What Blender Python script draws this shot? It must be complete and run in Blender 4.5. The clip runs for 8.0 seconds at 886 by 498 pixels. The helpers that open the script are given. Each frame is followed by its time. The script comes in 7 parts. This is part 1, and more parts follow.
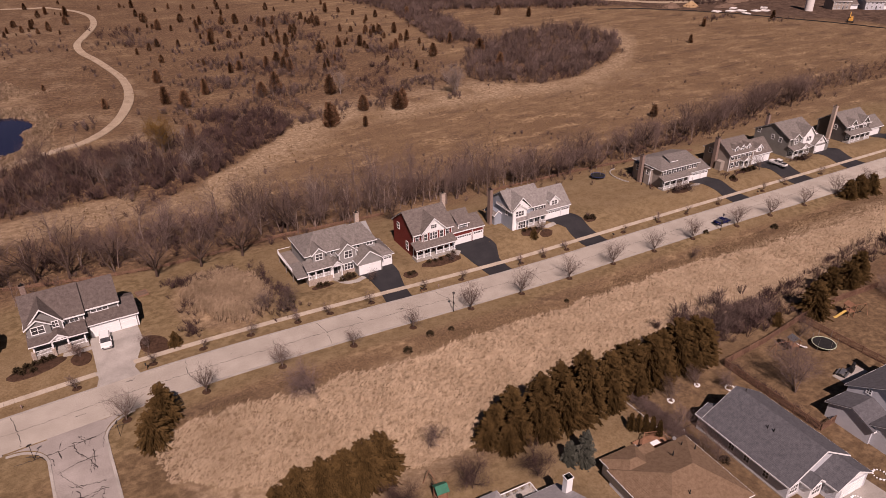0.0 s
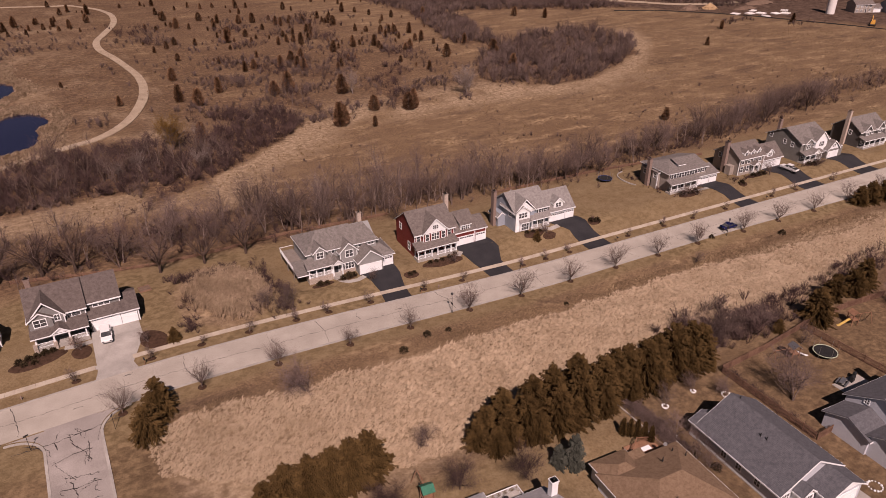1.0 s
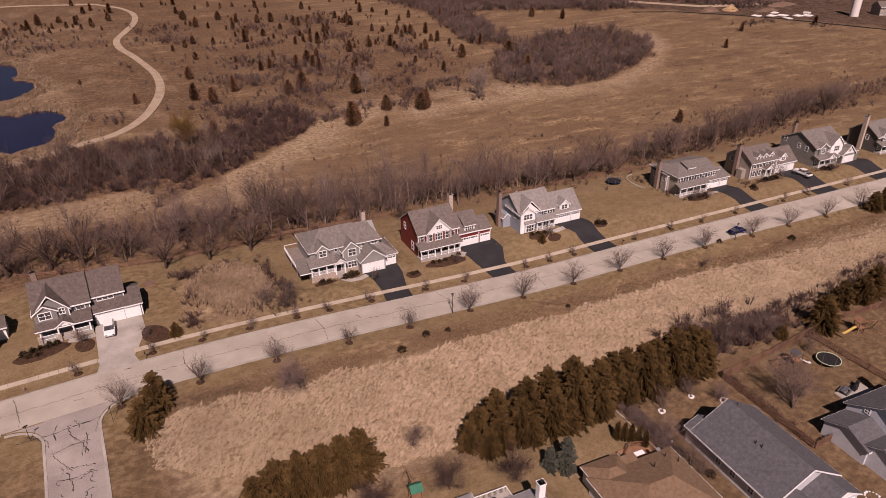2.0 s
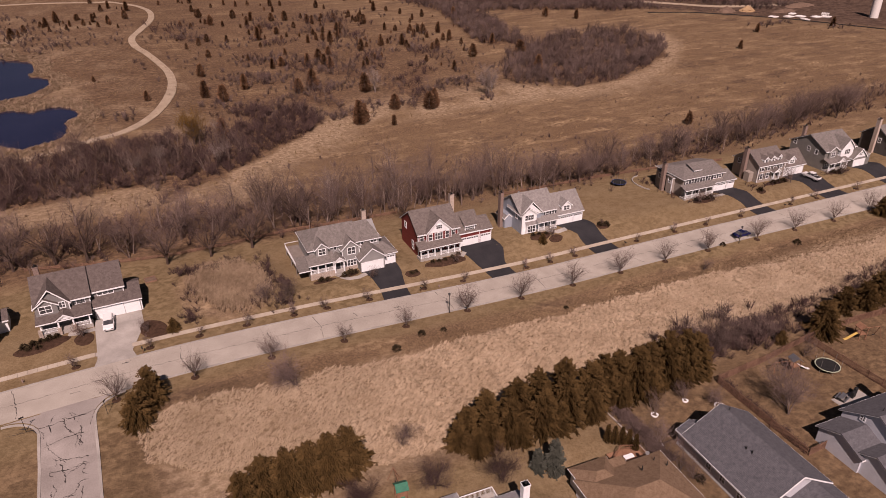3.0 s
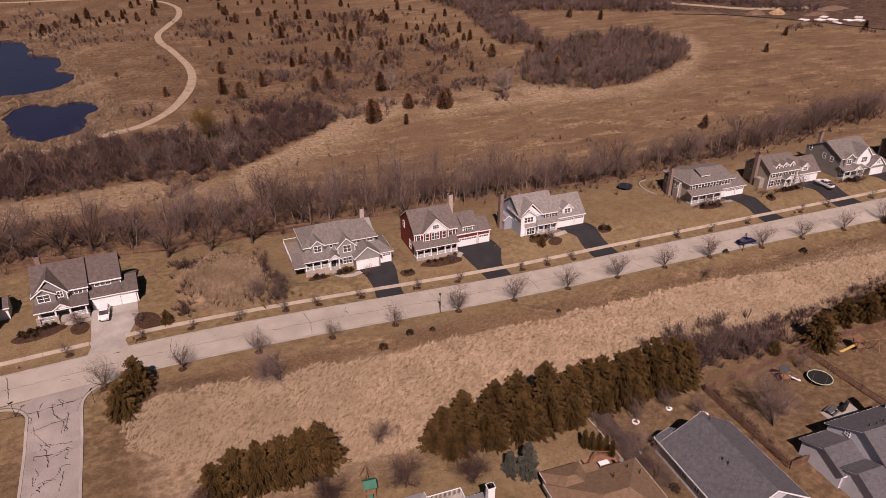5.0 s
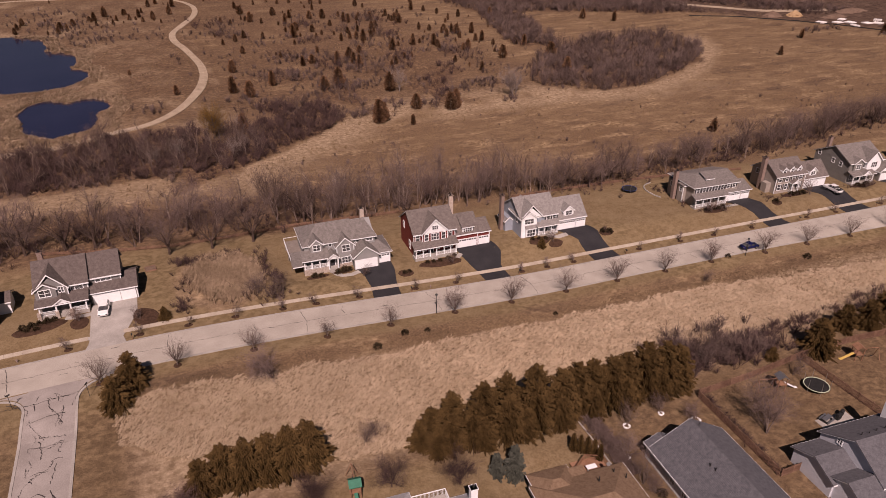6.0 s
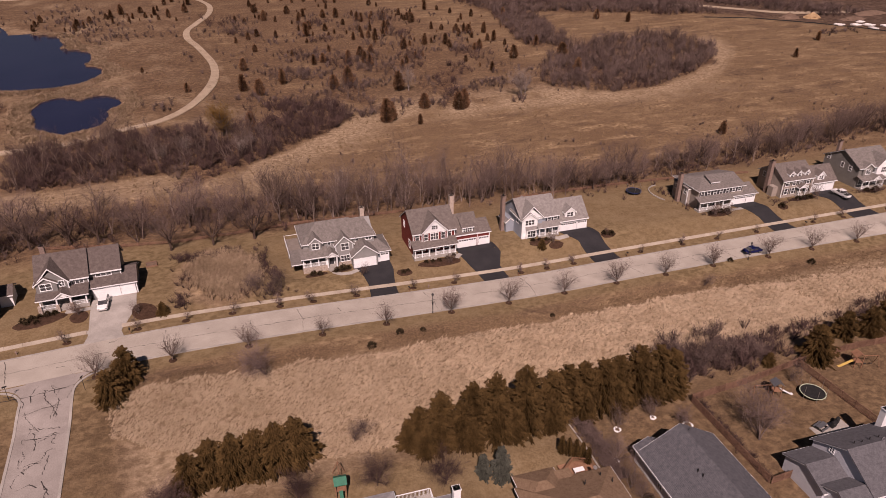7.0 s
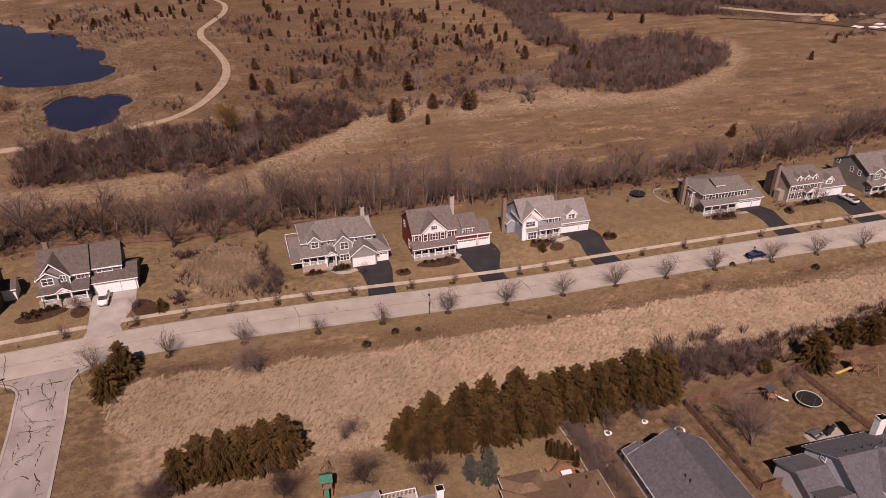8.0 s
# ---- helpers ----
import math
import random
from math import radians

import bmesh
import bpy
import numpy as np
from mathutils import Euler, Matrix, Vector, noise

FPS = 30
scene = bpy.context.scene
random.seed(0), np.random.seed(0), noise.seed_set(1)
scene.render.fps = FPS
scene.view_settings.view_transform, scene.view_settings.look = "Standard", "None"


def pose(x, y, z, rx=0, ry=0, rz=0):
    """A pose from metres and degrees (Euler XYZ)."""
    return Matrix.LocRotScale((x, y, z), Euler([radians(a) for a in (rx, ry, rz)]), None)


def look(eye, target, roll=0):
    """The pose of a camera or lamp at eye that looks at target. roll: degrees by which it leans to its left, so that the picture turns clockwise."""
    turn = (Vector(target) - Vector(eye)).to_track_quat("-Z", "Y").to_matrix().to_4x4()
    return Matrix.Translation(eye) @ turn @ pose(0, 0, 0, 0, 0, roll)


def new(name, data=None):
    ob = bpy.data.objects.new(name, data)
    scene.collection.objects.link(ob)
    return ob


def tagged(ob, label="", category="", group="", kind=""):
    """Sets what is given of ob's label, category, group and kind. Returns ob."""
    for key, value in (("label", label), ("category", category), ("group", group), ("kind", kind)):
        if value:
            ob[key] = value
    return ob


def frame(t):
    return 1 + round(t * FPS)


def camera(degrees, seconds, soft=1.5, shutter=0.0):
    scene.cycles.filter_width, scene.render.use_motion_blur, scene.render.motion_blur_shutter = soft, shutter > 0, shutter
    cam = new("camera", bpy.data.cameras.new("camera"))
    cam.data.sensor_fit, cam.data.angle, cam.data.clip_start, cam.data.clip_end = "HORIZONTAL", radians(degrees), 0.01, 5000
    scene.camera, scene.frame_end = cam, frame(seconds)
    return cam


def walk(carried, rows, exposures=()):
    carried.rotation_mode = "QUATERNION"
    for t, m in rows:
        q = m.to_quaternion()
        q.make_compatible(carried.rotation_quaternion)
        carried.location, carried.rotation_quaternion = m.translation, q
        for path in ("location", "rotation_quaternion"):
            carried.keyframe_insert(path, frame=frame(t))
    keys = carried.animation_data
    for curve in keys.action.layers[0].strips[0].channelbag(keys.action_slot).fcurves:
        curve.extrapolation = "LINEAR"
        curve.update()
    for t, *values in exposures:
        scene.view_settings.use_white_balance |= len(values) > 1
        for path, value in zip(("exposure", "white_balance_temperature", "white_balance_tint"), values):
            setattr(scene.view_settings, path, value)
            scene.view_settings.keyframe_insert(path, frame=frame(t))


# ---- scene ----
cam = camera(66.0, 8.0, soft=0.6)
PATH = [
    (0, (-83.877, -93.32, 77.601), (-82.884, -91.866, 76.653), -0.3),
    (0.5, (-82.351, -94.512, 77.708), (-81.382, -93.041, 76.76), -0.3),
    (1, (-80.84, -95.548, 77.852), (-79.891, -94.064, 76.904), -0.2),
    (1.5, (-79.33, -96.6, 77.9), (-78.406, -95.1, 76.953), -0.2),
    (3, (-74.612, -99.597, 78.125), (-73.754, -98.06, 77.176), -0.2),
    (3.5, (-72.976, -100.553, 78.243), (-72.138, -99.005, 77.293), -0.2),
    (4, (-71.405, -101.511, 78.308), (-70.585, -99.953, 77.357), -0.1),
    (4.5, (-69.757, -102.434, 78.379), (-68.956, -100.867, 77.428), -0.1),
    (6, (-64.648, -105.14, 78.758), (-63.91, -103.543, 77.807), -0.1),
    (6.5, (-62.949, -105.959, 78.848), (-62.232, -104.353, 77.897), -0.0),
    (7, (-61.202, -106.748, 78.907), (-60.507, -105.133, 77.955), 0.0),
    (7.5, (-59.538, -107.475, 79.035), (-58.865, -105.851, 78.082), 0.0),
    (8, (-57.686, -108.376, 79.062), (-57.035, -106.742, 78.11), 0.0),
]
walk(cam, [(t, look(eye, target, roll)) for t, eye, target, roll in PATH], [(0.0, 0.29, 6750, 36), (8.0, 0.29, 6750, 36)])


# ---- light ----
SUN_AZ = math.atan2(-0.925, -0.38)      # where the sun stands, south-west of the houses
SUN_EL = radians(48)
world = bpy.data.worlds.new("world")
scene.world = world
world.use_nodes = True
wn = world.node_tree
sky = wn.nodes.new("ShaderNodeTexSky")
sky.sky_type = "NISHITA"
sky.sun_disc = False
sky.sun_elevation = SUN_EL
sky.sun_rotation = math.pi / 2 - SUN_AZ
wn.links.new(sky.outputs[0], wn.nodes["Background"].inputs[0])
wn.nodes["Background"].inputs[1].default_value = 0.016
sun = new("sun", bpy.data.lights.new("sun", "SUN"))
sun.data.energy = 4.3
sun.data.angle = radians(0.6)
sun.data.color = (1.0, 0.87, 0.74)
sun_way = Vector((math.cos(SUN_AZ) * math.cos(SUN_EL), math.sin(SUN_AZ) * math.cos(SUN_EL), math.sin(SUN_EL)))
sun.matrix_world = look(sun_way * 200, (0, 0, 0))


# ---- materials ----
def material(name, dark, light, rough=0.8, scale=2.0, fine=18.0, bump=0.15, metal=0.0, spec=0.3, per_piece=0.0, dist=0.05):
    """Two colours mixed by broad and fine noise, with relief."""
    m = bpy.data.materials.new(name)
    m.use_nodes = True
    nt = m.node_tree
    b = nt.nodes["Principled BSDF"]
    b.inputs["Roughness"].default_value = rough
    b.inputs["Metallic"].default_value = metal
    b.inputs["Specular IOR Level"].default_value = spec
    geo = nt.nodes.new("ShaderNodeNewGeometry")
    broad = nt.nodes.new("ShaderNodeTexNoise")
    broad.inputs["Scale"].default_value = scale
    broad.inputs["Detail"].default_value = 4
    small = nt.nodes.new("ShaderNodeTexNoise")
    small.inputs["Scale"].default_value = fine
    small.inputs["Detail"].default_value = 3
    nt.links.new(geo.outputs["Position"], broad.inputs["Vector"])
    nt.links.new(geo.outputs["Position"], small.inputs["Vector"])
    both = nt.nodes.new("ShaderNodeMath")
    both.operation = "MULTIPLY_ADD"
    both.inputs[1].default_value = 0.5
    half = nt.nodes.new("ShaderNodeMath")
    half.operation = "MULTIPLY"
    half.inputs[1].default_value = 0.5
    nt.links.new(broad.outputs["Fac"], both.inputs[0])
    nt.links.new(small.outputs["Fac"], half.inputs[0])
    nt.links.new(half.outputs[0], both.inputs[2])
    stretch = nt.nodes.new("ShaderNodeMapRange")
    stretch.inputs["From Min"].default_value = 0.35
    stretch.inputs["From Max"].default_value = 0.65
    nt.links.new(both.outputs[0], stretch.inputs["Value"])
    value = stretch.outputs["Result"]
    if per_piece:
        info = nt.nodes.new("ShaderNodeObjectInfo")
        shift = nt.nodes.new("ShaderNodeMath")
        shift.operation = "MULTIPLY_ADD"
        shift.inputs[1].default_value = per_piece
        shift.use_clamp = True
        lessen = nt.nodes.new("ShaderNodeMath")
        lessen.operation = "SUBTRACT"
        lessen.inputs[1].default_value = per_piece / 2
        nt.links.new(info.outputs["Random"], shift.inputs[0])
        nt.links.new(value, lessen.inputs[0])
        nt.links.new(lessen.outputs[0], shift.inputs[2])
        value = shift.outputs[0]
    mix = nt.nodes.new("ShaderNodeMix")
    mix.data_type = "RGBA"
    mix.inputs["A"].default_value = (*dark, 1)
    mix.inputs["B"].default_value = (*light, 1)
    nt.links.new(value, mix.inputs["Factor"])
    nt.links.new(mix.outputs["Result"], b.inputs["Base Color"])
    if bump:
        bp = nt.nodes.new("ShaderNodeBump")
        bp.inputs["Strength"].default_value = bump
        bp.inputs["Distance"].default_value = dist
        nt.links.new(small.outputs["Fac"], bp.inputs["Height"])
        nt.links.new(bp.outputs[0], b.inputs["Normal"])
    return m


def lined(m, spacing, axis="Z", depth=0.6, dist=0.02):
    """Adds the relief of lapped courses to a material, spacing metres apart."""
    nt = m.node_tree
    b = nt.nodes["Principled BSDF"]
    geo = next(n for n in nt.nodes if n.bl_idname == "ShaderNodeNewGeometry")
    sep = nt.nodes.new("ShaderNodeSeparateXYZ")
    nt.links.new(geo.outputs["Position"], sep.inputs[0])
    saw = nt.nodes.new("ShaderNodeMath")
    saw.operation = "DIVIDE"
    saw.inputs[1].default_value = spacing
    part_of = nt.nodes.new("ShaderNodeMath")
    part_of.operation = "FRACT"
    nt.links.new(sep.outputs[axis], saw.inputs[0])
    nt.links.new(saw.outputs[0], part_of.inputs[0])
    bp = nt.nodes.new("ShaderNodeBump")
    bp.inputs["Strength"].default_value = depth
    bp.inputs["Distance"].default_value = dist
    bp.invert = True
    nt.links.new(part_of.outputs[0], bp.inputs["Height"])
    old = b.inputs["Normal"].links
    if old:
        nt.links.new(old[0].from_socket, bp.inputs["Normal"])
    nt.links.new(bp.outputs[0], b.inputs["Normal"])
    return m


def siding(name, dark, light):
    return lined(material(name, dark, light, rough=0.6, scale=0.6, fine=9, bump=0.05), 0.13)


def shingle(name, dark, light):
    return lined(material(name, dark, light, rough=0.9, scale=1.8, fine=6.0, bump=0.35, spec=0.12), 0.12, depth=0.8, dist=0.03)


WHITE = material("white_trim", (0.69, 0.71, 0.72), (0.82, 0.845, 0.86), rough=0.5, scale=1, fine=12, bump=0.03)
DOOR_WHITE = material("door_paint", (0.73, 0.75, 0.76), (0.83, 0.85, 0.86), rough=0.45, scale=0.8, fine=10, bump=0.02)
# the grey in this colour stands in for reflections and blinds behind panes
GLASS = material("window_glass", (0.02, 0.021, 0.025), (0.1, 0.098, 0.1), rough=0.08, scale=0.4, fine=2, bump=0.0, spec=0.6)
SHUTTER = material("shutter_paint", (0.02, 0.02, 0.025), (0.045, 0.045, 0.05), rough=0.6)
ASPHALT = material("driveway_asphalt", (0.016, 0.016, 0.019), (0.032, 0.031, 0.034), rough=0.85, scale=0.35, fine=14, bump=0.2)
ROAD = material("road_concrete", (0.305, 0.275, 0.235), (0.43, 0.395, 0.345), rough=0.9, scale=0.25, fine=6, bump=0.1)
OLD_ROAD = material("worn_asphalt", (0.228, 0.204, 0.186), (0.348, 0.318, 0.294), rough=0.9, scale=0.3, fine=7, bump=0.15)
CRACK = material("crack_sealant", (0.03, 0.027, 0.026), (0.07, 0.06, 0.055), rough=0.6)
CONCRETE = material("pale_concrete", (0.25, 0.233, 0.21), (0.4, 0.377, 0.346), rough=0.85, scale=0.4, fine=8, bump=0.1)
WALKWAY = material("walk_concrete", (0.32, 0.272, 0.215), (0.44, 0.385, 0.312), rough=0.85, scale=0.5, fine=8, bump=0.1, per_piece=0.35)
MULCH = material("bark_mulch", (0.03, 0.018, 0.012), (0.085, 0.05, 0.034), rough=0.95, scale=2, fine=22, bump=0.5, spec=0.05)
STONE = material("field_stone", (0.24, 0.19, 0.155), (0.48, 0.41, 0.35), rough=0.9, scale=3, fine=12, bump=0.4, per_piece=0.5)
BRICK = material("chimney_brick", (0.17, 0.12, 0.10), (0.28, 0.21, 0.18), rough=0.9, scale=4, fine=16, bump=0.3)
PALE_BRICK = material("pale_brick", (0.34, 0.27, 0.22), (0.52, 0.44, 0.38), rough=0.9, scale=4, fine=16, bump=0.3)
BARK = material("bark", (0.083, 0.060, 0.050), (0.188, 0.146, 0.124), rough=0.95, scale=1.2, fine=9, bump=0.4, per_piece=0.4, spec=0.05)
PALE_BARK = material("pale_bark", (0.075, 0.052, 0.043), (0.185, 0.138, 0.115), rough=0.95, scale=1.2, fine=9, bump=0.4, per_piece=0.4, spec=0.05)
DARK_BARK = material("dark_bark", (0.05, 0.034, 0.027), (0.12, 0.086, 0.07), rough=0.95, scale=1.2, fine=9, bump=0.4, per_piece=0.4, spec=0.05)
TRUNK = material("grey_bark", (0.13, 0.095, 0.078), (0.3, 0.235, 0.2), rough=0.95, scale=1.2, fine=9, bump=0.4, per_piece=0.4, spec=0.05)
TWIG = material("bare_twigs", (0.085, 0.06, 0.052), (0.185, 0.134, 0.118), rough=0.95, scale=0.5, fine=4, bump=0.0, per_piece=0.5, spec=0.05)
TWIG_RED = material("red_twigs", (0.054, 0.034, 0.031), (0.12, 0.079, 0.071), rough=0.95, scale=0.3, fine=3, bump=0.0, per_piece=0.5, spec=0.05)
TWIG_PALE = material("pale_twigs", (0.14, 0.108, 0.092), (0.26, 0.215, 0.19), rough=0.95, scale=0.5, fine=4, bump=0.0, spec=0.05)
WILLOW = material("willow_twigs", (0.15, 0.085, 0.025), (0.26, 0.16, 0.05), rough=0.9, scale=0.6, fine=4, bump=0.0, spec=0.05)
NEEDLE = material("spruce_needles", (0.026, 0.0155, 0.0055), (0.1, 0.062, 0.024), rough=0.8, scale=0.8, fine=5, bump=0.0, per_piece=0.3, spec=0.05)
CEDAR = material("cedar_foliage", (0.075, 0.042, 0.024), (0.27, 0.155, 0.088), rough=0.85, scale=0.8, fine=4, bump=0.0, per_piece=0.5, spec=0.05)
BLUE_NEEDLE = material("blue_spruce_needles", (0.026, 0.028, 0.022), (0.085, 0.088, 0.072), rough=0.8, scale=0.8, fine=5, bump=0.0, spec=0.05)
YEW = material("evergreen_shrub", (0.026, 0.019, 0.011), (0.072, 0.053, 0.03), rough=0.85, scale=1.5, fine=8, bump=0.0, per_piece=0.5, spec=0.05)
REED = material("dry_reeds", (0.32, 0.238, 0.156), (0.48, 0.374, 0.262), rough=0.9, scale=0.16, fine=1.6, bump=0.0, spec=0.05)
SHORE = material("shore_reeds", (0.2, 0.142, 0.092), (0.4, 0.3, 0.205), rough=0.9, scale=0.16, fine=1.2, bump=0.0, spec=0.05)
STRAW = material("dry_grass_tufts", (0.13, 0.086, 0.048), (0.29, 0.205, 0.12), rough=0.95, scale=0.1, fine=1.2, bump=0.0, spec=0.05)
ROUGH = material("rough_grass", (0.115, 0.078, 0.046), (0.225, 0.158, 0.097), rough=0.95, scale=0.15, fine=1.2, bump=0.0, spec=0.05)
CEDAR_WOOD = material("fence_wood", (0.128, 0.072, 0.048), (0.255, 0.150, 0.102), rough=0.9, scale=1, fine=10, bump=0.2, per_piece=0.5)
DECK_WOOD = material("deck_wood", (0.17, 0.085, 0.05), (0.30, 0.165, 0.10), rough=0.85, scale=1, fine=12, bump=0.15)
DECK_GREY = material("weathered_deck", (0.15, 0.128, 0.11), (0.24, 0.208, 0.184), rough=0.9, scale=1, fine=12, bump=0.15)
GRAVEL = material("path_gravel", (0.27, 0.212, 0.15), (0.42, 0.342, 0.25), rough=0.95, scale=0.3, fine=3, bump=0.3)
METAL = material("dark_metal", (0.02, 0.02, 0.02), (0.05, 0.05, 0.05), rough=0.5, metal=0.4)
RUBBER = material("black_rubber", (0.01, 0.01, 0.01), (0.025, 0.025, 0.025), rough=0.8)
BLUE_PAD = material("blue_vinyl", (0.02, 0.035, 0.12), (0.035, 0.06, 0.19), rough=0.5)
GREEN_PAD = material("green_vinyl", (0.38, 0.44, 0.32), (0.52, 0.58, 0.44), rough=0.5)
GREEN_TARP = material("green_canvas", (0.01, 0.10, 0.06), (0.02, 0.16, 0.10), rough=0.6)
YELLOW = material("yellow_plastic", (0.55, 0.38, 0.10), (0.7, 0.5, 0.16), rough=0.4)
ORANGE = material("machine_paint", (0.5, 0.26, 0.05), (0.65, 0.36, 0.08), rough=0.5)
CAR_WHITE = material("white_car_paint", (0.72, 0.72, 0.72), (0.8, 0.8, 0.8), rough=0.2, bump=0.0, spec=0.5)
CAR_BLUE = material("blue_car_paint", (0.006, 0.009, 0.06), (0.009, 0.014, 0.085), rough=0.2, bump=0.0, spec=0.5)
SOIL = material("bare_soil", (0.10, 0.065, 0.045), (0.19, 0.13, 0.095), rough=0.95, scale=0.15, fine=1.5, bump=0.4)
PIPE = material("white_pipe", (0.6, 0.58, 0.56), (0.75, 0.73, 0.7), rough=0.5)
CHROME = material("grey_metal", (0.3, 0.3, 0.3), (0.45, 0.45, 0.45), rough=0.35, metal=0.8)


# ---- mesh helpers ----
def finish(name, bm, mat):
    bmesh.ops.recalc_face_normals(bm, faces=bm.faces)
    me = bpy.data.meshes.new(name)
    bm.to_mesh(me)
    bm.free()
    me.materials.append(mat)
    return me


def part(name, bm, mat, parent=None, label=""):
    ob = new(name, finish(name, bm, mat))
    if parent is not None:
        ob.parent = parent
    if label:
        tagged(ob, label)
    return ob


def base(name, m, label, category, group="", kind=""):
    """An Empty at the base of a thing."""
    ob = new(name)
    ob.matrix_basis = m
    return tagged(ob, label, category, group, kind)


def box(bm, x0, x1, y0, y1, z0, z1):
    v = [bm.verts.new((x, y, z)) for z in (z0, z1) for y in (y0, y1) for x in (x0, x1)]
    for f in ((0, 1, 3, 2), (4, 6, 7, 5), (0, 4, 5, 1), (2, 3, 7, 6), (0, 2, 6, 4), (1, 5, 7, 3)):
        bm.faces.new([v[i] for i in f])


def boxes(*rows):
    bm = bmesh.new()
    for r in rows:
        box(bm, *r)
    return bm


def prism(bm, profile, axis, a, b):
    """Extrudes a profile of (across, up) along x or y from a to b."""
    put = (lambda p, s: (s, p[0], p[1])) if axis == "x" else (lambda p, s: (p[0], s, p[1]))
    one = [bm.verts.new(put(p, a)) for p in profile]
    two = [bm.verts.new(put(p, b)) for p in profile]
    bm.faces.new(one)
    bm.faces.new(two[::-1])
    n = len(profile)
    for i in range(n):
        bm.faces.new((one[i], one[(i + 1) % n], two[(i + 1) % n], two[i]))


def tube(bm, a, b, ra, rb, sides=5):
    a, b = Vector(a), Vector(b)
    d = (b - a).normalized()
    u = d.orthogonal().normalized()
    w = d.cross(u)
    ring = []
    for c, r in ((a, ra), (b, rb)):
        ring.append([bm.verts.new(c + (u * math.cos(k * math.tau / sides) + w * math.sin(k * math.tau / sides)) * r) for k in range(sides)])
    for k in range(sides):
        bm.faces.new((ring[0][k], ring[0][(k + 1) % sides], ring[1][(k + 1) % sides], ring[1][k]))
    bm.faces.new(ring[0][::-1])
    bm.faces.new(ring[1])


def cylinder(bm, x, y, z0, z1, r0, r1=None, sides=16):
    tube(bm, (x, y, z0), (x, y, z1), r0, r0 if r1 is None else r1, sides)


def raw(name, verts, faces, mat):
    me = bpy.data.meshes.new(name)
    me.from_pydata(verts, [], faces)
    me.update()
    me.materials.append(mat)
    return me


# ---- the lie of the land ----
def sm(a, b, v):
    u = min(1.0, max(0.0, (v - a) / (b - a)))
    return u * u * (3 - 2 * u)


def road_y(x):
    """The middle of the street."""
    return 5.4 - 0.017 * (x + 20) - 0.075 * 15 * math.log(1 + math.exp(max(-30, min(30, (x - 5) / 15))))


def road_turn(x):
    return math.atan((road_y(x + 1) - road_y(x - 1)) / 2)


def road_z(x):
    return -0.4 + 5.5 * sm(20, -80, x)


POND_Z = 6.9
POND = ((-102, 217, 23, 22), (-113, 249, 30, 30), (-134, 287, 37, 37), (-168, 325, 42, 42), (-88, 153, 12.5, 20), (-81, 166, 8.2, 13), (-94, 166, 8.6, 14))


def pond_depth(x, y):
    wob = 2.0 * noise.noise((x * 0.07, y * 0.07, 3.0)) + 0.8 * noise.noise((x * 0.25, y * 0.25, 5.0))
    best = 9.0
    for cx, cy, rx, ry in POND:
        best = min(best, (math.hypot((x - cx) / rx, (y - cy) / ry) - 1) * min(rx, ry))
    return best + wob


# level pads under the houses: middle, half sizes, height
PADS = ((-80, 28.5, 9.5, 5.5, 6.2), (-29, 27.5, 10, 6, 3.5), (-3.6, 26.2, 9.6, 5.6, 2.6), (23, 24.4, 9.6, 5.4, 2.55), (75.2, 22.2, 9.4, 5.4, 1.35), (102.6, 18.6, 9.4, 5.0, 1.0), (128.2, 17.4, 9.2, 6.4, 0.85), (157.5, 13.6, 10, 5.4, 0.65),
        (2.4, -57.6, 6.8, 10, 0.3), (23.0, -64, 10, 8, 0.2), (-18.6, -54.1, 7.6, 7.4, 1.25), (-42.1, -51.0, 6.8, 7.6, 3.05), (-104, 28, 9.5, 5, 6.25))


def plain(x, y):
    z = slope(x, y)
    for cx, cy, hx, hy, top in PADS:
        dx, dy = abs(x - cx) - hx, abs(y - cy) - hy
        if dx < 6 and dy < 6:
            z += (top - z) * (1 - sm(0.8, 6, max(dx, 0) + max(dy, 0)))
    return z


def slope(x, y):
    z = road_z(x)
    z += (1.3 + 0.9 * sm(-60, 20, x)) * sm(10.5, 21, y - road_y(x) + 5) * (1 - 0.6 * sm(30, 50, y))
    z += 0.02 * max(0, min(y, 320) - 70)
    z -= 0.7 * sm(-4, -11, y) * (1 - sm(-28, -38, y))
    z += 0.5 * sm(-28, -40, y) * sm(-60, -20, x)
    return z


def land(x, y):
    z = plain(x, y)
    if x < -32 and y > 100:
        d = pond_depth(x, y)
        z += (7.25 - z) * (1 - sm(4, 28, d)) * sm(112, 126, y) * (1 - sm(-46, -32, x))
        z -= 1.2 * (1 - sm(-3, 0.6, d))
    far = sm(45, 80, y)
    if far:
        z += far * (0.35 * noise.noise((x * 0.03, y * 0.03, 0)) + 0.12 * noise.noise((x * 0.13, y * 0.13, 7)))
    return z


# ---- the large structure ----
def spread(a, b, near_a, near_b, fine, grow):
    """Grid lines from a to b, fine between near_a and near_b and wider outside."""
    mid = list(np.arange(near_a, near_b + fine / 2, fine))
    step, v = fine, near_b
    while v < b:
        step *= grow
        v += step
        mid.append(min(v, b))
    step, v = fine, near_a
    while v > a:
        step *= grow
        v -= step
        mid.insert(0, max(v, a))
    return mid


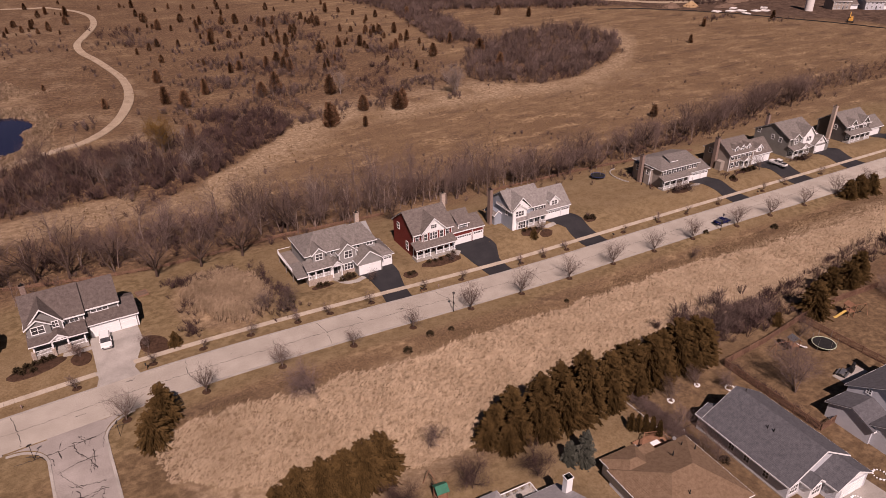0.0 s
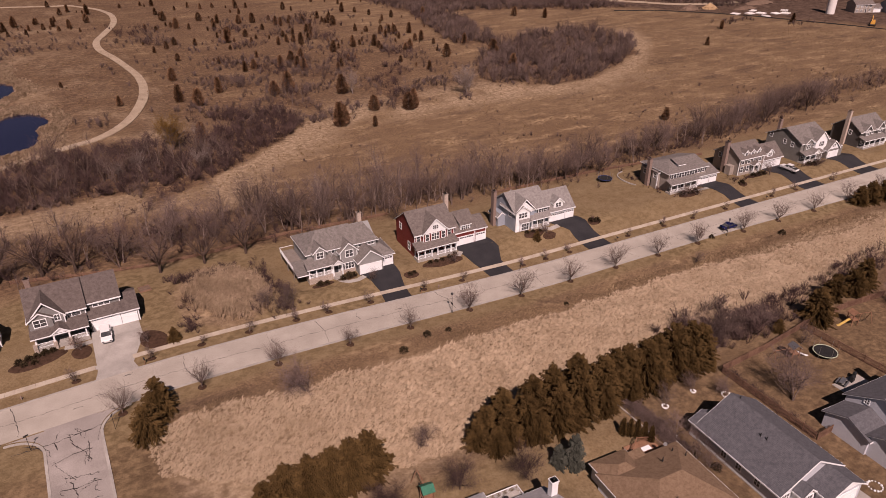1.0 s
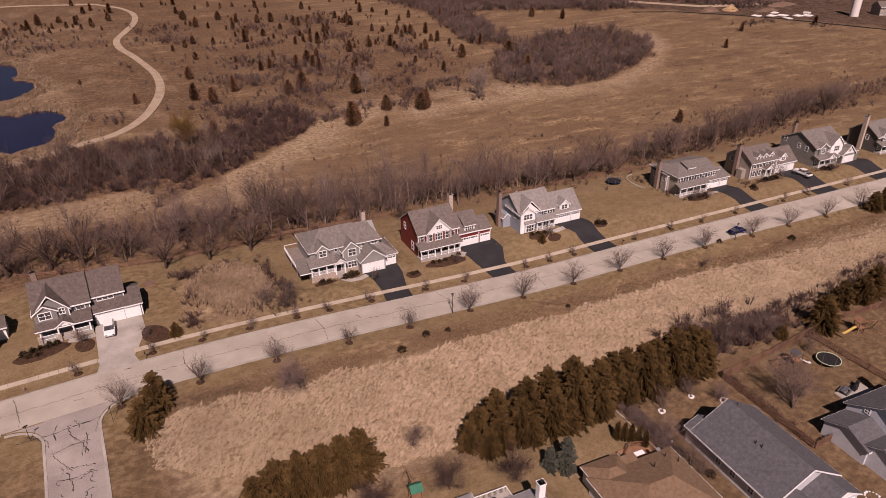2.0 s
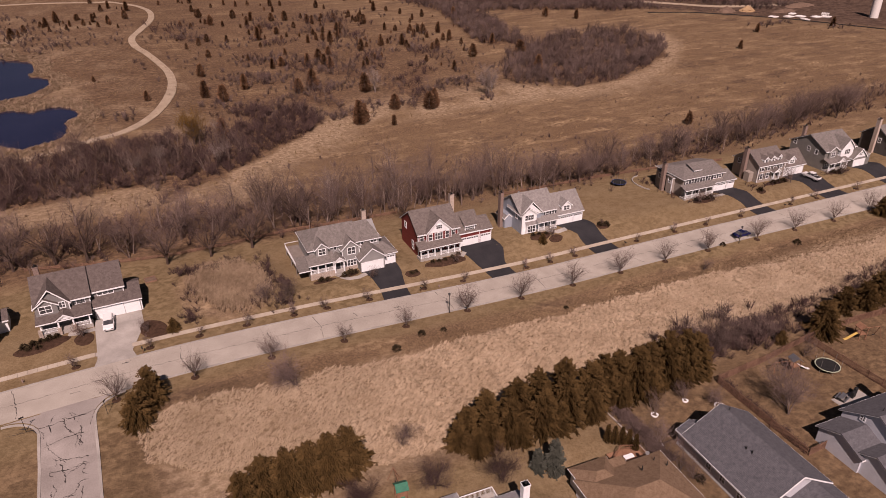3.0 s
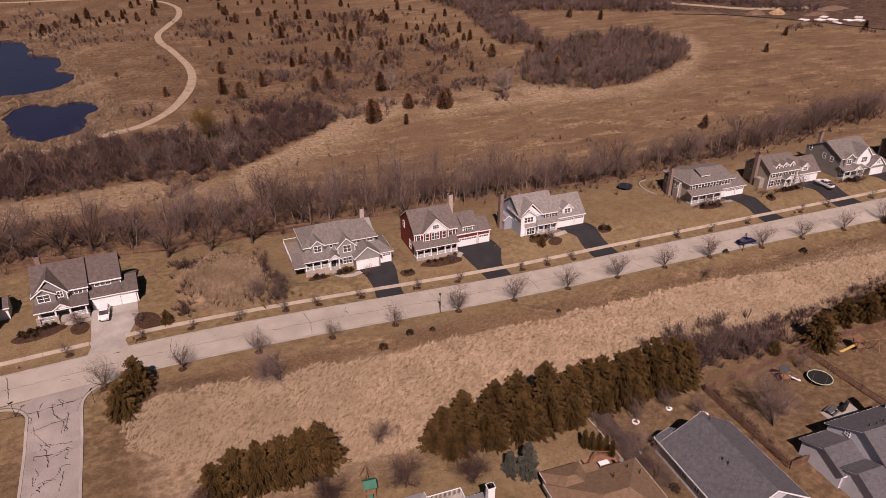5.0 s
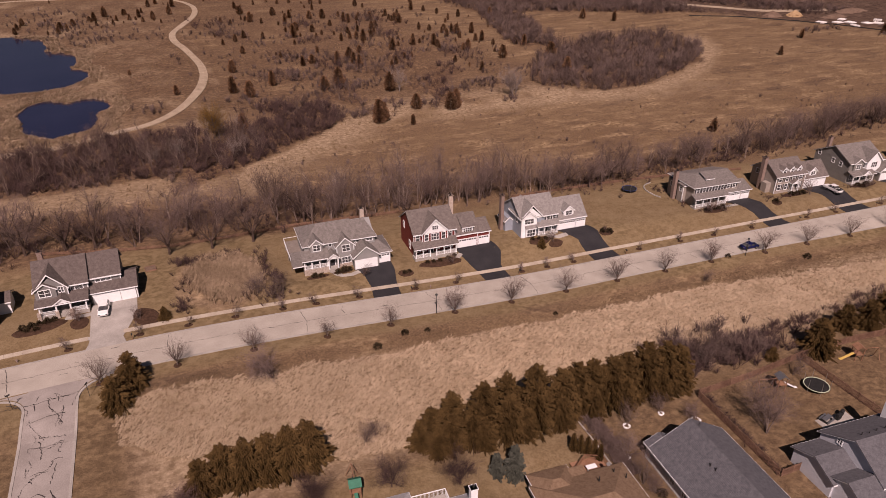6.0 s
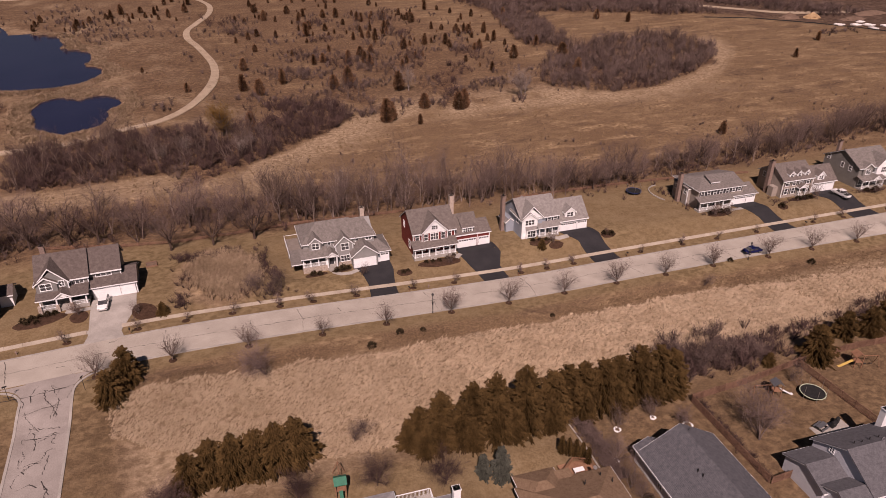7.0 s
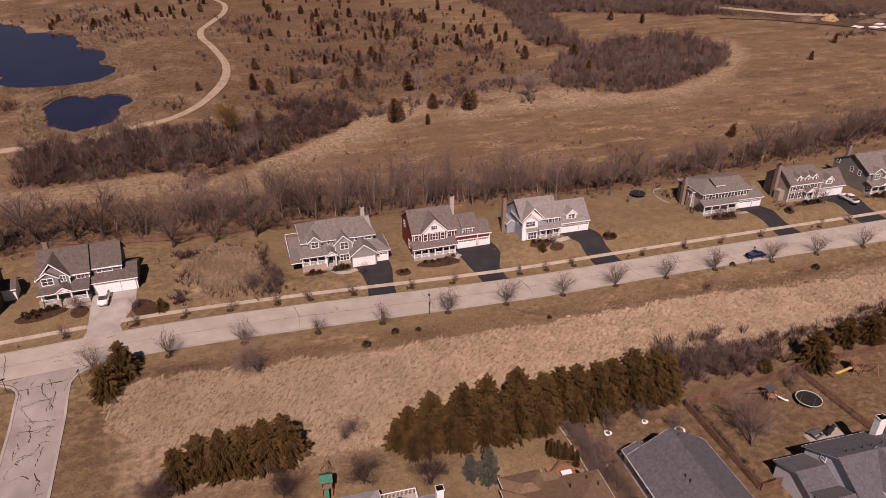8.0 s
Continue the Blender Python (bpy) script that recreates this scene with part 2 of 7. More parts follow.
def zone(x, y):
    """What covers the ground: shares of lawn, of brush litter (also used to darken some lawns), of pale dead grass and
    of bare soil.
    """
    off = y - road_y(x)
    n = noise.noise((x * 0.06, y * 0.06, 2)) + 0.5 * noise.noise((x * 0.2, y * 0.2, 4))
    lawn = sm(3, 5, off) * (1 - sm(36, 44, off + 4 * n))
    lawn = max(lawn, sm(-9.5, -7, off + n) * (1 - sm(3, 5, off)))
    lawn = max(lawn, 1 - sm(-40, -34, y + 3 * n) if x < 60 else 0)
    lot = (1 - sm(8, 10.5, math.hypot((x + 55.5) / 1.05, (y - 26) / 1.15) + 2.5 * n))
    lawn *= 1 - lot
    brush = sm(0.1, 0.9, brush_share(x, y))
    scrub = sm(128, 150, y) * (1 - sm(86, 118, x + 0.12 * (y - 200))) * sm(-0.9, 0.5, n + 0.25)
    brush = max(brush, 0.75 * scrub)
    # near yards: browner lawn, with lens corner falloff also put into its colour
    yard = (1 - sm(-40, -35, y + 2 * n)) * sm(-16, -8, x)
    # the last term gives lawns beside the side road a darker tone
    brush = max(brush, yard * (0.6 + 0.1 * n), 0.5 * (1 - sm(-76, -71, x + n)) * (1 - sm(-9, -4, y)))
    rough = (1 - sm(-11.5, -9, off + n)) * sm(-38, -30, y) * sm(-79, -75, x + n)
    pale = max(0.95 * rough * (1 - sm(-15, -12.5, off + n)), 0.35 * lot)
    lawn = max(lawn * (1 - rough), (1 - sm(-78, -74, x + n)) * (1 - sm(3, 5, off)))
    pale = max(pale, 1 - sm(1, 7, abs(pond_depth(x, y) - 4) + 3 * n) if y > 110 and x < -30 else 0)
    pale = max(pale, sm(-0.55, 0.25, n) * (1 - sm(8, 26, abs(y - 133 + 0.1 * (x - 60)))) * sm(-12, 12, x) * (1 - sm(120, 190, x)) if -12 < x < 200 else 0)
    past = y - 89 - 0.87 * (x + 41) + 3 * n
    pale = max(pale, 0.95 * sm(-30, -6, past + 5 * n) * (1 - sm(-1, 1, past)) * sm(-50, -38, x) * (1 - sm(6, 20, x)))
    pale = max(pale, 0.7 * sm(72, 77, y + 3 * n) * (1 - sm(86, 90, y + 3 * n)) * (1 - sm(-52, -40, x)))
    u, v = (x - 154) * 0.88 + (y - 164) * 0.475, -(x - 154) * 0.475 + (y - 164) * 0.88
    rim = math.hypot(u / 66, v / 34) + 0.08 * n
    pale = max(pale, 0.9 * sm(0.9, 1.0, rim) * (1 - sm(1.12, 1.3, rim)) * sm(-0.6, 0.2, n + 0.25) * sm(0, 20, -v) )
    soil = sm(0, 6, (x - 312) + (y - 190) * 0.72 + 2 * n) * (1 - sm(300, 330, y)) if y > 40 and x > 240 else 0
    return lawn, brush, pale, soil


def hedge_y(x):
    return 55 + 4 * sm(-60, -100, x) - 10 * sm(0, 60, x) + 5 * sm(110, 200, x)


def brush_share(x, y):
    """How much of the ground is under thickets: the hedgerow, the wet bank by the creek and the far wood."""
    n = noise.noise((x * 0.05, y * 0.05, 11))
    wide = 4 + 5 * sm(40, -40, x)
    hedge = 0.62 * (1 - sm(wide, wide + 6, abs(y - hedge_y(x) - 3) + 4 * n))
    creek = 89 + 0.87 * (x + 41)
    past = y - creek + 3 * n
    bank = sm(-1, 2, past) * (1 - sm(20, 34, past + 6 * n)) * (1 - sm(2, 10, x)) * sm(-66, -50, x)
    bank = max(bank, sm(87, 91, y + 3 * n) * (1 - sm(119, 126, y + 4 * n)) * (1 - sm(-52, -40, x)) * sm(-106, -99, x))
    bank = max(bank, 1 - sm(0.8, 1.1, math.hypot((x + 117) / 9, (y - 171) / 8) + 0.2 * n))
    u, v = (x - 154) * 0.88 + (y - 164) * 0.475, -(x - 154) * 0.475 + (y - 164) * 0.88
    wood = 1 - sm(0.88, 1.06, math.hypot(u / 66, v / 34) + 0.16 * n)
    wood = max(wood, 1 - sm(0.85, 1.1, math.hypot((x - 142 - 0.25 * (y - 240)) / 15, (y - 245) / 75) + 0.2 * n))
    wood *= 1 - 0.9 * (1 - sm(0.6, 1.0, math.hypot((x - 118) / 22, (y - 196) / 12) + 0.2 * n))
    clear = 1 - sm(0.85, 1.1, math.hypot((x - 205) / 46, (y - 246 + 0.35 * (x - 205)) / 13) + 0.1 * n)
    top = sm(0, 10, y - (272 - 0.45 * (x - 194) + 8 * n)) * sm(135, 150, x) * (1 - sm(275, 290, x))
    back = x - 338 + 0.6 * (y - 205) + 6 * n
    top = max(top, sm(0, 6, back) * (1 - sm(34, 48, back)) * sm(203, 209, y))
    mid = (0.9 * sm(0.0, 0.3, n + 0.3 * noise.noise((x * 0.015, y * 0.015, 9)))) * sm(120, 140, y) * sm(-34, -18, x) * (1 - sm(80, 100, x)) * (1 - sm(300, 340, y))
    wood = max(wood, top) * (1 - clear)
    return max(hedge, bank, wood, mid)


gx = spread(-2500, 3000, -125, 190, 1.7, 1.06)
gy = spread(-1500, 3500, -75, 62, 1.2, 1.02)
verts = [(x, y, land(x, y)) for y in gy for x in gx]
nx = len(gx)
faces = [(j * nx + i, j * nx + i + 1, (j + 1) * nx + i + 1, (j + 1) * nx + i) for j in range(len(gy) - 1) for i in range(nx - 1)]


def ground_material():
    m = bpy.data.materials.new("dormant_ground")
    m.use_nodes = True
    nt = m.node_tree
    b = nt.nodes["Principled BSDF"]
    b.inputs["Roughness"].default_value = 0.95
    b.inputs["Specular IOR Level"].default_value = 0.1
    geo = nt.nodes.new("ShaderNodeNewGeometry")

    def grain(scale, detail, stretch=(1, 1, 1), lo=0.3, hi=0.7):
        mp = nt.nodes.new("ShaderNodeMapping")
        mp.inputs["Scale"].default_value = stretch
        nt.links.new(geo.outputs["Position"], mp.inputs["Vector"])
        t = nt.nodes.new("ShaderNodeTexNoise")
        t.inputs["Scale"].default_value = scale
        t.inputs["Detail"].default_value = detail
        t.inputs["Roughness"].default_value = 0.62
        nt.links.new(mp.outputs[0], t.inputs["Vector"])
        r = nt.nodes.new("ShaderNodeMapRange")
        r.inputs["From Min"].default_value, r.inputs["From Max"].default_value = lo, hi
        nt.links.new(t.outputs["Fac"], r.inputs["Value"])
        return r.outputs["Result"]

    def blend(f, a, c):
        mx = nt.nodes.new("ShaderNodeMix")
        mx.data_type = "RGBA"
        if isinstance(f, float):
            mx.inputs["Factor"].default_value = f
        else:
            nt.links.new(f, mx.inputs["Factor"])
        for key, v in (("A", a), ("B", c)):
            if isinstance(v, tuple):
                mx.inputs[key].default_value = (*v, 1)
            else:
                nt.links.new(v, mx.inputs[key])
        return mx.outputs["Result"]

    big = grain(0.03, 6, (1, 1.5, 1), lo=0.38, hi=0.62)
    mid = grain(0.22, 8, (1, 1.5, 1), 0.38, 0.62)
    clump = grain(0.75, 8, (1, 1.2, 1), 0.4, 0.62)
    fine = grain(2.6, 5, lo=0.34, hi=0.66)
    streak = grain(0.075, 8, (0.8, 2.2, 1), 0.5, 0.66)
    damp = grain(0.05, 8, (0.7, 2.0, 1), 0.54, 0.68)
    field = blend(big, blend(fine, (0.105, 0.066, 0.04), (0.19, 0.126, 0.072)), blend(fine, (0.155, 0.104, 0.06), (0.255, 0.178, 0.104)))
    field = blend(mid, field, blend(fine, (0.085, 0.053, 0.034), (0.21, 0.142, 0.083)))
    field = blend(streak, field, blend(clump, (0.155, 0.102, 0.058), (0.35, 0.252, 0.15)))
    field = blend(damp, field, blend(clump, (0.066, 0.042, 0.03), (0.15, 0.1, 0.062)))
    lawn = blend(mid, blend(fine, (0.132, 0.09, 0.047), (0.2, 0.142, 0.079)), blend(fine, (0.168, 0.121, 0.068), (0.25, 0.185, 0.11)))
    lawn = blend(big, lawn, blend(clump, (0.135, 0.096, 0.05), (0.23, 0.17, 0.096)))
    brush = blend(clump, blend(fine, (0.046, 0.026, 0.018), (0.1, 0.06, 0.04)), blend(mid, (0.118, 0.073, 0.043), (0.205, 0.134, 0.078)))
    pale = blend(clump, blend(mid, (0.165, 0.115, 0.07), (0.26, 0.188, 0.118)), blend(fine, (0.29, 0.212, 0.136), (0.42, 0.325, 0.222)))
    soil = blend(clump, blend(mid, (0.04, 0.025, 0.019), (0.09, 0.058, 0.042)), blend(mid, (0.075, 0.048, 0.034), (0.15, 0.104, 0.077)))
    att = nt.nodes.new("ShaderNodeAttribute")
    att.attribute_name = "cover"
    sep = nt.nodes.new("ShaderNodeSeparateColor")
    nt.links.new(att.outputs["Color"], sep.inputs[0])
    c = blend(sep.outputs["Blue"], field, pale)
    c = blend(sep.outputs["Red"], c, lawn)
    c = blend(sep.outputs["Green"], c, brush)
    c = blend(att.outputs["Alpha"], c, soil)
    nt.links.new(c, b.inputs["Base Color"])
    bp = nt.nodes.new("ShaderNodeBump")
    bp.inputs["Strength"].default_value = 0.6
    bp.inputs["Distance"].default_value = 0.09
    nt.links.new(fine, bp.inputs["Height"])
    nt.links.new(bp.outputs[0], b.inputs["Normal"])
    return m


gm = raw("ground", verts, faces, ground_material())
cover = gm.color_attributes.new("cover", "FLOAT_COLOR", "POINT")
cover.data.foreach_set("color", [v for p in verts for v in zone(p[0], p[1])])
for f in gm.polygons:
    f.use_smooth = True
ground = tagged(new("ground", gm), "dormant tan grass and rough field, rolling gently", "ground", kind="structure")

bm = bmesh.new()
cells = {}
for wx in range(-210, -64, 3):
    for wy in range(126, 366, 3):
        if pond_depth(wx + 1.5, wy + 1.5) < 4.5:
            ring = []
            for q in ((wx, wy), (wx + 3, wy), (wx + 3, wy + 3), (wx, wy + 3)):
                if q not in cells:
                    cells[q] = bm.verts.new((q[0], q[1], POND_Z))
                ring.append(cells[q])
            bm.faces.new(ring)
# blue in the base colour stands in for reflected sky
WATER = material("pond_water", (0.011, 0.012, 0.034), (0.017, 0.018, 0.045), rough=0.15, scale=0.05, fine=0.8, bump=0.06, spec=0.5)
tagged(part("water", bm, WATER), "still dark blue pond with a reedy shore", "pond", kind="structure")


def strip(name, line, half, mat, lift=0.05, thick=0.25, step=2.0):
    """A ribbon along points (x, y) that lies on the land; half: half its width."""
    pts = []
    for (ax, ay), (bx, by) in zip(line[:-1], line[1:]):
        n = max(1, int(math.hypot(bx - ax, by - ay) / step))
        pts += [(ax + (bx - ax) * k / n, ay + (by - ay) * k / n) for k in range(n)]
    pts.append(line[-1])
    bm = bmesh.new()
    rows = []
    for i, (x, y) in enumerate(pts):
        p, q = pts[max(0, i - 1)], pts[min(len(pts) - 1, i + 1)]
        t = Vector((q[0] - p[0], q[1] - p[1])).normalized()
        out = Vector((-t.y, t.x))
        row = []
        for s in (-1, -0.33, 0.33, 1):
            u, v = x + out.x * half * s, y + out.y * half * s
            row.append(bm.verts.new((u, v, land(u, v) + lift)))
        for s in (1, -1):
            u, v = x + out.x * half * s, y + out.y * half * s
            row.append(bm.verts.new((u, v, land(u, v) + lift - thick)))
        rows.append(row)
    for a, c in zip(rows[:-1], rows[1:]):
        for k in range(6):
            bm.faces.new((a[k], a[(k + 1) % 6], c[(k + 1) % 6], c[k]))
    bm.faces.new(rows[0])
    bm.faces.new(rows[-1][::-1])
    return bm


def patch(rings, lift=0.06, thick=0.2, cuts=8):
    """A slab on the land between a left and a right line, each of equally many (x, y)."""
    bm = bmesh.new()
    left, right = rings
    grid = []
    for (ax, ay), (bx, by) in zip(left, right):
        grid.append([(ax + (bx - ax) * k / cuts, ay + (by - ay) * k / cuts) for k in range(cuts + 1)])
    top = [[bm.verts.new((x, y, land(x, y) + lift)) for x, y in row] for row in grid]
    low = [[bm.verts.new((x, y, land(x, y) + lift - thick)) for x, y in row] for row in grid]
    nr, nc = len(grid), cuts + 1
    for i in range(nr - 1):
        for k in range(nc - 1):
            bm.faces.new((top[i][k], top[i][k + 1], top[i + 1][k + 1], top[i + 1][k]))
    for i in range(nr - 1):
        bm.faces.new((top[i][0], top[i + 1][0], low[i + 1][0], low[i][0]))
        bm.faces.new((top[i][-1], low[i][-1], low[i + 1][-1], top[i + 1][-1]))
    for k in range(nc - 1):
        bm.faces.new((top[0][k], low[0][k], low[0][k + 1], top[0][k + 1]))
        bm.faces.new((top[-1][k], top[-1][k + 1], low[-1][k + 1], low[-1][k]))
    return bm


def along(x0, x1, off, step=4.0):
    n = max(2, int((x1 - x0) / step))
    return [(x0 + (x1 - x0) * k / n, road_y(x0 + (x1 - x0) * k / n) + off) for k in range(n + 1)]


ROAD_HALF = 4.1
street = tagged(part("road", strip("road", along(-190, 330, 0), ROAD_HALF, ROAD, 0.07), ROAD), "pale worn concrete street with dark sealed cracks", "road", kind="structure")


def side_x(y):
    return -86.6 + 0.045 * (y + 10)


side = [(side_x(y), y) for y in (-140, -80, -40, -20, -10, -4, 0, 2.6)]
tagged(part("side_road", strip("side_road", side, 3.7, OLD_ROAD, 0.06), OLD_ROAD), "cracked grey side street joining the main street", "road", kind="structure")
for sgn in (-1, 1):     # flared corners of the junction
    line_a, line_b = [], []
    for k in range(9):
        a = k / 8 * math.pi / 2
        line_a.append((side_x(-3) + sgn * (3.6 + 5.0 * (1 - math.cos(a))), 2.2 - 5.2 + 5.2 * math.sin(a)))
        line_b.append((side_x(-3) + sgn * 3.4, 2.2 - 5.2 + 5.2 * math.sin(a)))
    tagged(part("side_road", patch((line_a, line_b), 0.058, 0.2, 3), OLD_ROAD), "grey asphalt corner of the junction", "road", kind="structure")

# kerbs
for off, x0, x1 in ((ROAD_HALF + 0.2, -190, 330), (-ROAD_HALF - 0.2, -78.5, 330), (-ROAD_HALF - 0.2, -190, -95.5)):
    tagged(part("kerb", strip("kerb", along(x0, x1, off), 0.2, CONCRETE, 0.14, 0.3), CONCRETE), "pale concrete kerb and gutter along the street", "kerb", kind="structure")
for sgn in (-1, 1):
    line = [(side_x(y) + sgn * 3.85, y) for y in (-140, -60, -30, -15, -8, -3)]
    for k in range(1, 9):
        a = k / 8 * math.pi / 2
        line.append((side_x(-3) + sgn * (3.85 + 5.0 * (1 - math.cos(a))), -3 + 4.6 * math.sin(a)))
    tagged(part("kerb", strip("kerb", line, 0.2, CONCRETE, 0.13, 0.3, 1.2), CONCRETE), "pale concrete kerb rounding the street corner", "kerb", kind="structure")

# gravel path by the pond
path_line = [(-160, 116), (-130, 120), (-109.5, 121.6), (-91.5, 122.4), (-81.5, 126.5), (-72.5, 130.5), (-62, 135), (-54, 143), (-47.3, 154.5), (-40.6, 173.5), (-36.4, 192), (-34.6, 206), (-34.3, 222), (-36.7, 250),
             (-39.6, 272), (-38.4, 291), (-32.4, 309), (-23.6, 336), (-18.2, 364), (-18, 390), (-26, 412), (-60, 440), (-130, 452), (-240, 440)]
def smooth(line, n=5):
    """Catmull-Rom through the points."""
    out = []
    for i in range(len(line) - 1):
        p = [Vector(line[max(0, min(len(line) - 1, i + k))]) for k in (-1, 0, 1, 2)]
        for j in range(n):
            u = j / n
            q = 0.5 * (2 * p[1] + (p[2] - p[0]) * u + (2 * p[0] - 5 * p[1] + 4 * p[2] - p[3]) * u * u + (3 * p[1] - p[0] - 3 * p[2] + p[3]) * u ** 3)
            out.append((q.x, q.y))
    return out + [line[-1]]


tagged(part("path", strip("path", smooth(path_line), 1.65, GRAVEL, 0.26, 0.7, 3), GRAVEL), "winding pale gravel path through the field", "path", kind="structure")


tagged(part("path", strip("path", smooth([(272, 276), (290, 262), (305, 246), (318, 231), (336, 222), (362, 214)]), 3.2, GRAVEL, 0.2, 0.6, 3), GRAVEL), "pale dirt lane of the building site", "path", kind="structure")


# ---- houses ----
MESHES = {}


def shared(key, make, mat):
    if key not in MESHES:
        MESHES[key] = finish(key[0], make(), mat)
    return MESHES[key]


def lattice(w, h, cols, rows, t=0.13):
    """A window frame with its bars, in one connected piece."""
    xs, zs = [-t, 0], [-t - 0.03, 0]
    for k in range(1, cols):
        xs += [w * k / cols - 0.045, w * k / cols + 0.045]
    for k in range(1, rows):
        zs += [h * k / rows - 0.03, h * k / rows + 0.03]
    xs += [w, w + t]
    zs += [h, h + t]
    bm = bmesh.new()
    grid = [[bm.verts.new((x, 0.02, z)) for x in xs] for z in zs]
    fs = [bm.faces.new((grid[j][i], grid[j][i + 1], grid[j + 1][i + 1], grid[j + 1][i])) for j in range(len(zs) - 1) for i in range(len(xs) - 1) if not (i % 2 and j % 2)]
    up = bmesh.ops.extrude_face_region(bm, geom=fs)
    bmesh.ops.translate(bm, vec=(0, -0.09, 0), verts=[g for g in up["geom"] if isinstance(g, bmesh.types.BMVert)])
    return bm


def window(house, x, z, w, h, y=0.0, cols=2, rows=2, side="front", shutters=None, trim=WHITE):
    """A window with its lower left corner at x, z on the wall face at y (or, on a side wall, x is along the depth and y the wall's x)."""
    def make_frame():
        return lattice(w, h, cols, rows)
    ob = new("window", shared(("window", w, h, cols, rows, trim.name), make_frame, trim))
    ob.parent = house
    ob.matrix_basis = pose(x, y, z) if side == "front" else (pose(y, x + w, z, 0, 0, -90) if side == "left" else pose(y, x, z, 0, 0, 90))
    pane = new("pane", shared(("pane", w, h), lambda: boxes((0, w, -0.02, 0.02, 0, h)), GLASS))
    pane.parent = ob
    if shutters is not None:
        for sx in (-0.5, w + 0.14):
            s = new("shutter", shared(("shutter", h), lambda: boxes((0, 0.36, -0.06, 0.0, 0, h), (0.05, 0.31, -0.075, -0.06, 0.05, h / 2 - 0.03), (0.05, 0.31, -0.075, -0.06, h / 2 + 0.03, h - 0.05)), shutters))
            s.parent = ob
            s.location = (sx, 0, 0)
    return ob


def garage_door(house, x, w, y=0.0, z=0.0, h=2.15, lights=False):
    def make():
        rows_ = [(0, w, -0.03, 0.05, 0, h)]
        n = max(3, round(w / 0.62))
        for r in range(4):
            for k in range(n):
                if lights and r == 3:
                    continue
                rows_.append((w * k / n + 0.06, w * (k + 1) / n - 0.06, -0.055, -0.03, h * r / 4 + 0.06, h * (r + 1) / 4 - 0.06))
        return boxes(*rows_)
    ob = new("garage_door", shared(("garage_door", w, lights), make, DOOR_WHITE))
    ob.parent = house
    ob.location = (x, y, z)
    tagged(ob, "white panelled overhead garage door")
    fr = part("door_frame", boxes((-0.14, 0, -0.08, 0.04, 0, h + 0.16), (w, w + 0.14, -0.08, 0.04, 0, h + 0.16), (0, w, -0.08, 0.04, h, h + 0.16)), WHITE, ob)
    if lights:
        n = max(3, round(w / 0.62))
        for k in range(n):
            p = new("pane", shared(("door_light", w), lambda: boxes((0.08, w / n - 0.08, -0.04, 0.0, h * 0.78, h * 0.95)), GLASS))
            p.parent = ob
            p.location = (w * k / n, 0, 0)
    return ob


def block(house, mat, x0, x1, y0, y1, z1, gable=None, top=0.0, z0=-1.0, name="wall"):
    """The walls of one block; gable: the axis along which its ridge runs, top: the ridge's height."""
    bm = bmesh.new()
    if gable == "x":
        prism(bm, [(y0, z0), (y1, z0), (y1, z1), ((y0 + y1) / 2, top), (y0, z1)], "x", x0, x1)
    elif gable == "y":
        prism(bm, [(x0, z0), (x1, z0), (x1, z1), ((x0 + x1) / 2, top), (x0, z1)], "y", y0, y1)
    else:
        box(bm, x0, x1, y0, y1, z0, z1)
    return part(name, bm, mat, house)


def roof(house, mat, x0, x1, y0, y1, z1, top, axis="x", over=0.4, end=0.35, thick=0.16, trim=True):
    """A gable roof on the block x0..x1, y0..y1 with eaves at z1; its ridge runs along axis."""
    a0, a1, e0, e1 = (y0, y1, x0, x1) if axis == "x" else (x0, x1, y0, y1)
    mid, slope = (a0 + a1) / 2, (top - z1) / ((a1 - a0) / 2)
    up = thick * math.sqrt(1 + slope * slope)
    low = z1 - slope * over
    prof = [(a0 - over, low + 0.02), (mid, top + 0.02), (a1 + over, low + 0.02), (a1 + over, low + up), (mid, top + up), (a0 - over, low + up)]
    bm = bmesh.new()
    prism(bm, prof, axis, e0 - end, e1 + end)
    ob = part("roof", bm, mat, house)
    if trim:
        bt = bmesh.new()
        rake = 0.85 if axis == "y" else 0.3
        for e in (e0 - end - 0.05, e1 + end) if axis == "y" else (e0 - end + 0.02, e1 + end - 0.07):
            prism(bt, [(a0 - over - 0.03, low - 0.09), (mid, top - 0.10), (a1 + over + 0.03, low - 0.09), (a1 + over + 0.03, low + up * rake), (mid, top + up * rake), (a0 - over - 0.03, low + up * rake)], axis, e, e + 0.05)
        for a in (a0 - over - 0.06, a1 + over):
            if axis == "x":
                box(bt, e0 - end, e1 + end, a, a + 0.06, low - 0.1, low + up - 0.04)
            else:
                box(bt, a, a + 0.06, e0 - end, e1 + end, low - 0.1, low + up - 0.04)
        part("fascia", bt, WHITE, ob)
    return ob


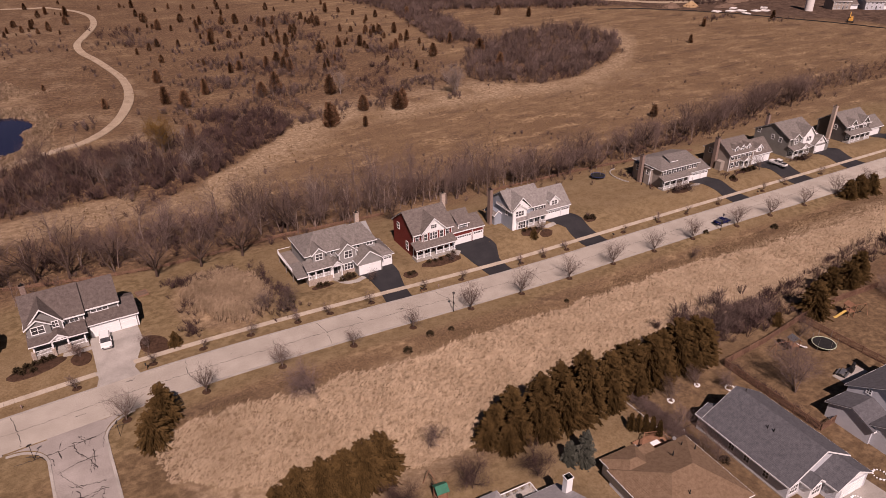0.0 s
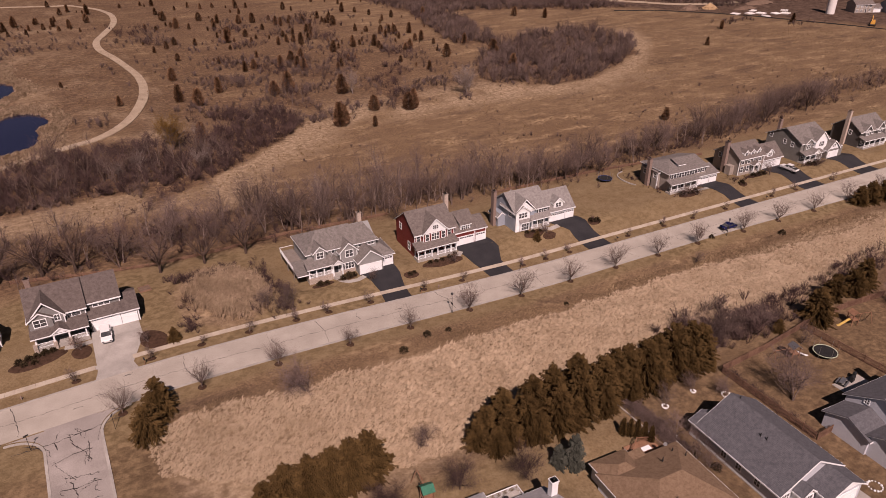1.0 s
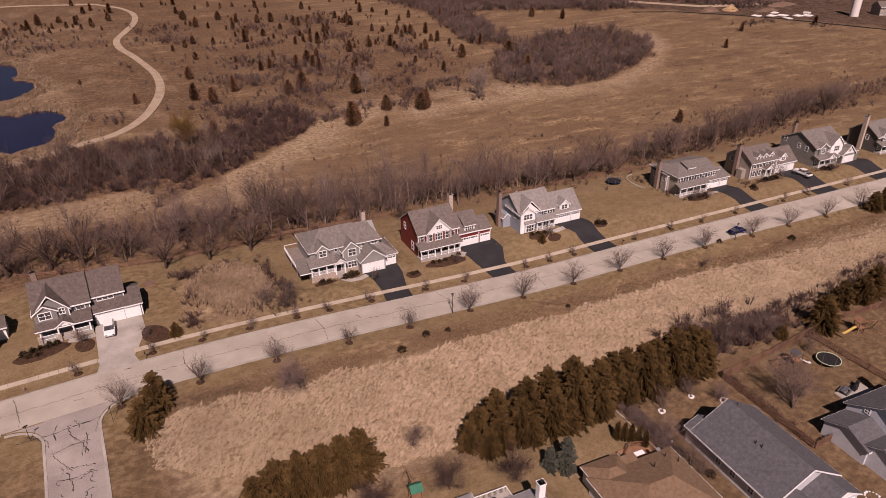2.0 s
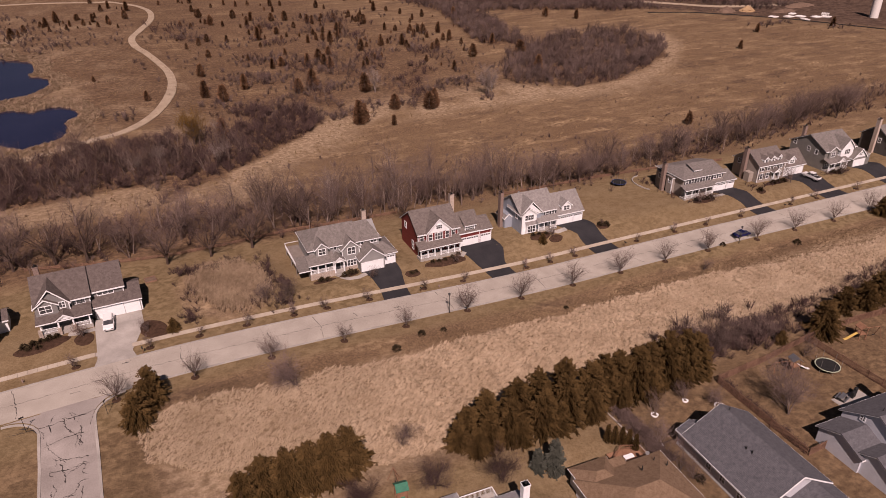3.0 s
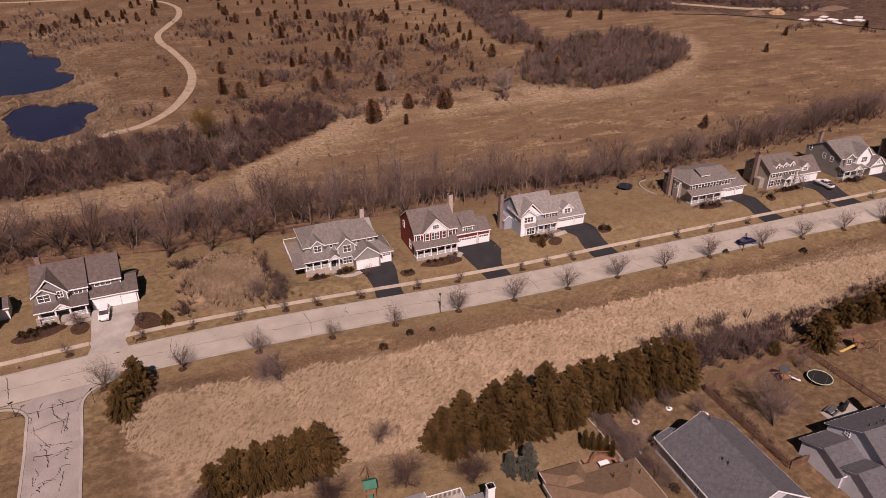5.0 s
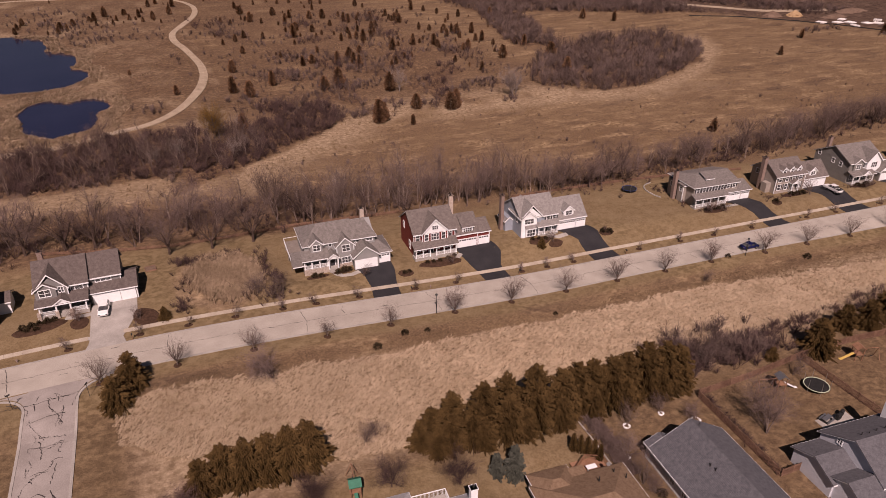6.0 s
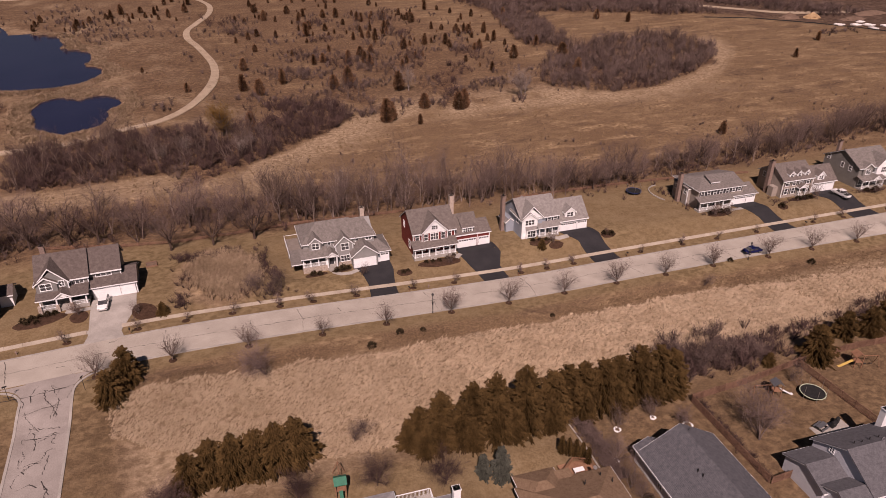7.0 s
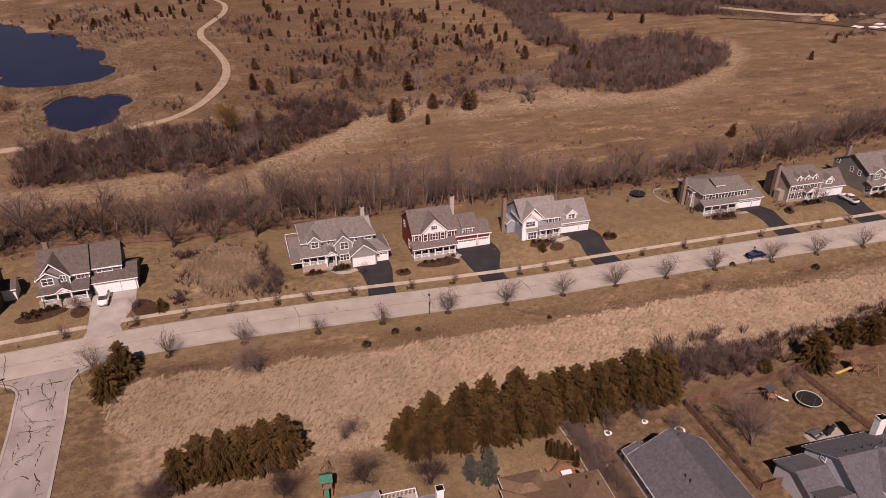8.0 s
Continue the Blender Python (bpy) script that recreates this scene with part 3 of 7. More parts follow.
def hip(house, mat, x0, x1, y0, y1, z1, top, over=0.4, run=None, thick=0.14, left=True, right=True):
    """A hipped roof; its ridge runs along x."""
    x0, x1, y0, y1 = x0 - over, x1 + over, y0 - over, y1 + over
    mid = (y0 + y1) / 2
    run = (y1 - y0) / 2 if run is None else run
    la, ra = x0 + (run if left else 0), x1 - (run if right else 0)
    bm = bmesh.new()
    v = [bm.verts.new(p) for p in ((x0, y0, z1), (x1, y0, z1), (x1, y1, z1), (x0, y1, z1), (la, mid, top), (ra, mid, top))]
    w = [bm.verts.new(p) for p in ((x0, y0, z1 - thick), (x1, y0, z1 - thick), (x1, y1, z1 - thick), (x0, y1, z1 - thick))]
    for f in ((0, 1, 5, 4), (2, 3, 4, 5), (3, 0, 4), (1, 2, 5)):
        bm.faces.new([v[i] for i in f])
    for i in range(4):
        bm.faces.new((v[i], w[i], w[(i + 1) % 4], v[(i + 1) % 4]))
    bm.faces.new(w[::-1])
    ob = part("roof", bm, mat, house)
    part("fascia", boxes((x0 - 0.02, x1 + 0.02, y0 - 0.05, y0 - 0.003, z1 - thick - 0.06, z1 - 0.02), (x0 - 0.05, x0 - 0.003, y0, y1, z1 - thick - 0.06, z1 - 0.02), (x1 + 0.003, x1 + 0.05, y0, y1, z1 - thick - 0.06, z1 - 0.02)), WHITE, ob)
    return ob


def shed(house, mat, x0, x1, y0, y1, z0, z1, thick=0.14):
    """A lean-to roof that rises from z0 at y0 to z1 at y1."""
    bm = bmesh.new()
    prism(bm, [(y0, z0), (y1, z1), (y1, z1 + thick), (y0, z0 + thick)], "x", x0, x1)
    ob = part("roof", bm, mat, house)
    part("fascia", boxes((x0, x1, y0 - 0.06, y0 - 0.004, z0 - 0.08, z0 + thick - 0.02)), WHITE, ob)
    return ob


def front_gable(house, mat, wall, x0, x1, y, depth, z0, z1, top, over=0.3):
    """A gable that faces the street, with its wall down to z0 and a roof running back by depth."""
    block(house, wall, x0, x1, y, y + depth, z1, "y", top, z0, "gable_wall")
    return roof(house, mat, x0, x1, y, y + depth, z1, top, "y", over, over)


def corner(house, x, y, z0, z1):
    return part("corner_trim", boxes((x - 0.09, x + 0.09, y - 0.045, y + 0.09, z0, z1)), WHITE, house)


def porch(house, x0, x1, y0, y1, zfloor, zroof, posts, rail=True, stone=None, roof_mat=None, rise=0.7, gap=None):
    deck = part("porch_floor", boxes((x0, x1, y0, y1, -1.0, zfloor)), stone or CONCRETE, house)
    shed(house, roof_mat, x0 - 0.35, x1 + 0.35, y0 - 0.35, y1 + 0.05, zroof, zroof + rise)
    part("beam", boxes((x0, x1, y0 + 0.04, y0 + 0.24, zroof - 0.3, zroof + 0.02)), WHITE, house)
    for px in posts:
        part("post", boxes((px - 0.11, px + 0.11, y0 + 0.03, y0 + 0.25, zfloor, zroof - 0.28), (px - 0.16, px + 0.16, y0, y0 + 0.3, zfloor, zfloor + 0.25)), WHITE, house)
    if rail:
        for a, c in zip(posts[:-1], posts[1:]):
            if gap and a <= gap <= c:
                continue
            bm = boxes((a, c, y0 + 0.1, y0 + 0.17, zfloor + 0.82, zfloor + 0.9), (a, c, y0 + 0.1, y0 + 0.16, zfloor + 0.1, zfloor + 0.16))
            n = int((c - a) / 0.16)
            for k in range(1, n):
                u = a + (c - a) * k / n
                box(bm, u - 0.02, u + 0.02, y0 + 0.115, y0 + 0.155, zfloor + 0.16, zfloor + 0.82)
            part("railing", bm, WHITE, house)


def chimney(house, x, y, w, d, z0, top, mat):
    c = part("chimney", boxes((x, x + w, y, y + d, z0, top), (x - 0.08, x + w + 0.08, y - 0.08, y + d + 0.08, top - 0.18, top)), mat, house)
    bm = bmesh.new()
    cylinder(bm, x + w / 2, y + d / 2, top, top + 0.4, 0.14, 0.14, 10)
    part("flue", bm, METAL, c)
    return c


def entry_door(house, x, y, z, w=1.0, h=2.1, mat=None):
    d = part("door", boxes((x, x + w, y - 0.05, y + 0.03, z, z + h), (x + 0.12, x + w - 0.12, y - 0.07, y - 0.05, z + 0.2, z + 0.95), (x + 0.12, x + w - 0.12, y - 0.07, y - 0.05, z + 1.1, z + h - 0.15)), mat or SHUTTER, house)
    part("door_frame", boxes((x - 0.13, x, y - 0.08, y + 0.02, z, z + h + 0.13), (x + w, x + w + 0.13, y - 0.08, y + 0.02, z, z + h + 0.13), (x, x + w, y - 0.08, y + 0.02, z + h, z + h + 0.13)), WHITE, d)
    return d


def site(name, x, y, z, turn, label):
    return base(name, pose(x, y, z, 0, 0, turn), label, "house", "houses along the street")


# house with grey siding and a hipped bay, by the concrete driveway
GREY = siding("grey_siding", (0.17, 0.165, 0.16), (0.22, 0.215, 0.21))
R1 = shingle("charcoal_shingles", (0.08, 0.065, 0.06), (0.15, 0.126, 0.115))
h = site("house", -79.5, 24.4, 6.25, -3, "two-storey grey house with white trim and charcoal shingle roof")
block(h, GREY, 0, 8.2, 0, 7.5, 2.9)
roof(h, R1, 5.6, 8.2, 0, 7.5, 2.75, 4.3, "x", 0.35, 0.3)
shed(h, R1, -0.3, 5.6, -0.35, 2.1, 2.65, 3.75)
garage_door(h, 0.35, 4.6)
garage_door(h, 5.3, 2.45)
block(h, GREY, 0, 5.6, 2, 9.6, 5.2, "x", 8.4)
roof(h, R1, 0, 5.6, 2, 9.6, 5.2, 8.4)
for k in range(3):
    window(h, 1.15 + 0.95 * k, 3.95, 0.8, 1.1, 2.0, 1, 2)
block(h, GREY, -9.0, -0.15, 0.9, 9.9, 5.15, "x", 8.7)
roof(h, R1, -9.0, -0.2, 0.9, 9.9, 5.15, 8.7)
block(h, GREY, -9.0, -3.6, 0.0, 2.5, 5.2, "y", 7.4, name="bay_wall")
roof(h, R1, -9.0, -3.6, 0.0, 5.2, 5.2, 8.2, "y", 0.35, 0.25)
front_gable(h, R1, GREY, -9.05, -5.4, -0.35, 2.0, 3.0, 5.35, 6.6, 0.3)
window(h, -8.3, 3.95, 1.9, 1.3, -0.35, 2, 2)
window(h, -5.0, 4.2, 0.8, 1.1, 0.0, 2, 2)
for k in range(3):
    window(h, -3.1 + 0.72 * k, 3.75, 0.6, 1.15, 0.9, 1, 2)
for cx in (-9.0, -3.55):
    corner(h, cx, 0.0, 3.1, 5.2)
corner(h, -0.2, 0.9, 3.0, 5.1)
corner(h, 5.6, 2.0, 3.4, 5.1)
corner(h, 8.15, 0, 0, 2.8)
porch(h, -9.0, -0.5, -2.1, 0.9, 0.7, 2.85, (-8.7, -5.9, -3.4, -0.8), rail=True, roof_mat=R1, rise=0.75, gap=-4.6)
front_gable(h, R1, WHITE, -6.0, -3.3, -2.35, 2.2, 2.75, 3.0, 3.95, 0.2)
for px in (-5.85, -3.45):
    part("stone_pier", boxes((px - 0.3, px + 0.3, -2.5, -1.9, 0, 1.5)), STONE, h)
    part("post", boxes((px - 0.13, px + 0.13, -2.33, -2.07, 1.5, 2.8)), WHITE, h)
part("stone_pier", boxes((-9.25, -8.6, -2.4, -1.7, -0.5, 1.6)), STONE, h)
for k in range(2):
    window(h, -8.0 + 1.3 * k, 1.2, 1.0, 1.4, 0.9, 1, 2)
entry_door(h, -5.1, 0.9, 0.7)
chimney(h, -8.7, 8.6, 0.9, 0.8, 4, 9.0, BRICK)
window(h, -2.6, 1.2, 1.5, 1.4, 0.9, 2, 2)

# house with the wrap-round deck and the stone porch
TAN = siding("sage_siding", (0.215, 0.213, 0.208), (0.285, 0.282, 0.277))
R2 = shingle("weathered_shingles", (0.118, 0.106, 0.097), (0.222, 0.203, 0.19))
h = site("house", -38.4, 22.6, 3.55, -4.5, "two-storey taupe house with weathered hipped roof and white porch")
block(h, TAN, 0.6, 11.5, 2.4, 12, 5.9)
hip(h, R2, 0.6, 11.5, 2.4, 12, 5.9, 8.6, 0.4, 4.2, right=False)
block(h, TAN, 11.4, 16.4, 2.6, 11.4, 5.7, "x", 8.3)
hip(h, R2, 11.2, 16.4, 2.6, 11.6, 5.75, 8.35, 0.4, 1.7, left=False)
for k in range(2):
    window(h, 12.2 + 2.3 * k, 4.75, 1.3, 0.55, 2.6, 2, 1)
block(h, TAN, 1.9, 4.5, 1.6, 3.6, 6.2, "y", 7.3, 3.4, "dormer_wall")
roof(h, R2, 1.9, 4.5, 1.6, 5.4, 6.2, 7.4, "y", 0.3, 0.25)
window(h, 2.5, 4.75, 1.45, 1.3, 1.6, 2, 2)
bm = bmesh.new()
tube(bm, (6.3, 2.3, 5.3), (6.3, 2.42, 5.3), 0.5, 0.5, 20)
ov = part("window", bm, WHITE, h, "oval white window")
ov.matrix_basis = Matrix.Translation((6.3, 0, 5.3)) @ Matrix.Diagonal((0.75, 1, 1.15, 1)) @ Matrix.Translation((-6.3, 0, -5.3))
bm = bmesh.new()
tube(bm, (6.3, 2.27, 5.3), (6.3, 2.35, 5.3), 0.36, 0.36, 20)
part("pane", bm, GLASS, ov)
block(h, TAN, 7.5, 11.3, 1.2, 4, 5.15, "y", 6.6, -1)
roof(h, R2, 7.5, 11.3, 1.2, 6.5, 5.15, 7.0, "y", 0.35, 0.3)
window(h, 8.75, 3.75, 1.6, 1.5, 1.2, 2, 2)
window(h, 8.5, 0.95, 1.9, 1.35, 1.2, 3, 2)
part("stone_base", boxes((7.45, 11.35, 1.1, 1.3, -0.5, 0.8)), STONE, h)
for cx in (7.5, 11.3):
    corner(h, cx, 1.2, 0.8, 5.1)
porch(h, 0.0, 5.3, 0.0, 2.4, 1.35, 3.5, (0.15, 1.7, 3.4, 5.1), roof_mat=R2, rise=1.15)
part("stone_base", boxes((-0.05, 5.35, -0.1, 0.15, -0.8, 1.3)), STONE, h)
front_gable(h, R2, WHITE, 5.2, 7.5, -0.3, 2.4, 3.1, 3.35, 4.3, 0.25)
for px in (5.35, 7.35):
    part("post", boxes((px - 0.13, px + 0.13, -0.2, 0.06, 0.6, 3.2)), WHITE, h)
part("porch_floor", boxes((5.3, 7.5, -0.4, 1.6, -0.6, 0.65), (5.5, 7.3, -0.8, -0.4, -0.6, 0.35)), CONCRETE, h)
entry_door(h, 5.9, 1.3, 0.65)
block(h, TAN, 5.2, 7.5, 1.35, 2.6, 3.5)
for k in range(3):
    window(h, 0.7 + 1.6 * k, 1.9, 1.1, 1.3, 2.4, 1, 2)
block(h, TAN, 10.7, 16.2, -1.2, 6, 3.05)
roof(h, R2, 10.7, 16.2, -1.2, 4.5, 3.05, 5.3, "y", 0.35, 0.25)
block(h, TAN, 10.75, 16.15, -1.19, 2.5, 3.05, "y", 5.2, 2.9, "gable_wall")
garage_door(h, 10.95, 4.8, -1.2, 0.05, 2.1)
block(h, TAN, 16.2, 19.2, 0, 7, 2.75)
hip(h, R2, 14.5, 19.2, 0, 7.6, 2.75, 4.5, 0.35, 2.6, left=False)
garage_door(h, 16.5, 2.45, 0, 0.0, 2.1, True)
part("deck", boxes((-2.4, 0.6, 3.2, 13, 2.1, 2.35), (-2.3, -2.15, 3.3, 3.45, -1.5, 2.1), (-2.3, -2.15, 12.6, 12.75, -1.5, 2.1), (-2.3, -2.15, 8, 8.15, -1.5, 2.1)), DECK_GREY, h)
shed(h, R2, -2.4, 0.6, 0.0, 6.6, 2.35, 2.5)
bm = boxes((-2.4, -2.32, 3.0, 13, 3.2, 3.3), (-2.4, 0.6, 12.92, 13, 3.2, 3.3))
for k in range(60):
    box(bm, -2.38, -2.34, 3.1 + k * 0.165, 3.15 + k * 0.165, 2.35, 3.2)
part("railing", bm, WHITE, h)
chimney(h, 15.0, 9.5, 0.9, 0.8, 5.0, 9.3, PALE_BRICK)

# red house
RED = siding("barn_red_siding", (0.125, 0.02, 0.017), (0.17, 0.03, 0.025))
R3 = shingle("brown_shingles", (0.1, 0.084, 0.076), (0.19, 0.165, 0.152))
h = site("house", -13.2, 21.9, 2.65, -4.5, "two-storey barn-red house with white trim and brown-grey roof")
block(h, RED, 0, 10.0, 0, 10.0, 5.85, "x", 9.4)
roof(h, R3, 0, 10.0, 0, 10.0, 5.85, 9.4)
block(h, WHITE, 1.9, 8.0, -0.6, 1.5, 5.9, "y", 8.9, 5.75, "gable_wall")
block(h, RED, 1.95, 7.95, -0.5, 0.4, 5.75, z0=2.8)
roof(h, R3, 1.9, 8.0, -0.6, 5.4, 5.9, 9.0, "y", 0.3, 0.3)
for wx, ww, wc, wy in ((0.5, 0.85, 1, 0), (2.45, 0.85, 1, -0.5), (4.0, 1.8, 3, -0.5), (6.55, 0.85, 1, -0.5), (8.3, 0.85, 1, 0)):
    window(h, wx, 3.95, ww, 1.55, wy, wc, 2)
for k in range(3):
    window(h, 4.25 + 0.5 * k, 6.6, 0.36, 0.85, -0.6, 1, 2, trim=WHITE)
for cx, cy in ((0, 0), (1.95, -0.5), (7.95, -0.5), (9.95, 0)):
    corner(h, cx, cy, 3.6, 5.8)
corner(h, 0, 0, 0.2, 3.0)
porch(h, -0.4, 9.7, -2.2, 0, 0.65, 2.95, (-0.2, 1.5, 3.2, 4.7, 6.6, 8.1, 9.5), roof_mat=R3, rise=0.95, gap=4.0)
entry_door(h, 3.6, 0, 0.65)
for wx in (0.6, 2.0, 5.3, 7.2, 8.5):
    window(h, wx, 1.2, 0.85, 1.4, 0, 1, 2)
part("steps", boxes((3.3, 4.7, -2.6, -2.2, -0.4, 0.45), (3.3, 4.7, -3.0, -2.6, -0.4, 0.22)), CONCRETE, h)
window(h, 2.6, 0.9, 1.0, 1.9, 0, 1, 2, "left")
window(h, 6.9, 4.4, 1.0, 1.4, 0, 1, 2, "left")
block(h, RED, 10.0, 16.0, 0.5, 8.5, 3.5, "x", 6.9)
roof(h, R3, 10.2, 16.0, 0.5, 8.5, 3.5, 6.9, over=0.22)
block(h, RED, 16.0, 19.0, 0.6, 7.6, 3.3, "x", 5.2)
roof(h, R3, 16.3, 19.0, 0.6, 7.6, 3.3, 5.2, over=0.22)
garage_door(h, 10.6, 4.9, 0.5, 0.05, 2.1, True)
garage_door(h, 16.3, 2.45, 0.6, 0.0, 2.1, True)
for cx, cy, cz in ((15.85, 0.5, 3.2), (18.95, 0.6, 3.05)):
    corner(h, cx, cy, 0.1, cz)
block(h, WHITE, 12.1, 14.8, 0.75, 4, 5.05, z0=3.4, name="dormer_wall")
shed(h, R3, 11.9, 15.0, 0.4, 4.6, 5.05, 6.98)
for k in range(2):
    window(h, 12.4 + 1.1 * k, 3.85, 0.95, 1.0, 0.75, 2, 2)
chimney(h, 10.9, 6.2, 1.0, 0.9, 5, 11.0, PALE_BRICK)

# pale blue house
BLUE = siding("blue_grey_siding", (0.24, 0.27, 0.315), (0.31, 0.345, 0.395))
R4 = shingle("pale_shingles", (0.155, 0.143, 0.135), (0.29, 0.272, 0.26))
h = site("house", 13.9, 20.5, 2.6, -5, "two-storey pale blue house with white gable and grey roof")
block(h, BLUE, 0, 9.6, 0, 9.6, 5.0, "x", 8.3)
roof(h, R4, 0, 9.6, 0, 9.6, 5.0, 8.32)
block(h, WHITE, 0, 5.4, -0.35, 2, 5.0, "y", 7.4, 4.9, "gable_wall")
block(h, BLUE, 0.02, 5.38, -0.33, 0.2, 4.9)
roof(h, R4, 0, 5.6, -0.35, 6, 5.0, 8.0, "y", 0.3, 0.3)
front_gable(h, R4, WHITE, 0.0, 3.9, -0.8, 1.2, 4.85, 5.0, 6.5, 0.25)
block(h, WHITE, 0.05, 3.85, -0.78, 0, 4.9, name="bay_wall")
window(h, 0.8, 3.55, 2.3, 1.25, -0.78, 3, 2, shutters=None)
bay = part("bay", boxes((1.0, 3.6, -1.35, -0.7, 0.3, 2.4)), WHITE, h)
window(h, 1.3, 0.55, 2.0, 1.6, -1.35, 3, 2)
shed(h, R4, 0.85, 3.75, -1.6, -0.75, 2.4, 3.0)
for k in range(2):
    window(h, 7.0 + 1.6 * k, 3.25, 0.9, 1.3, 0, 1, 2, shutters=SHUTTER)
porch(h, 4.2, 9.6, -1.4, 0.1, 0.35, 2.6, (4.4, 6.0, 7.8, 9.4), rail=True, roof_mat=R4, rise=0.9, gap=7)
entry_door(h, 6.5, 0, 0.35)
window(h, 8.1, 0.9, 0.9, 1.4, 0, 1, 2)
corner(h, 0, -0.78, 0.2, 4.9)
corner(h, 3.85, -0.78, 0.2, 4.9)
block(h, BLUE, 9.6, 17.8, 0.0, 8.5, 3.1, "x", 6.8)
roof(h, R4, 9.8, 17.8, 0.0, 8.5, 3.1, 6.8)
garage_door(h, 10.2, 4.8, 0, 0.05, 2.1, True)
garage_door(h, 15.4, 2.4, 0, 0.05, 2.1, True)
corner(h, 17.75, 0, 0.2, 3.0)
front_gable(h, R4, WHITE, 11.9, 14.6, 0.35, 3.4, 3.2, 4.8, 6.0, 0.25)
window(h, 12.45, 3.65, 1.6, 1.1, 0.35, 2, 2)
block(h, BLUE, -2.0, 0.1, 4.2, 8.2, 2.6, "y", 3.9)
roof(h, R4, -2.0, 0.1, 4.2, 8.2, 2.6, 3.5, "y", 0.25, 0.2)
chimney(h, -2.9, 5.0, 0.8, 1.2, -1, 9.2, BRICK)
window(h, 1.5, 3.3, 0.9, 1.2, 0, 1, 2, "left")

# tan house with the long dormer
TAN2 = siding("stone_grey_siding", (0.24, 0.21, 0.185), (0.31, 0.28, 0.25))
R5 = shingle("grey_brown_shingles", (0.115, 0.103, 0.095), (0.215, 0.196, 0.184))
h = site("house", 66.2, 18.4, 1.45, -5.5, "two-storey tan house with grey hipped roof and shuttered windows")
block(h, TAN2, 0, 14.2, 0, 11, 5.3)
hip(h, R5, 0, 14.2, 0, 11, 5.3, 7.0, 0.4, 4.8, right=False)
for k in range(5):
    window(h, 0.8 + 1.95 * k, 3.6, 0.9, 1.3, 0, 1, 2, shutters=SHUTTER)
for k in range(2):
    window(h, 10.6 + 1.8 * k, 3.8, 0.9, 1.2, 0, 1, 2, shutters=SHUTTER)
block(h, WHITE, 4.9, 7.2, 1.9, 4, 6.3, z0=5.2, name="dormer_wall")
shed(h, R5, 4.6, 7.5, 1.6, 4.8, 6.3, 7.4)
window(h, 5.2, 5.75, 1.7, 0.45, 1.9, 3, 1)
porch(h, -0.6, 9.5, -2.0, 0, 0.4, 2.75, (-0.4, 1.9, 4.3, 6.8, 9.2), rail=True, roof_mat=R5, rise=0.8, gap=5)
block(h, TAN2, 9.6, 18.4, -0.4, 8, 2.6)
shed(h, R5, 9.4, 18.8, -0.8, 3.4, 2.6, 4.2)
hip(h, R5, 14.0, 18.4, -0.2, 8, 2.7, 4.4, 0.35, 2.2, left=False)
garage_door(h, 10.4, 4.7, -0.4, -0.1, 2.1, True)
garage_door(h, 15.6, 2.5, -0.4, -0.1, 2.1, True)
entry_door(h, 5.0, 0, 0.4)
for wx in (1.0, 3.0, 7.3):
    window(h, wx, 0.9, 1.0, 1.4, 0, 1, 2)
for y0 in (3.2, 7.2):
    part("bay_wall", boxes((-1.0, 0.05, y0, y0 + 2.3, -1, 4.6)), TAN2, h)
    part("corner_trim", boxes((-1.06, -0.9, y0 - 0.06, y0 + 0.25, -0.6, 4.6)), WHITE, h)
    shed(h, R5, -1.2, 0.1, y0 - 0.2, y0 + 2.5, 4.6, 4.75)
    window(h, y0 + 0.6, 3.0, 0.9, 1.2, -1.0, 1, 2, "left")
chimney(h, -1.9, 5.9, 0.9, 1.1, -1, 8.1, BRICK)

# house with three dormers
BUFF = siding("buff_siding", (0.26, 0.225, 0.195), (0.34, 0.30, 0.265))
h = site("house", 93.4, 15.6, 1.2, -5.5, "two-storey buff house with three dormers and dark shutters")
block(h, BUFF, 0, 10.2, 0, 9.6, 5.0, "x", 8.1)
roof(h, R3, 0, 10.2, 0, 9.6, 5.0, 8.1)
for k in range(3):
    front_gable(h, R3, WHITE, 2.2 + 2.55 * k, 3.7 + 2.55 * k, 0.6, 2.8, 5.2, 6.3, 7.1, 0.2)
    window(h, 2.55 + 2.55 * k, 5.5, 0.8, 0.95, 0.6, 1, 2)
for k in range(4):
    window(h, 0.9 + 2.35 * k, 3.3, 1.0, 1.5, 0, 1, 2, shutters=SHUTTER)
    if k not in (2,):
        window(h, 0.9 + 2.35 * k, 0.8, 1.0, 1.6, 0, 1, 2, shutters=SHUTTER)
entry_door(h, 5.65, 0, 0.4)
front_gable(h, R3, WHITE, 4.9, 7.4, -1.3, 1.4, 2.6, 2.8, 3.7, 0.2)
for px in (5.05, 7.25):
    part("post", boxes((px - 0.12, px + 0.12, -1.2, -0.96, 0.2, 2.7)), WHITE, h)
part("porch_floor", boxes((4.8, 7.5, -1.4, 0, -0.6, 0.35)), CONCRETE, h)
corner(h, 0, 0, 0, 4.9)
corner(h, 10.2, 0, 0, 4.9)
block(h, BUFF, 10.2, 19.0, 0.6, 8.2, 2.9, "x", 6.2)
roof(h, R3, 10.3, 19.0, 0.6, 8.2, 2.9, 6.2)
front_gable(h, R3, WHITE, 12.6, 15.0, 0.9, 3.2, 3.0, 4.6, 5.7, 0.25)
window(h, 13.1, 3.5, 1.4, 1.0, 0.9, 2, 2)
garage_door(h, 11.0, 4.8, 0.6, -0.2, 2.1)
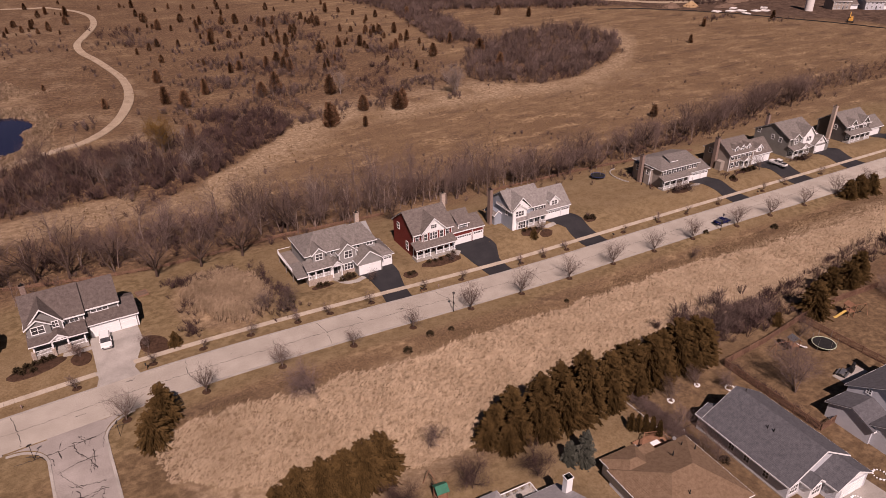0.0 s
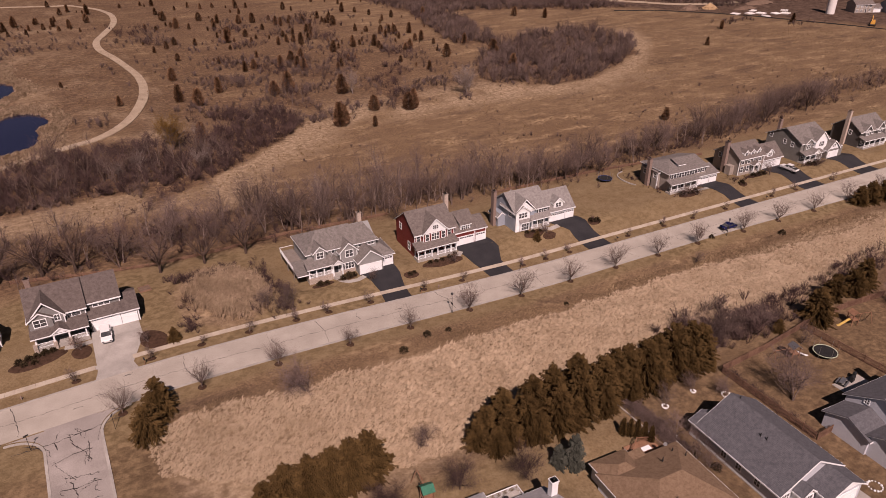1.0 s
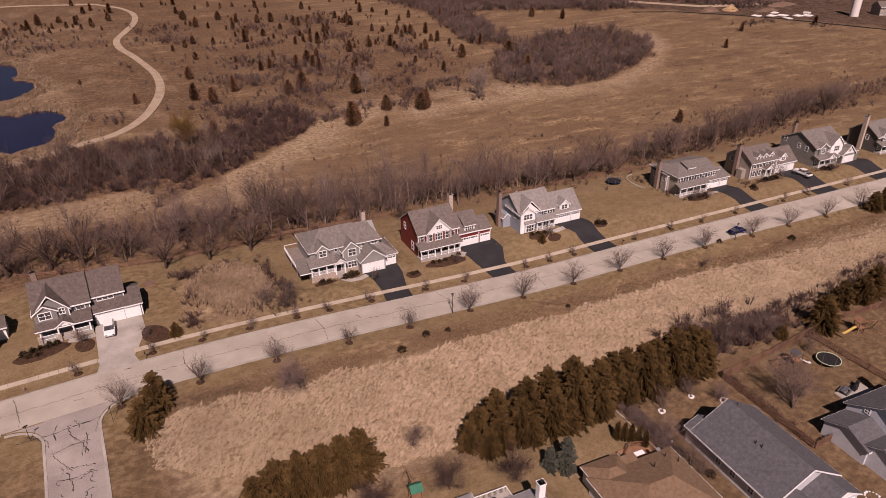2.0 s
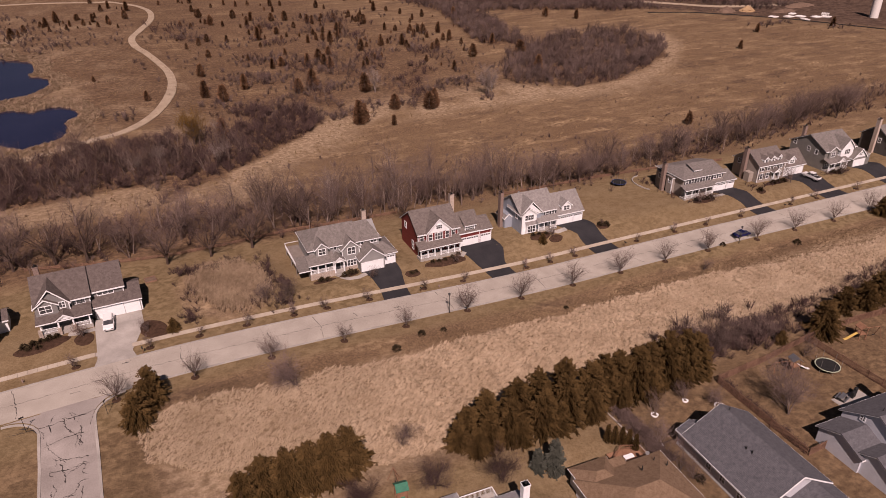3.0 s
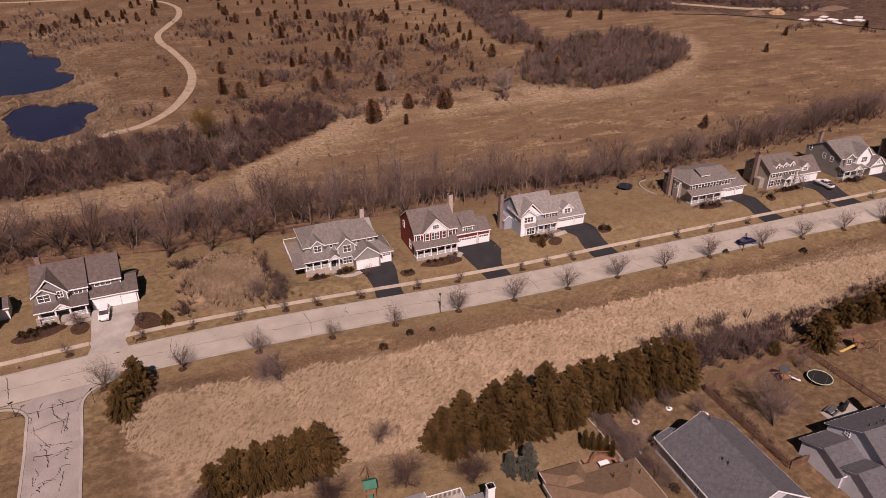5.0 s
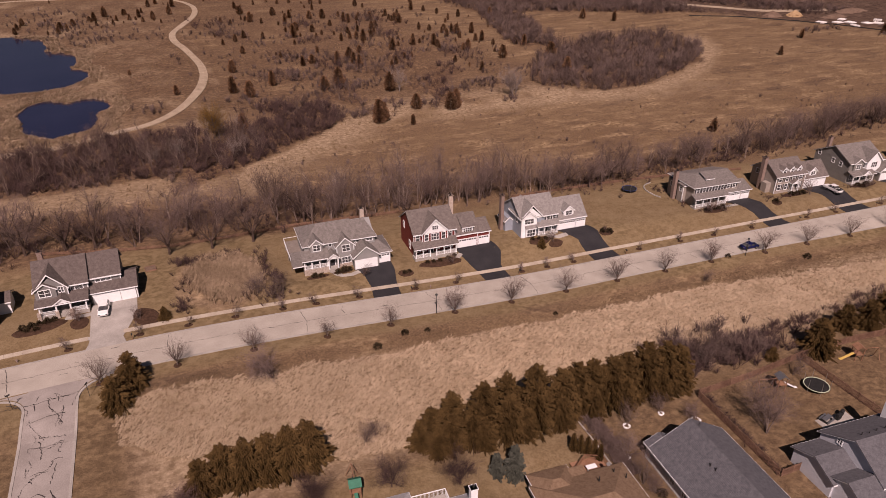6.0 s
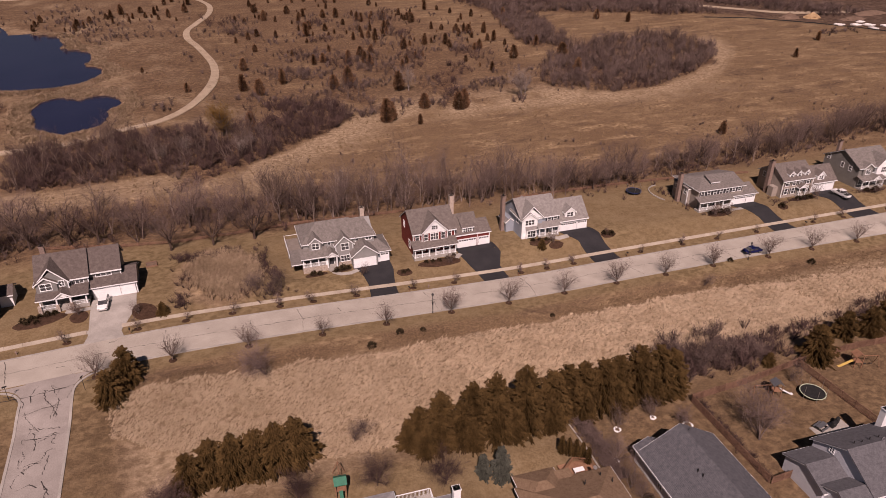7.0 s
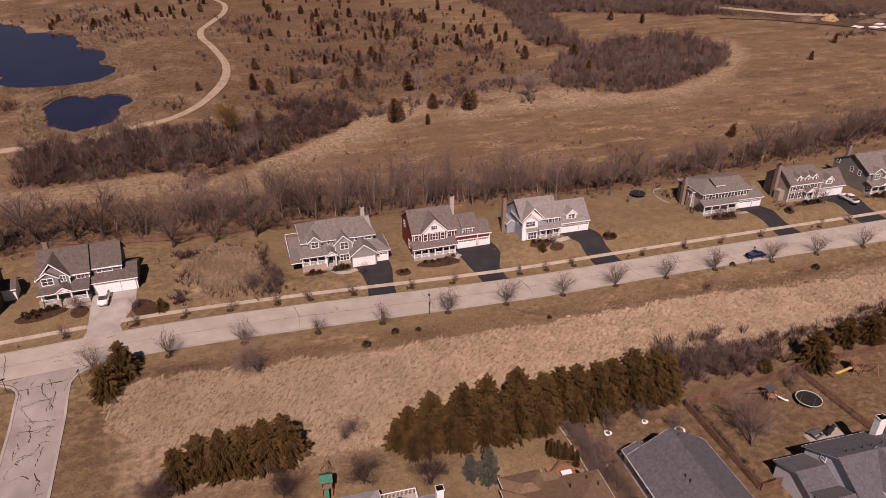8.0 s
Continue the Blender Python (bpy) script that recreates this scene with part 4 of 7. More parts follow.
garage_door(h, 16.1, 2.5, 0.6, -0.2, 2.1)
chimney(h, -1.3, 4.2, 1.0, 1.2, -1, 9.3, BRICK)
part("bay_wall", boxes((-1.6, 0.05, 1.6, 3.6, -1, 2.6)), BUFF, h)
window(h, 7.0, 3.6, 0.9, 1.3, 0, 1, 2, "left")

# grey-green house with the tall gables
SAGE = siding("slate_siding", (0.165, 0.16, 0.15), (0.22, 0.215, 0.20))
h = site("house", 119.0, 12.8, 0.9, -5.5, "large grey house with two white front gables and attached garage")
block(h, SAGE, 0, 12.6, 0, 12.6, 6.0, "x", 9.2)
roof(h, R2, 0, 12.6, 0, 12.6, 6.0, 9.3)
front_gable(h, R2, SAGE, 1.2, 4.6, -0.5, 4, 2.8, 6.0, 7.2, 0.3)
front_gable(h, R2, WHITE, 6.0, 11.2, -0.6, 5, 2.8, 6.0, 8.7, 0.3)
window(h, 2.1, 4.1, 1.5, 1.4, -0.5, 2, 2)
window(h, 5.0, 4.2, 0.9, 1.3, 0, 1, 2)
window(h, 7.6, 4.1, 2.1, 1.5, -0.6, 3, 2)
porch(h, 0, 8.0, -2.2, 0, 0.4, 2.8, (0.2, 2.6, 5.2, 7.8), roof_mat=R2, rise=0.8, gap=4)
front_gable(h, R2, WHITE, 3.4, 6.0, -2.5, 2, 2.7, 3.0, 4.1, 0.2)
entry_door(h, 4.1, 0, 0.4)
for wx in (1.0, 6.4):
    window(h, wx, 0.9, 1.4, 1.5, 0, 2, 2)
for wy, wz in ((2.6, 4.2), (5.4, 4.4), (10.6, 5.2)):
    window(h, wy, wz, 0.9, 1.3, 0, 1, 2, "left")
block(h, SAGE, 10.4, 17.6, -2.0, 5, 2.9)
roof(h, R2, 10.4, 16.0, -2.0, 6, 2.9, 5.5, "y", 0.35, 0.3)
block(h, WHITE, 10.45, 15.95, -1.98, 0, 2.9, "y", 5.3, 2.7, "gable_wall")
garage_door(h, 10.8, 4.8, -2.0, 0.0, 2.1)
hip(h, R2, 14, 18.8, -0.6, 6, 2.8, 4.6, 0.35, 2.4, left=False)
block(h, SAGE, 16.0, 18.8, -0.6, 6, 2.75)
garage_door(h, 16.2, 2.4, -0.6, 0.0, 2.1)
chimney(h, 1.2, 9.6, 1.0, 0.9, 6, 10.8, BRICK)
for k in range(2):
    window(h, 12.5 + 0.7 * k, 3.6, 0.5, 0.8, -1.99, 1, 2)

# far dark house at the street's end
DARK = siding("dark_grey_siding", (0.07, 0.065, 0.062), (0.10, 0.095, 0.09))
h = site("house", 148.0, 10.4, 0.7, -5.5, "dark grey house with a tall pale chimney and front porch")
block(h, DARK, 0, 13, 0, 10, 5.2, "x", 8.6)
roof(h, R2, 0, 13, 0, 10, 5.2, 8.6)
front_gable(h, R2, DARK, 1.8, 4.8, -0.4, 4, 2.8, 5.6, 7.2, 0.3)
front_gable(h, R2, DARK, 8.0, 11.4, -0.4, 4, 2.8, 5.6, 7.4, 0.3)
window(h, 2.6, 3.9, 1.4, 1.4, -0.4, 2, 2)
window(h, 9.0, 3.9, 1.5, 1.4, -0.4, 2, 2)
window(h, 5.8, 3.9, 1.0, 1.3, 0, 1, 2)
porch(h, 0, 11, -2.2, 0, 0.4, 2.8, (0.2, 2.8, 5.5, 8.2, 10.8), roof_mat=R2, rise=0.8, gap=6)
entry_door(h, 5.6, 0, 0.4)
for wx in (1.2, 8.6):
    window(h, wx, 0.9, 1.4, 1.5, 0, 2, 2)
window(h, 3.0, 3.6, 0.9, 1.3, 0, 1, 2, "left")
chimney(h, -1.2, 4.2, 0.9, 1.2, -1, 11.2, PALE_BRICK)
block(h, DARK, 13, 20, -0.5, 7, 2.9, "x", 5.6)
roof(h, R2, 13.2, 20, -0.5, 7, 2.9, 5.6)
garage_door(h, 13.8, 4.8, -0.5, 0.0, 2.1)

# neighbour past the concrete driveway, seen by its corner
h = site("house", -112.4, 23.5, 6.3, -1, "dark house with a small white-trimmed rear addition")
block(h, DARK, 0, 16.5, 0, 9, 5.2, "x", 8.2)
roof(h, R1, 0, 16.5, 0, 9, 5.2, 8.2)
block(h, WHITE, 16.4, 18.8, 5, 9, 2.6, "x", 3.6)
roof(h, R1, 16.6, 18.8, 5, 9, 2.6, 3.6)
window(h, 2, 3.6, 1.2, 1.4, 0, 2, 2)
window(h, 9, 3.6, 1.2, 1.4, 0, 2, 2)
garage_door(h, 2.0, 4.8, 0, 0, 2.1)


# ---- houses of the near row ----
def vent_pipe(house, x, y, z, tall=0.5, r=0.07):
    bm = bmesh.new()
    cylinder(bm, x, y, z - 0.3, z + tall, r, r, 10)
    cylinder(bm, x, y, z - 0.05, z + 0.04, r * 1.8, r * 1.8, 10)
    return part("vent_pipe", bm, METAL, house)


def near_site(x, y, z, turn, label):
    return base("house", pose(x, y, z, 0, 0, turn), label, "house", "houses of the near row")


PALE = siding("pale_blue_siding", (0.42, 0.44, 0.48), (0.52, 0.54, 0.58))
RN1 = shingle("blue_grey_shingles", (0.07, 0.071, 0.08), (0.125, 0.126, 0.138))
h = near_site(-5.7, -64.3, 0.3, -6.4, "single-storey pale blue house with blue-grey shingle roof")
block(h, PALE, 0, 12.4, 0, 15.2, 3.0, "y", 6.6)
block(h, PALE, 0, 4.0, 15.0, 16.6, 3.0, "y", 3.9)
roof(h, RN1, 0, 12.4, 0, 15.2, 3.0, 6.65, "y", 0.45, 0.4)
roof(h, RN1, -0.02, 4.0, 14.6, 16.6, 2.95, 3.95, "y", 0.42, 0.3)
block(h, PALE, 5.4, 12.2, -3.6, 2.5, 2.9)
roof(h, RN1, 5.4, 12.2, -3.6, 4.5, 2.9, 4.7, "y", 0.4, 0.35)
block(h, WHITE, 5.5, 12.1, -3.58, 0, 2.9, "y", 4.6, 2.8, "gable_wall")
garage_door(h, 6.6, 4.8, -3.6, 0.1, 2.2)
front_gable(h, RN1, WHITE, 2.6, 5.2, -1.6, 3, -0.5, 2.7, 3.7, 0.3)
window(h, 3.1, 0.9, 1.6, 1.4, -1.6, 3, 2)
window(h, 0.5, 0.9, 1.5, 1.4, 0, 3, 2)
entry_door(h, 5.0, -0.8, 0.2)
for wy in (3.2, 6.6, 9.4):
    window(h, wy, 1.1, 0.9, 1.2, 0, 2, 2, "left")
part("foundation", boxes((-0.05, 12.45, -0.05, 15.25, -0.6, 0.25)), CONCRETE, h)
for vx, vy in ((4.0, 7.6), (6.8, 14.2), (4.1, 6.6)):
    vent_pipe(h, vx, vy, 3.0 + (vx if vx < 6.2 else 12.4 - vx) * 0.59 + 0.15, 0.55)

RN2 = shingle("slate_grey_shingles", (0.08, 0.08, 0.088), (0.135, 0.135, 0.146))
h = near_site(17.2, -72.0, 0.2, -6.8, "pale blue two-storey house with stepped gables and slate roof")
block(h, PALE, 2.0, 15.5, 3.0, 14.2, 4.2, "x", 7.4)
roof(h, RN2, 2.0, 15.5, 3.0, 14.2, 4.2, 7.4, "x", 0.4, 0.35)
block(h, PALE, -3.0, 2.2, 6.4, 13.8, 2.9, "x", 4.4)
roof(h, RN2, -3.0, 1.9, 6.4, 13.8, 2.9, 4.5, "x", 0.4, 0.35)
block(h, PALE, -2.6, 4.8, 1.0, 8.0, 2.9, "x", 4.6)
roof(h, RN2, -2.6, 4.8, 1.0, 8.0, 2.9, 4.7, "x", 0.4, 0.35)
front_gable(h, RN2, WHITE, 6.0, 11.0, 0.5, 8, -0.5, 5.0, 7.6, 0.35)
for k in range(3):
    window(h, 6.9 + 1.1 * k, 3.3, 0.95, 1.3, 0.5, 1, 2)
window(h, 7.0, 0.8, 3.0, 1.6, 0.5, 4, 2)
window(h, 10.6, 4.75, 0.7, 0.8, 1.99, 2, 2, "left")
chimney(h, 12.6, 12.6, 1.3, 1.0, 3, 8.4, WHITE)
for vx, vy in ((4.2, 9.8), (5.4, 9.6), (7.0, 9.8), (8.6, 9.8), (10.4, 9.8)):
    vent_pipe(h, vx, vy, 6.9, 0.45)

RN3 = shingle("tan_shingles", (0.14, 0.092, 0.058), (0.215, 0.15, 0.1))
h = near_site(-26.2, -60.7, 1.3, -6.8, "single-storey house with tan shingle roof and red rear deck")
block(h, PALE, 0, 14.0, 0, 12.0, 2.7)
hip(h, RN3, 0, 14.0, 0, 12.0, 2.75, 5.4, 0.45, 5.5)
block(h, PALE, 0.4, 6.2, 11.8, 14.2, 2.7)
shed(h, RN3, 6.0, 8.4, 11.4, 13.6, 2.7, 2.9)
hip(h, RN3, 0.4, 6.0, 8.6, 14.2, 2.75, 4.2, 0.4, 2.6)
window(h, 2, 1, 1.4, 1.2, 0, 2, 2)
for vx, vy, vz in ((8.6, 9.2, 4.4), (11.8, 10.6, 3.5), (12.8, 9.0, 3.8), (5.6, 3.0, 4.2)):
    vent_pipe(h, vx, vy, vz, 0.6)
bm = bmesh.new()
tube(bm, (11.9, 12.3, 2.7), (11.9, 12.3, 3.5), 0.03, 0.03, 8)
tube(bm, (11.9, 12.2, 3.5), (11.75, 12.0, 3.62), 0.1, 0.3, 16)
part("dish", bm, CHROME, h, "grey satellite dish")
deck = part("deck", boxes((8.2, 13.2, 12.4, 16.6, 0.2, 0.5)), DECK_WOOD, h, "reddish wooden rear deck")
rails = [((8.2, 13.0), (8.2, 14.8)), ((8.2, 14.8), (10.6, 16.6)), ((10.6, 16.6), (13.2, 15.6)), ((13.2, 15.6), (13.2, 13.0))]
for (ax, ay), (bx, by) in rails:
    bm = bmesh.new()
    tube(bm, (ax, ay, 1.4), (bx, by, 1.4), 0.06, 0.06, 4)
    tube(bm, (ax, ay, 0.5), (ax, ay, 1.45), 0.07, 0.07, 4)
    n = int(math.hypot(bx - ax, by - ay) / 0.16)
    for k in range(1, n):
        u, v = ax + (bx - ax) * k / n, ay + (by - ay) * k / n
        tube(bm, (u, v, 0.5), (u, v, 1.38), 0.022, 0.022, 4)
    part("railing", bm, DECK_WOOD, deck)
part("table", boxes((9.8, 11.4, 14.0, 14.8, 1.15, 1.22), (9.9, 9.98, 14.1, 14.2, 0.5, 1.15), (11.2, 11.28, 14.6, 14.7, 0.5, 1.15)), WHITE, deck)

RN4 = shingle("pale_grey_shingles", (0.24, 0.235, 0.24), (0.34, 0.335, 0.34))
h = near_site(-47.0, -58.9, 3.1, -6.8, "pale grey house with white chimney and grey shingle roof")
block(h, WHITE, 0, 11.2, 0, 12.6, 3.0, "x", 6.2)
roof(h, RN4, 0, 11.2, 0, 12.6, 3.0, 6.2, "x", 0.4, 0.35)
block(h, WHITE, -2.6, 3.4, 10.8, 15.6, 2.6)
hip(h, RN4, -2.6, 3.4, 10.6, 15.6, 2.65, 3.9, 0.4, 2.4)
chimney(h, 10.5, 9.9, 0.95, 0.85, 0, 7.0, WHITE)
part("deck", boxes((3.6, 8.8, 12.7, 15.4, 1.0, 1.25)), CONCRETE, h)
bm = bmesh.new()
for (ax, ay), (bx, by) in (((3.6, 12.8), (3.6, 15.4)), ((3.6, 15.4), (8.8, 15.4)), ((8.8, 15.4), (8.8, 12.8))):
    tube(bm, (ax, ay, 2.2), (bx, by, 2.2), 0.07, 0.07, 4)
    n = int(math.hypot(bx - ax, by - ay) / 0.18)
    for k in range(n + 1):
        u, v = ax + (bx - ax) * k / n, ay + (by - ay) * k / n
        tube(bm, (u, v, 1.25), (u, v, 2.2), 0.025, 0.025, 4)
part("railing", bm, WHITE, h)
bm = bmesh.new()
cylinder(bm, 6.4, 14.2, 1.25, 2.1, 0.3, 0.34, 16)
part("grill", bm, RUBBER, h)

# ---- driveways ----
def drive(left, right, mat, label, lift=0.065):
    def fine(line):
        out = []
        for (ax, ay), (bx, by) in zip(line[:-1], line[1:]):
            out += [(ax + (bx - ax) * k / 5, ay + (by - ay) * k / 5) for k in range(5)]
        return out + [line[-1]]
    tagged(part("driveway", patch((fine(left), fine(right)), lift, 0.25, 7), mat), label, "driveway", kind="structure")


def kerb_y(x):
    return road_y(x) + ROAD_HALF + 0.02


drive([(-79.8, 24.5), (-80.2, 18), (-80.6, 13), (-81.4, kerb_y(-81))], [(-71.7, 24.0), (-71.9, 19), (-74.9, 13), (-74.4, kerb_y(-75))], CONCRETE, "pale concrete driveway with tyre stains")
drive([(-27.9, 20.9), (-26.7, 18), (-26.4, 14.2), (-27.4, kerb_y(-27))], [(-19.3, 21.3), (-19.6, 17.6), (-20.6, 14.0), (-21.3, kerb_y(-22))], ASPHALT, "fresh black asphalt driveway")
drive([(-2.8, 22.0), (-3.0, 18), (-1.4, 13), (-1.2, kerb_y(-1))], [(6.6, 21.6), (7.0, 17.4), (4.9, 13.5), (4.9, kerb_y(5))], ASPHALT, "fresh black asphalt driveway")
drive([(24.1, 20.1), (25.0, 17.5), (27.2, 15), (27.0, kerb_y(27))], [(32.3, 19.3), (33.9, 16.4), (33.5, 13), (33.8, kerb_y(34))], ASPHALT, "fresh black asphalt driveway")
drive([(76.4, 17.2), (78.2, 13), (79.2, 9), (78.6, kerb_y(79))], [(84.4, 16.4), (84.8, 12), (84.6, 8), (85.4, kerb_y(85))], ASPHALT, "dark asphalt driveway")
drive([(104.2, 15.0), (104.6, 11), (104.8, 7), (104.4, kerb_y(104))], [(112.6, 14.2), (113.0, 10), (112.4, 6), (113.0, kerb_y(113))], ASPHALT, "dark asphalt driveway")
drive([(129.2, 9.6), (129.4, 7), (129.8, 4), (129.4, kerb_y(129))], [(138.0, 10.0), (138.2, 6), (137.6, 3), (138.2, kerb_y(138))], ASPHALT, "dark asphalt driveway")
drive([(161.5, 8.4), (161.6, 6), (161.4, 3), (161.0, kerb_y(161))], [(167.5, 7.8), (168, 5), (168, 2), (168.4, kerb_y(168))], ASPHALT, "dark asphalt driveway")
drive([(-0.3 + 1.9, -67.6), (1.4, -72), (1.2, -80), (1.0, -92)], [(7.6, -68.4), (7.4, -72), (7.2, -80), (7.0, -92)], CONCRETE, "pale concrete driveway by the garage")


def walkway(line, half, mat=CONCRETE, label="narrow pale concrete garden walk"):
    tagged(part("garden_walk", strip("garden_walk", line, half, mat, 0.08, 0.2, 0.8), mat), label, "walk", kind="structure")


walkway([(-27.1, 19.6), (-29.0, 19.0), (-31.0, 19.3), (-32.0, 20.6), (-32.2, 22)], 0.6)
walkway([(-2.7, 19.0), (-4.6, 17.6), (-7.0, 17.8), (-9.2, 18.6)], 0.55)
walkway([(25.4, 17.2), (22.6, 17.0), (20.4, 18.6)], 0.6)
walkway([(78.0, 14.0), (74.5, 14.4), (71.4, 16.4)], 0.6)
walkway([(-80.0, 21.4), (-82.0, 21.2), (-84.4, 21.8)], 0.6)


def bed(x, y, rx, ry, turn=0, label="dark bark mulch bed"):
    """A low mound of mulch with a ragged rim."""
    bm = bmesh.new()
    c, s = math.cos(radians(turn)), math.sin(radians(turn))
    mid = bm.verts.new((x, y, land(x, y) + 0.14))
    rings = []
    for f, up in ((0.55, 0.13), (0.9, 0.09), (1.0, -0.05)):
        row = []
        for k in range(22):
            a = k / 22 * math.tau
            q = f * (1 + 0.12 * noise.noise((x + 2 * math.cos(a), y + 2 * math.sin(a), 0)))
            u, v = rx * q * math.cos(a), ry * q * math.sin(a)
            px, py = x + u * c - v * s, y + u * s + v * c
            row.append(bm.verts.new((px, py, land(px, py) + up)))
        rings.append(row)
    for k in range(22):
        n = (k + 1) % 22
        bm.faces.new((mid, rings[0][k], rings[0][n]))
        for a, b in zip(rings[:-1], rings[1:]):
            bm.faces.new((a[k], b[k], b[n], a[n]))
    tagged(part("mulch_bed", bm, MULCH), label, "garden bed", kind="structure")


for args in ((-88.6, 20.4, 4.6, 1.9, 8), (-82.0, 19.2, 1.7, 1.9, 0), (-70.6, 17.0, 2.2, 2.9, 30), (-30.6, 21.2, 2.4, 1.0, 0), (-36.0, 21.2, 2.6, 0.9, 0), (-17.4, 16.4, 1.9, 1.1, 0),
             (-8.6, 17.6, 5.4, 1.4, -4), (17.6, 17.2, 3.0, 1.4, 0), (21.0, 15.4, 2.0, 1.0, 0), (36.0, 15.4, 2.2, 1.1, 0), (70.0, 13.8, 3.8, 1.5, -5), (99.0, 13.0, 5.0, 1.2, -5), (122.0, 9.2, 4.0, 1.2, -5), (89.0, 10.4, 1.6, 1.1, 0), (67.6, 22.0, 2.0, 5.5, 0)):
    bed(*args)

# ---- plants ----
class Stems:
    """Collects tapered three-sided stems."""
    def __init__(self):
        self.v, self.f = [], []

    def add(self, a, b, ra, rb, sides=3):
        d = b - a
        u = d.orthogonal().normalized()
        w = d.normalized().cross(u)
        n = len(self.v)
        for c, r in ((a, ra), (b, rb)):
            for k in range(sides):
                t = k * math.tau / sides
                self.v.append(c + u * (math.cos(t) * r) + w * (math.sin(t) * r))
        for k in range(sides):
            q = (k + 1) % sides
            self.f.append((n + k, n + q, n + sides + q, n + sides + k))


def ribbon(st, a, b, wa, wb):
    """A thin flat twig."""
    s_ = (b - a).cross(Vector((0.3, 0.5, 0.8))).normalized()
    n = len(st.v)
    st.v += [a - s_ * wa, a + s_ * wa, b + s_ * wb, b - s_ * wb]
    st.f.append((n, n + 1, n + 2, n + 3))


def grow(rng, p, d, length, r, level, deepest, kids, rise, stout, fine):
    """A limb that bends and forks; the thick ones go into stout, the thin ones into fine."""
    bits = (4, 3, 3, 2)[level]
    step = length / bits
    for i in range(bits):
        d = (d + Vector((rng.gauss(0, 0.13), rng.gauss(0, 0.13), rng.gauss(0, 0.06) + rise * 0.12))).normalized()
        q = p + d * step
        ra, rb = r * (1 - 0.62 * i / bits), r * (1 - 0.62 * (i + 1) / bits)
        if level < 2:
            stout.add(p, q, ra, rb, 5 if level == 0 else 3)
        else:
            ribbon(fine, p, q, ra, rb)
        if level < deepest and (level > 0 or i > 0):
            for _ in range(kids[level]):
                out = d.orthogonal().normalized()
                out.rotate(Matrix.Rotation(rng.uniform(0, math.tau), 3, d))
                k = (d * rng.uniform(0.4, 0.85) + out * rng.uniform(0.6, 1.0) + Vector((0, 0, 0.2 * rise))).normalized()
                grow(rng, p.lerp(q, rng.random()), k, length * rng.uniform(0.45, 0.68), rb * rng.uniform(0.42, 0.58) + 0.004, level + 1, deepest, kids, rise, stout, fine)
        p = q


def bare_tree(seed, tall, r, kids=(3, 3, 2), deepest=3, stems=1, lean=0.12, rise=0.6, bark=BARK, twig=TWIG, share=0.55, fork=0.0):
    """Meshes of a leafless tree: its trunk with limbs, and its crown of twigs."""
    rng = random.Random(seed)
    stout, fine = Stems(), Stems()
    if fork:
        stout.add(Vector((0, 0, -0.2)), Vector((0, 0, fork)), r * 1.9, r * 1.5, 6)
    for k in range(stems):
        a = (k * 2.4 + rng.uniform(0, 0.8)) if fork else rng.uniform(0, math.tau)
        out = lean * (1 + 2 * (stems > 1)) * (rng.uniform(0.25, 1.3) if fork else 1.0)
        d = Vector((math.cos(a) * out, math.sin(a) * out, 1)).normalized()
        grow(rng, Vector((0, 0, fork * rng.uniform(0.75, 1.0) - 0.2 * (fork == 0))), d, tall * share * rng.uniform(0.9, 1.1), r, 0, deepest, kids, rise, stout, fine)
    return raw("trunk", stout.v, stout.f, bark), raw("crown", fine.v, fine.f, twig)


def plant(meshes, x, y, size, turn, name, label, category, group, lift=0.0):
    t = base(name, Matrix.Translation((x, y, land(x, y) + lift)) @ Matrix.Rotation(turn, 4, "Z") @ Matrix.Diagonal((size, size, size, 1)), label, category, group)
    for me in meshes:
        ob = new(me.name.split(".")[0], me)
        ob.parent = t
    return t


def leafy(seed, tall, wide, count, size, shape, mat, name="crown", droop=0.0):
    """A crown of many small fronds round an axis; shape gives the width (0 to 1) at each height (0 to 1)."""
    rng = random.Random(seed)
    v, f = [], []
    for _ in range(count):
        h_ = rng.random() ** 0.85
        a = rng.uniform(0, math.tau)
        lump = 1 + 0.22 * noise.noise((math.cos(a) * 1.6 + seed, math.sin(a) * 1.6, h_ * 5))
        rad = wide * shape(h_) * lump * math.sqrt(rng.uniform(0.25, 1.0))
        c = Vector((math.cos(a) * rad, math.sin(a) * rad, tall * h_ + rng.gauss(0, 0.08)))
        out = Vector((math.cos(a), math.sin(a), rng.uniform(-0.1, 0.9) - droop)).normalized()
        s = out.orthogonal().normalized()
        s.rotate(Matrix.Rotation(rng.uniform(0, math.tau), 3, out))
        ln, wd = size * rng.uniform(0.7, 1.5), size * rng.uniform(0.25, 0.5)
        n = len(v)
        v += [c - out * ln * 0.4, c + s * wd, c + out * ln, c - s * wd, c + out.cross(s) * wd, c - out.cross(s) * wd]
        f += [(n, n + 1, n + 2, n + 3), (n, n + 4, n + 2, n + 5)]
    return raw(name, v, f, mat)


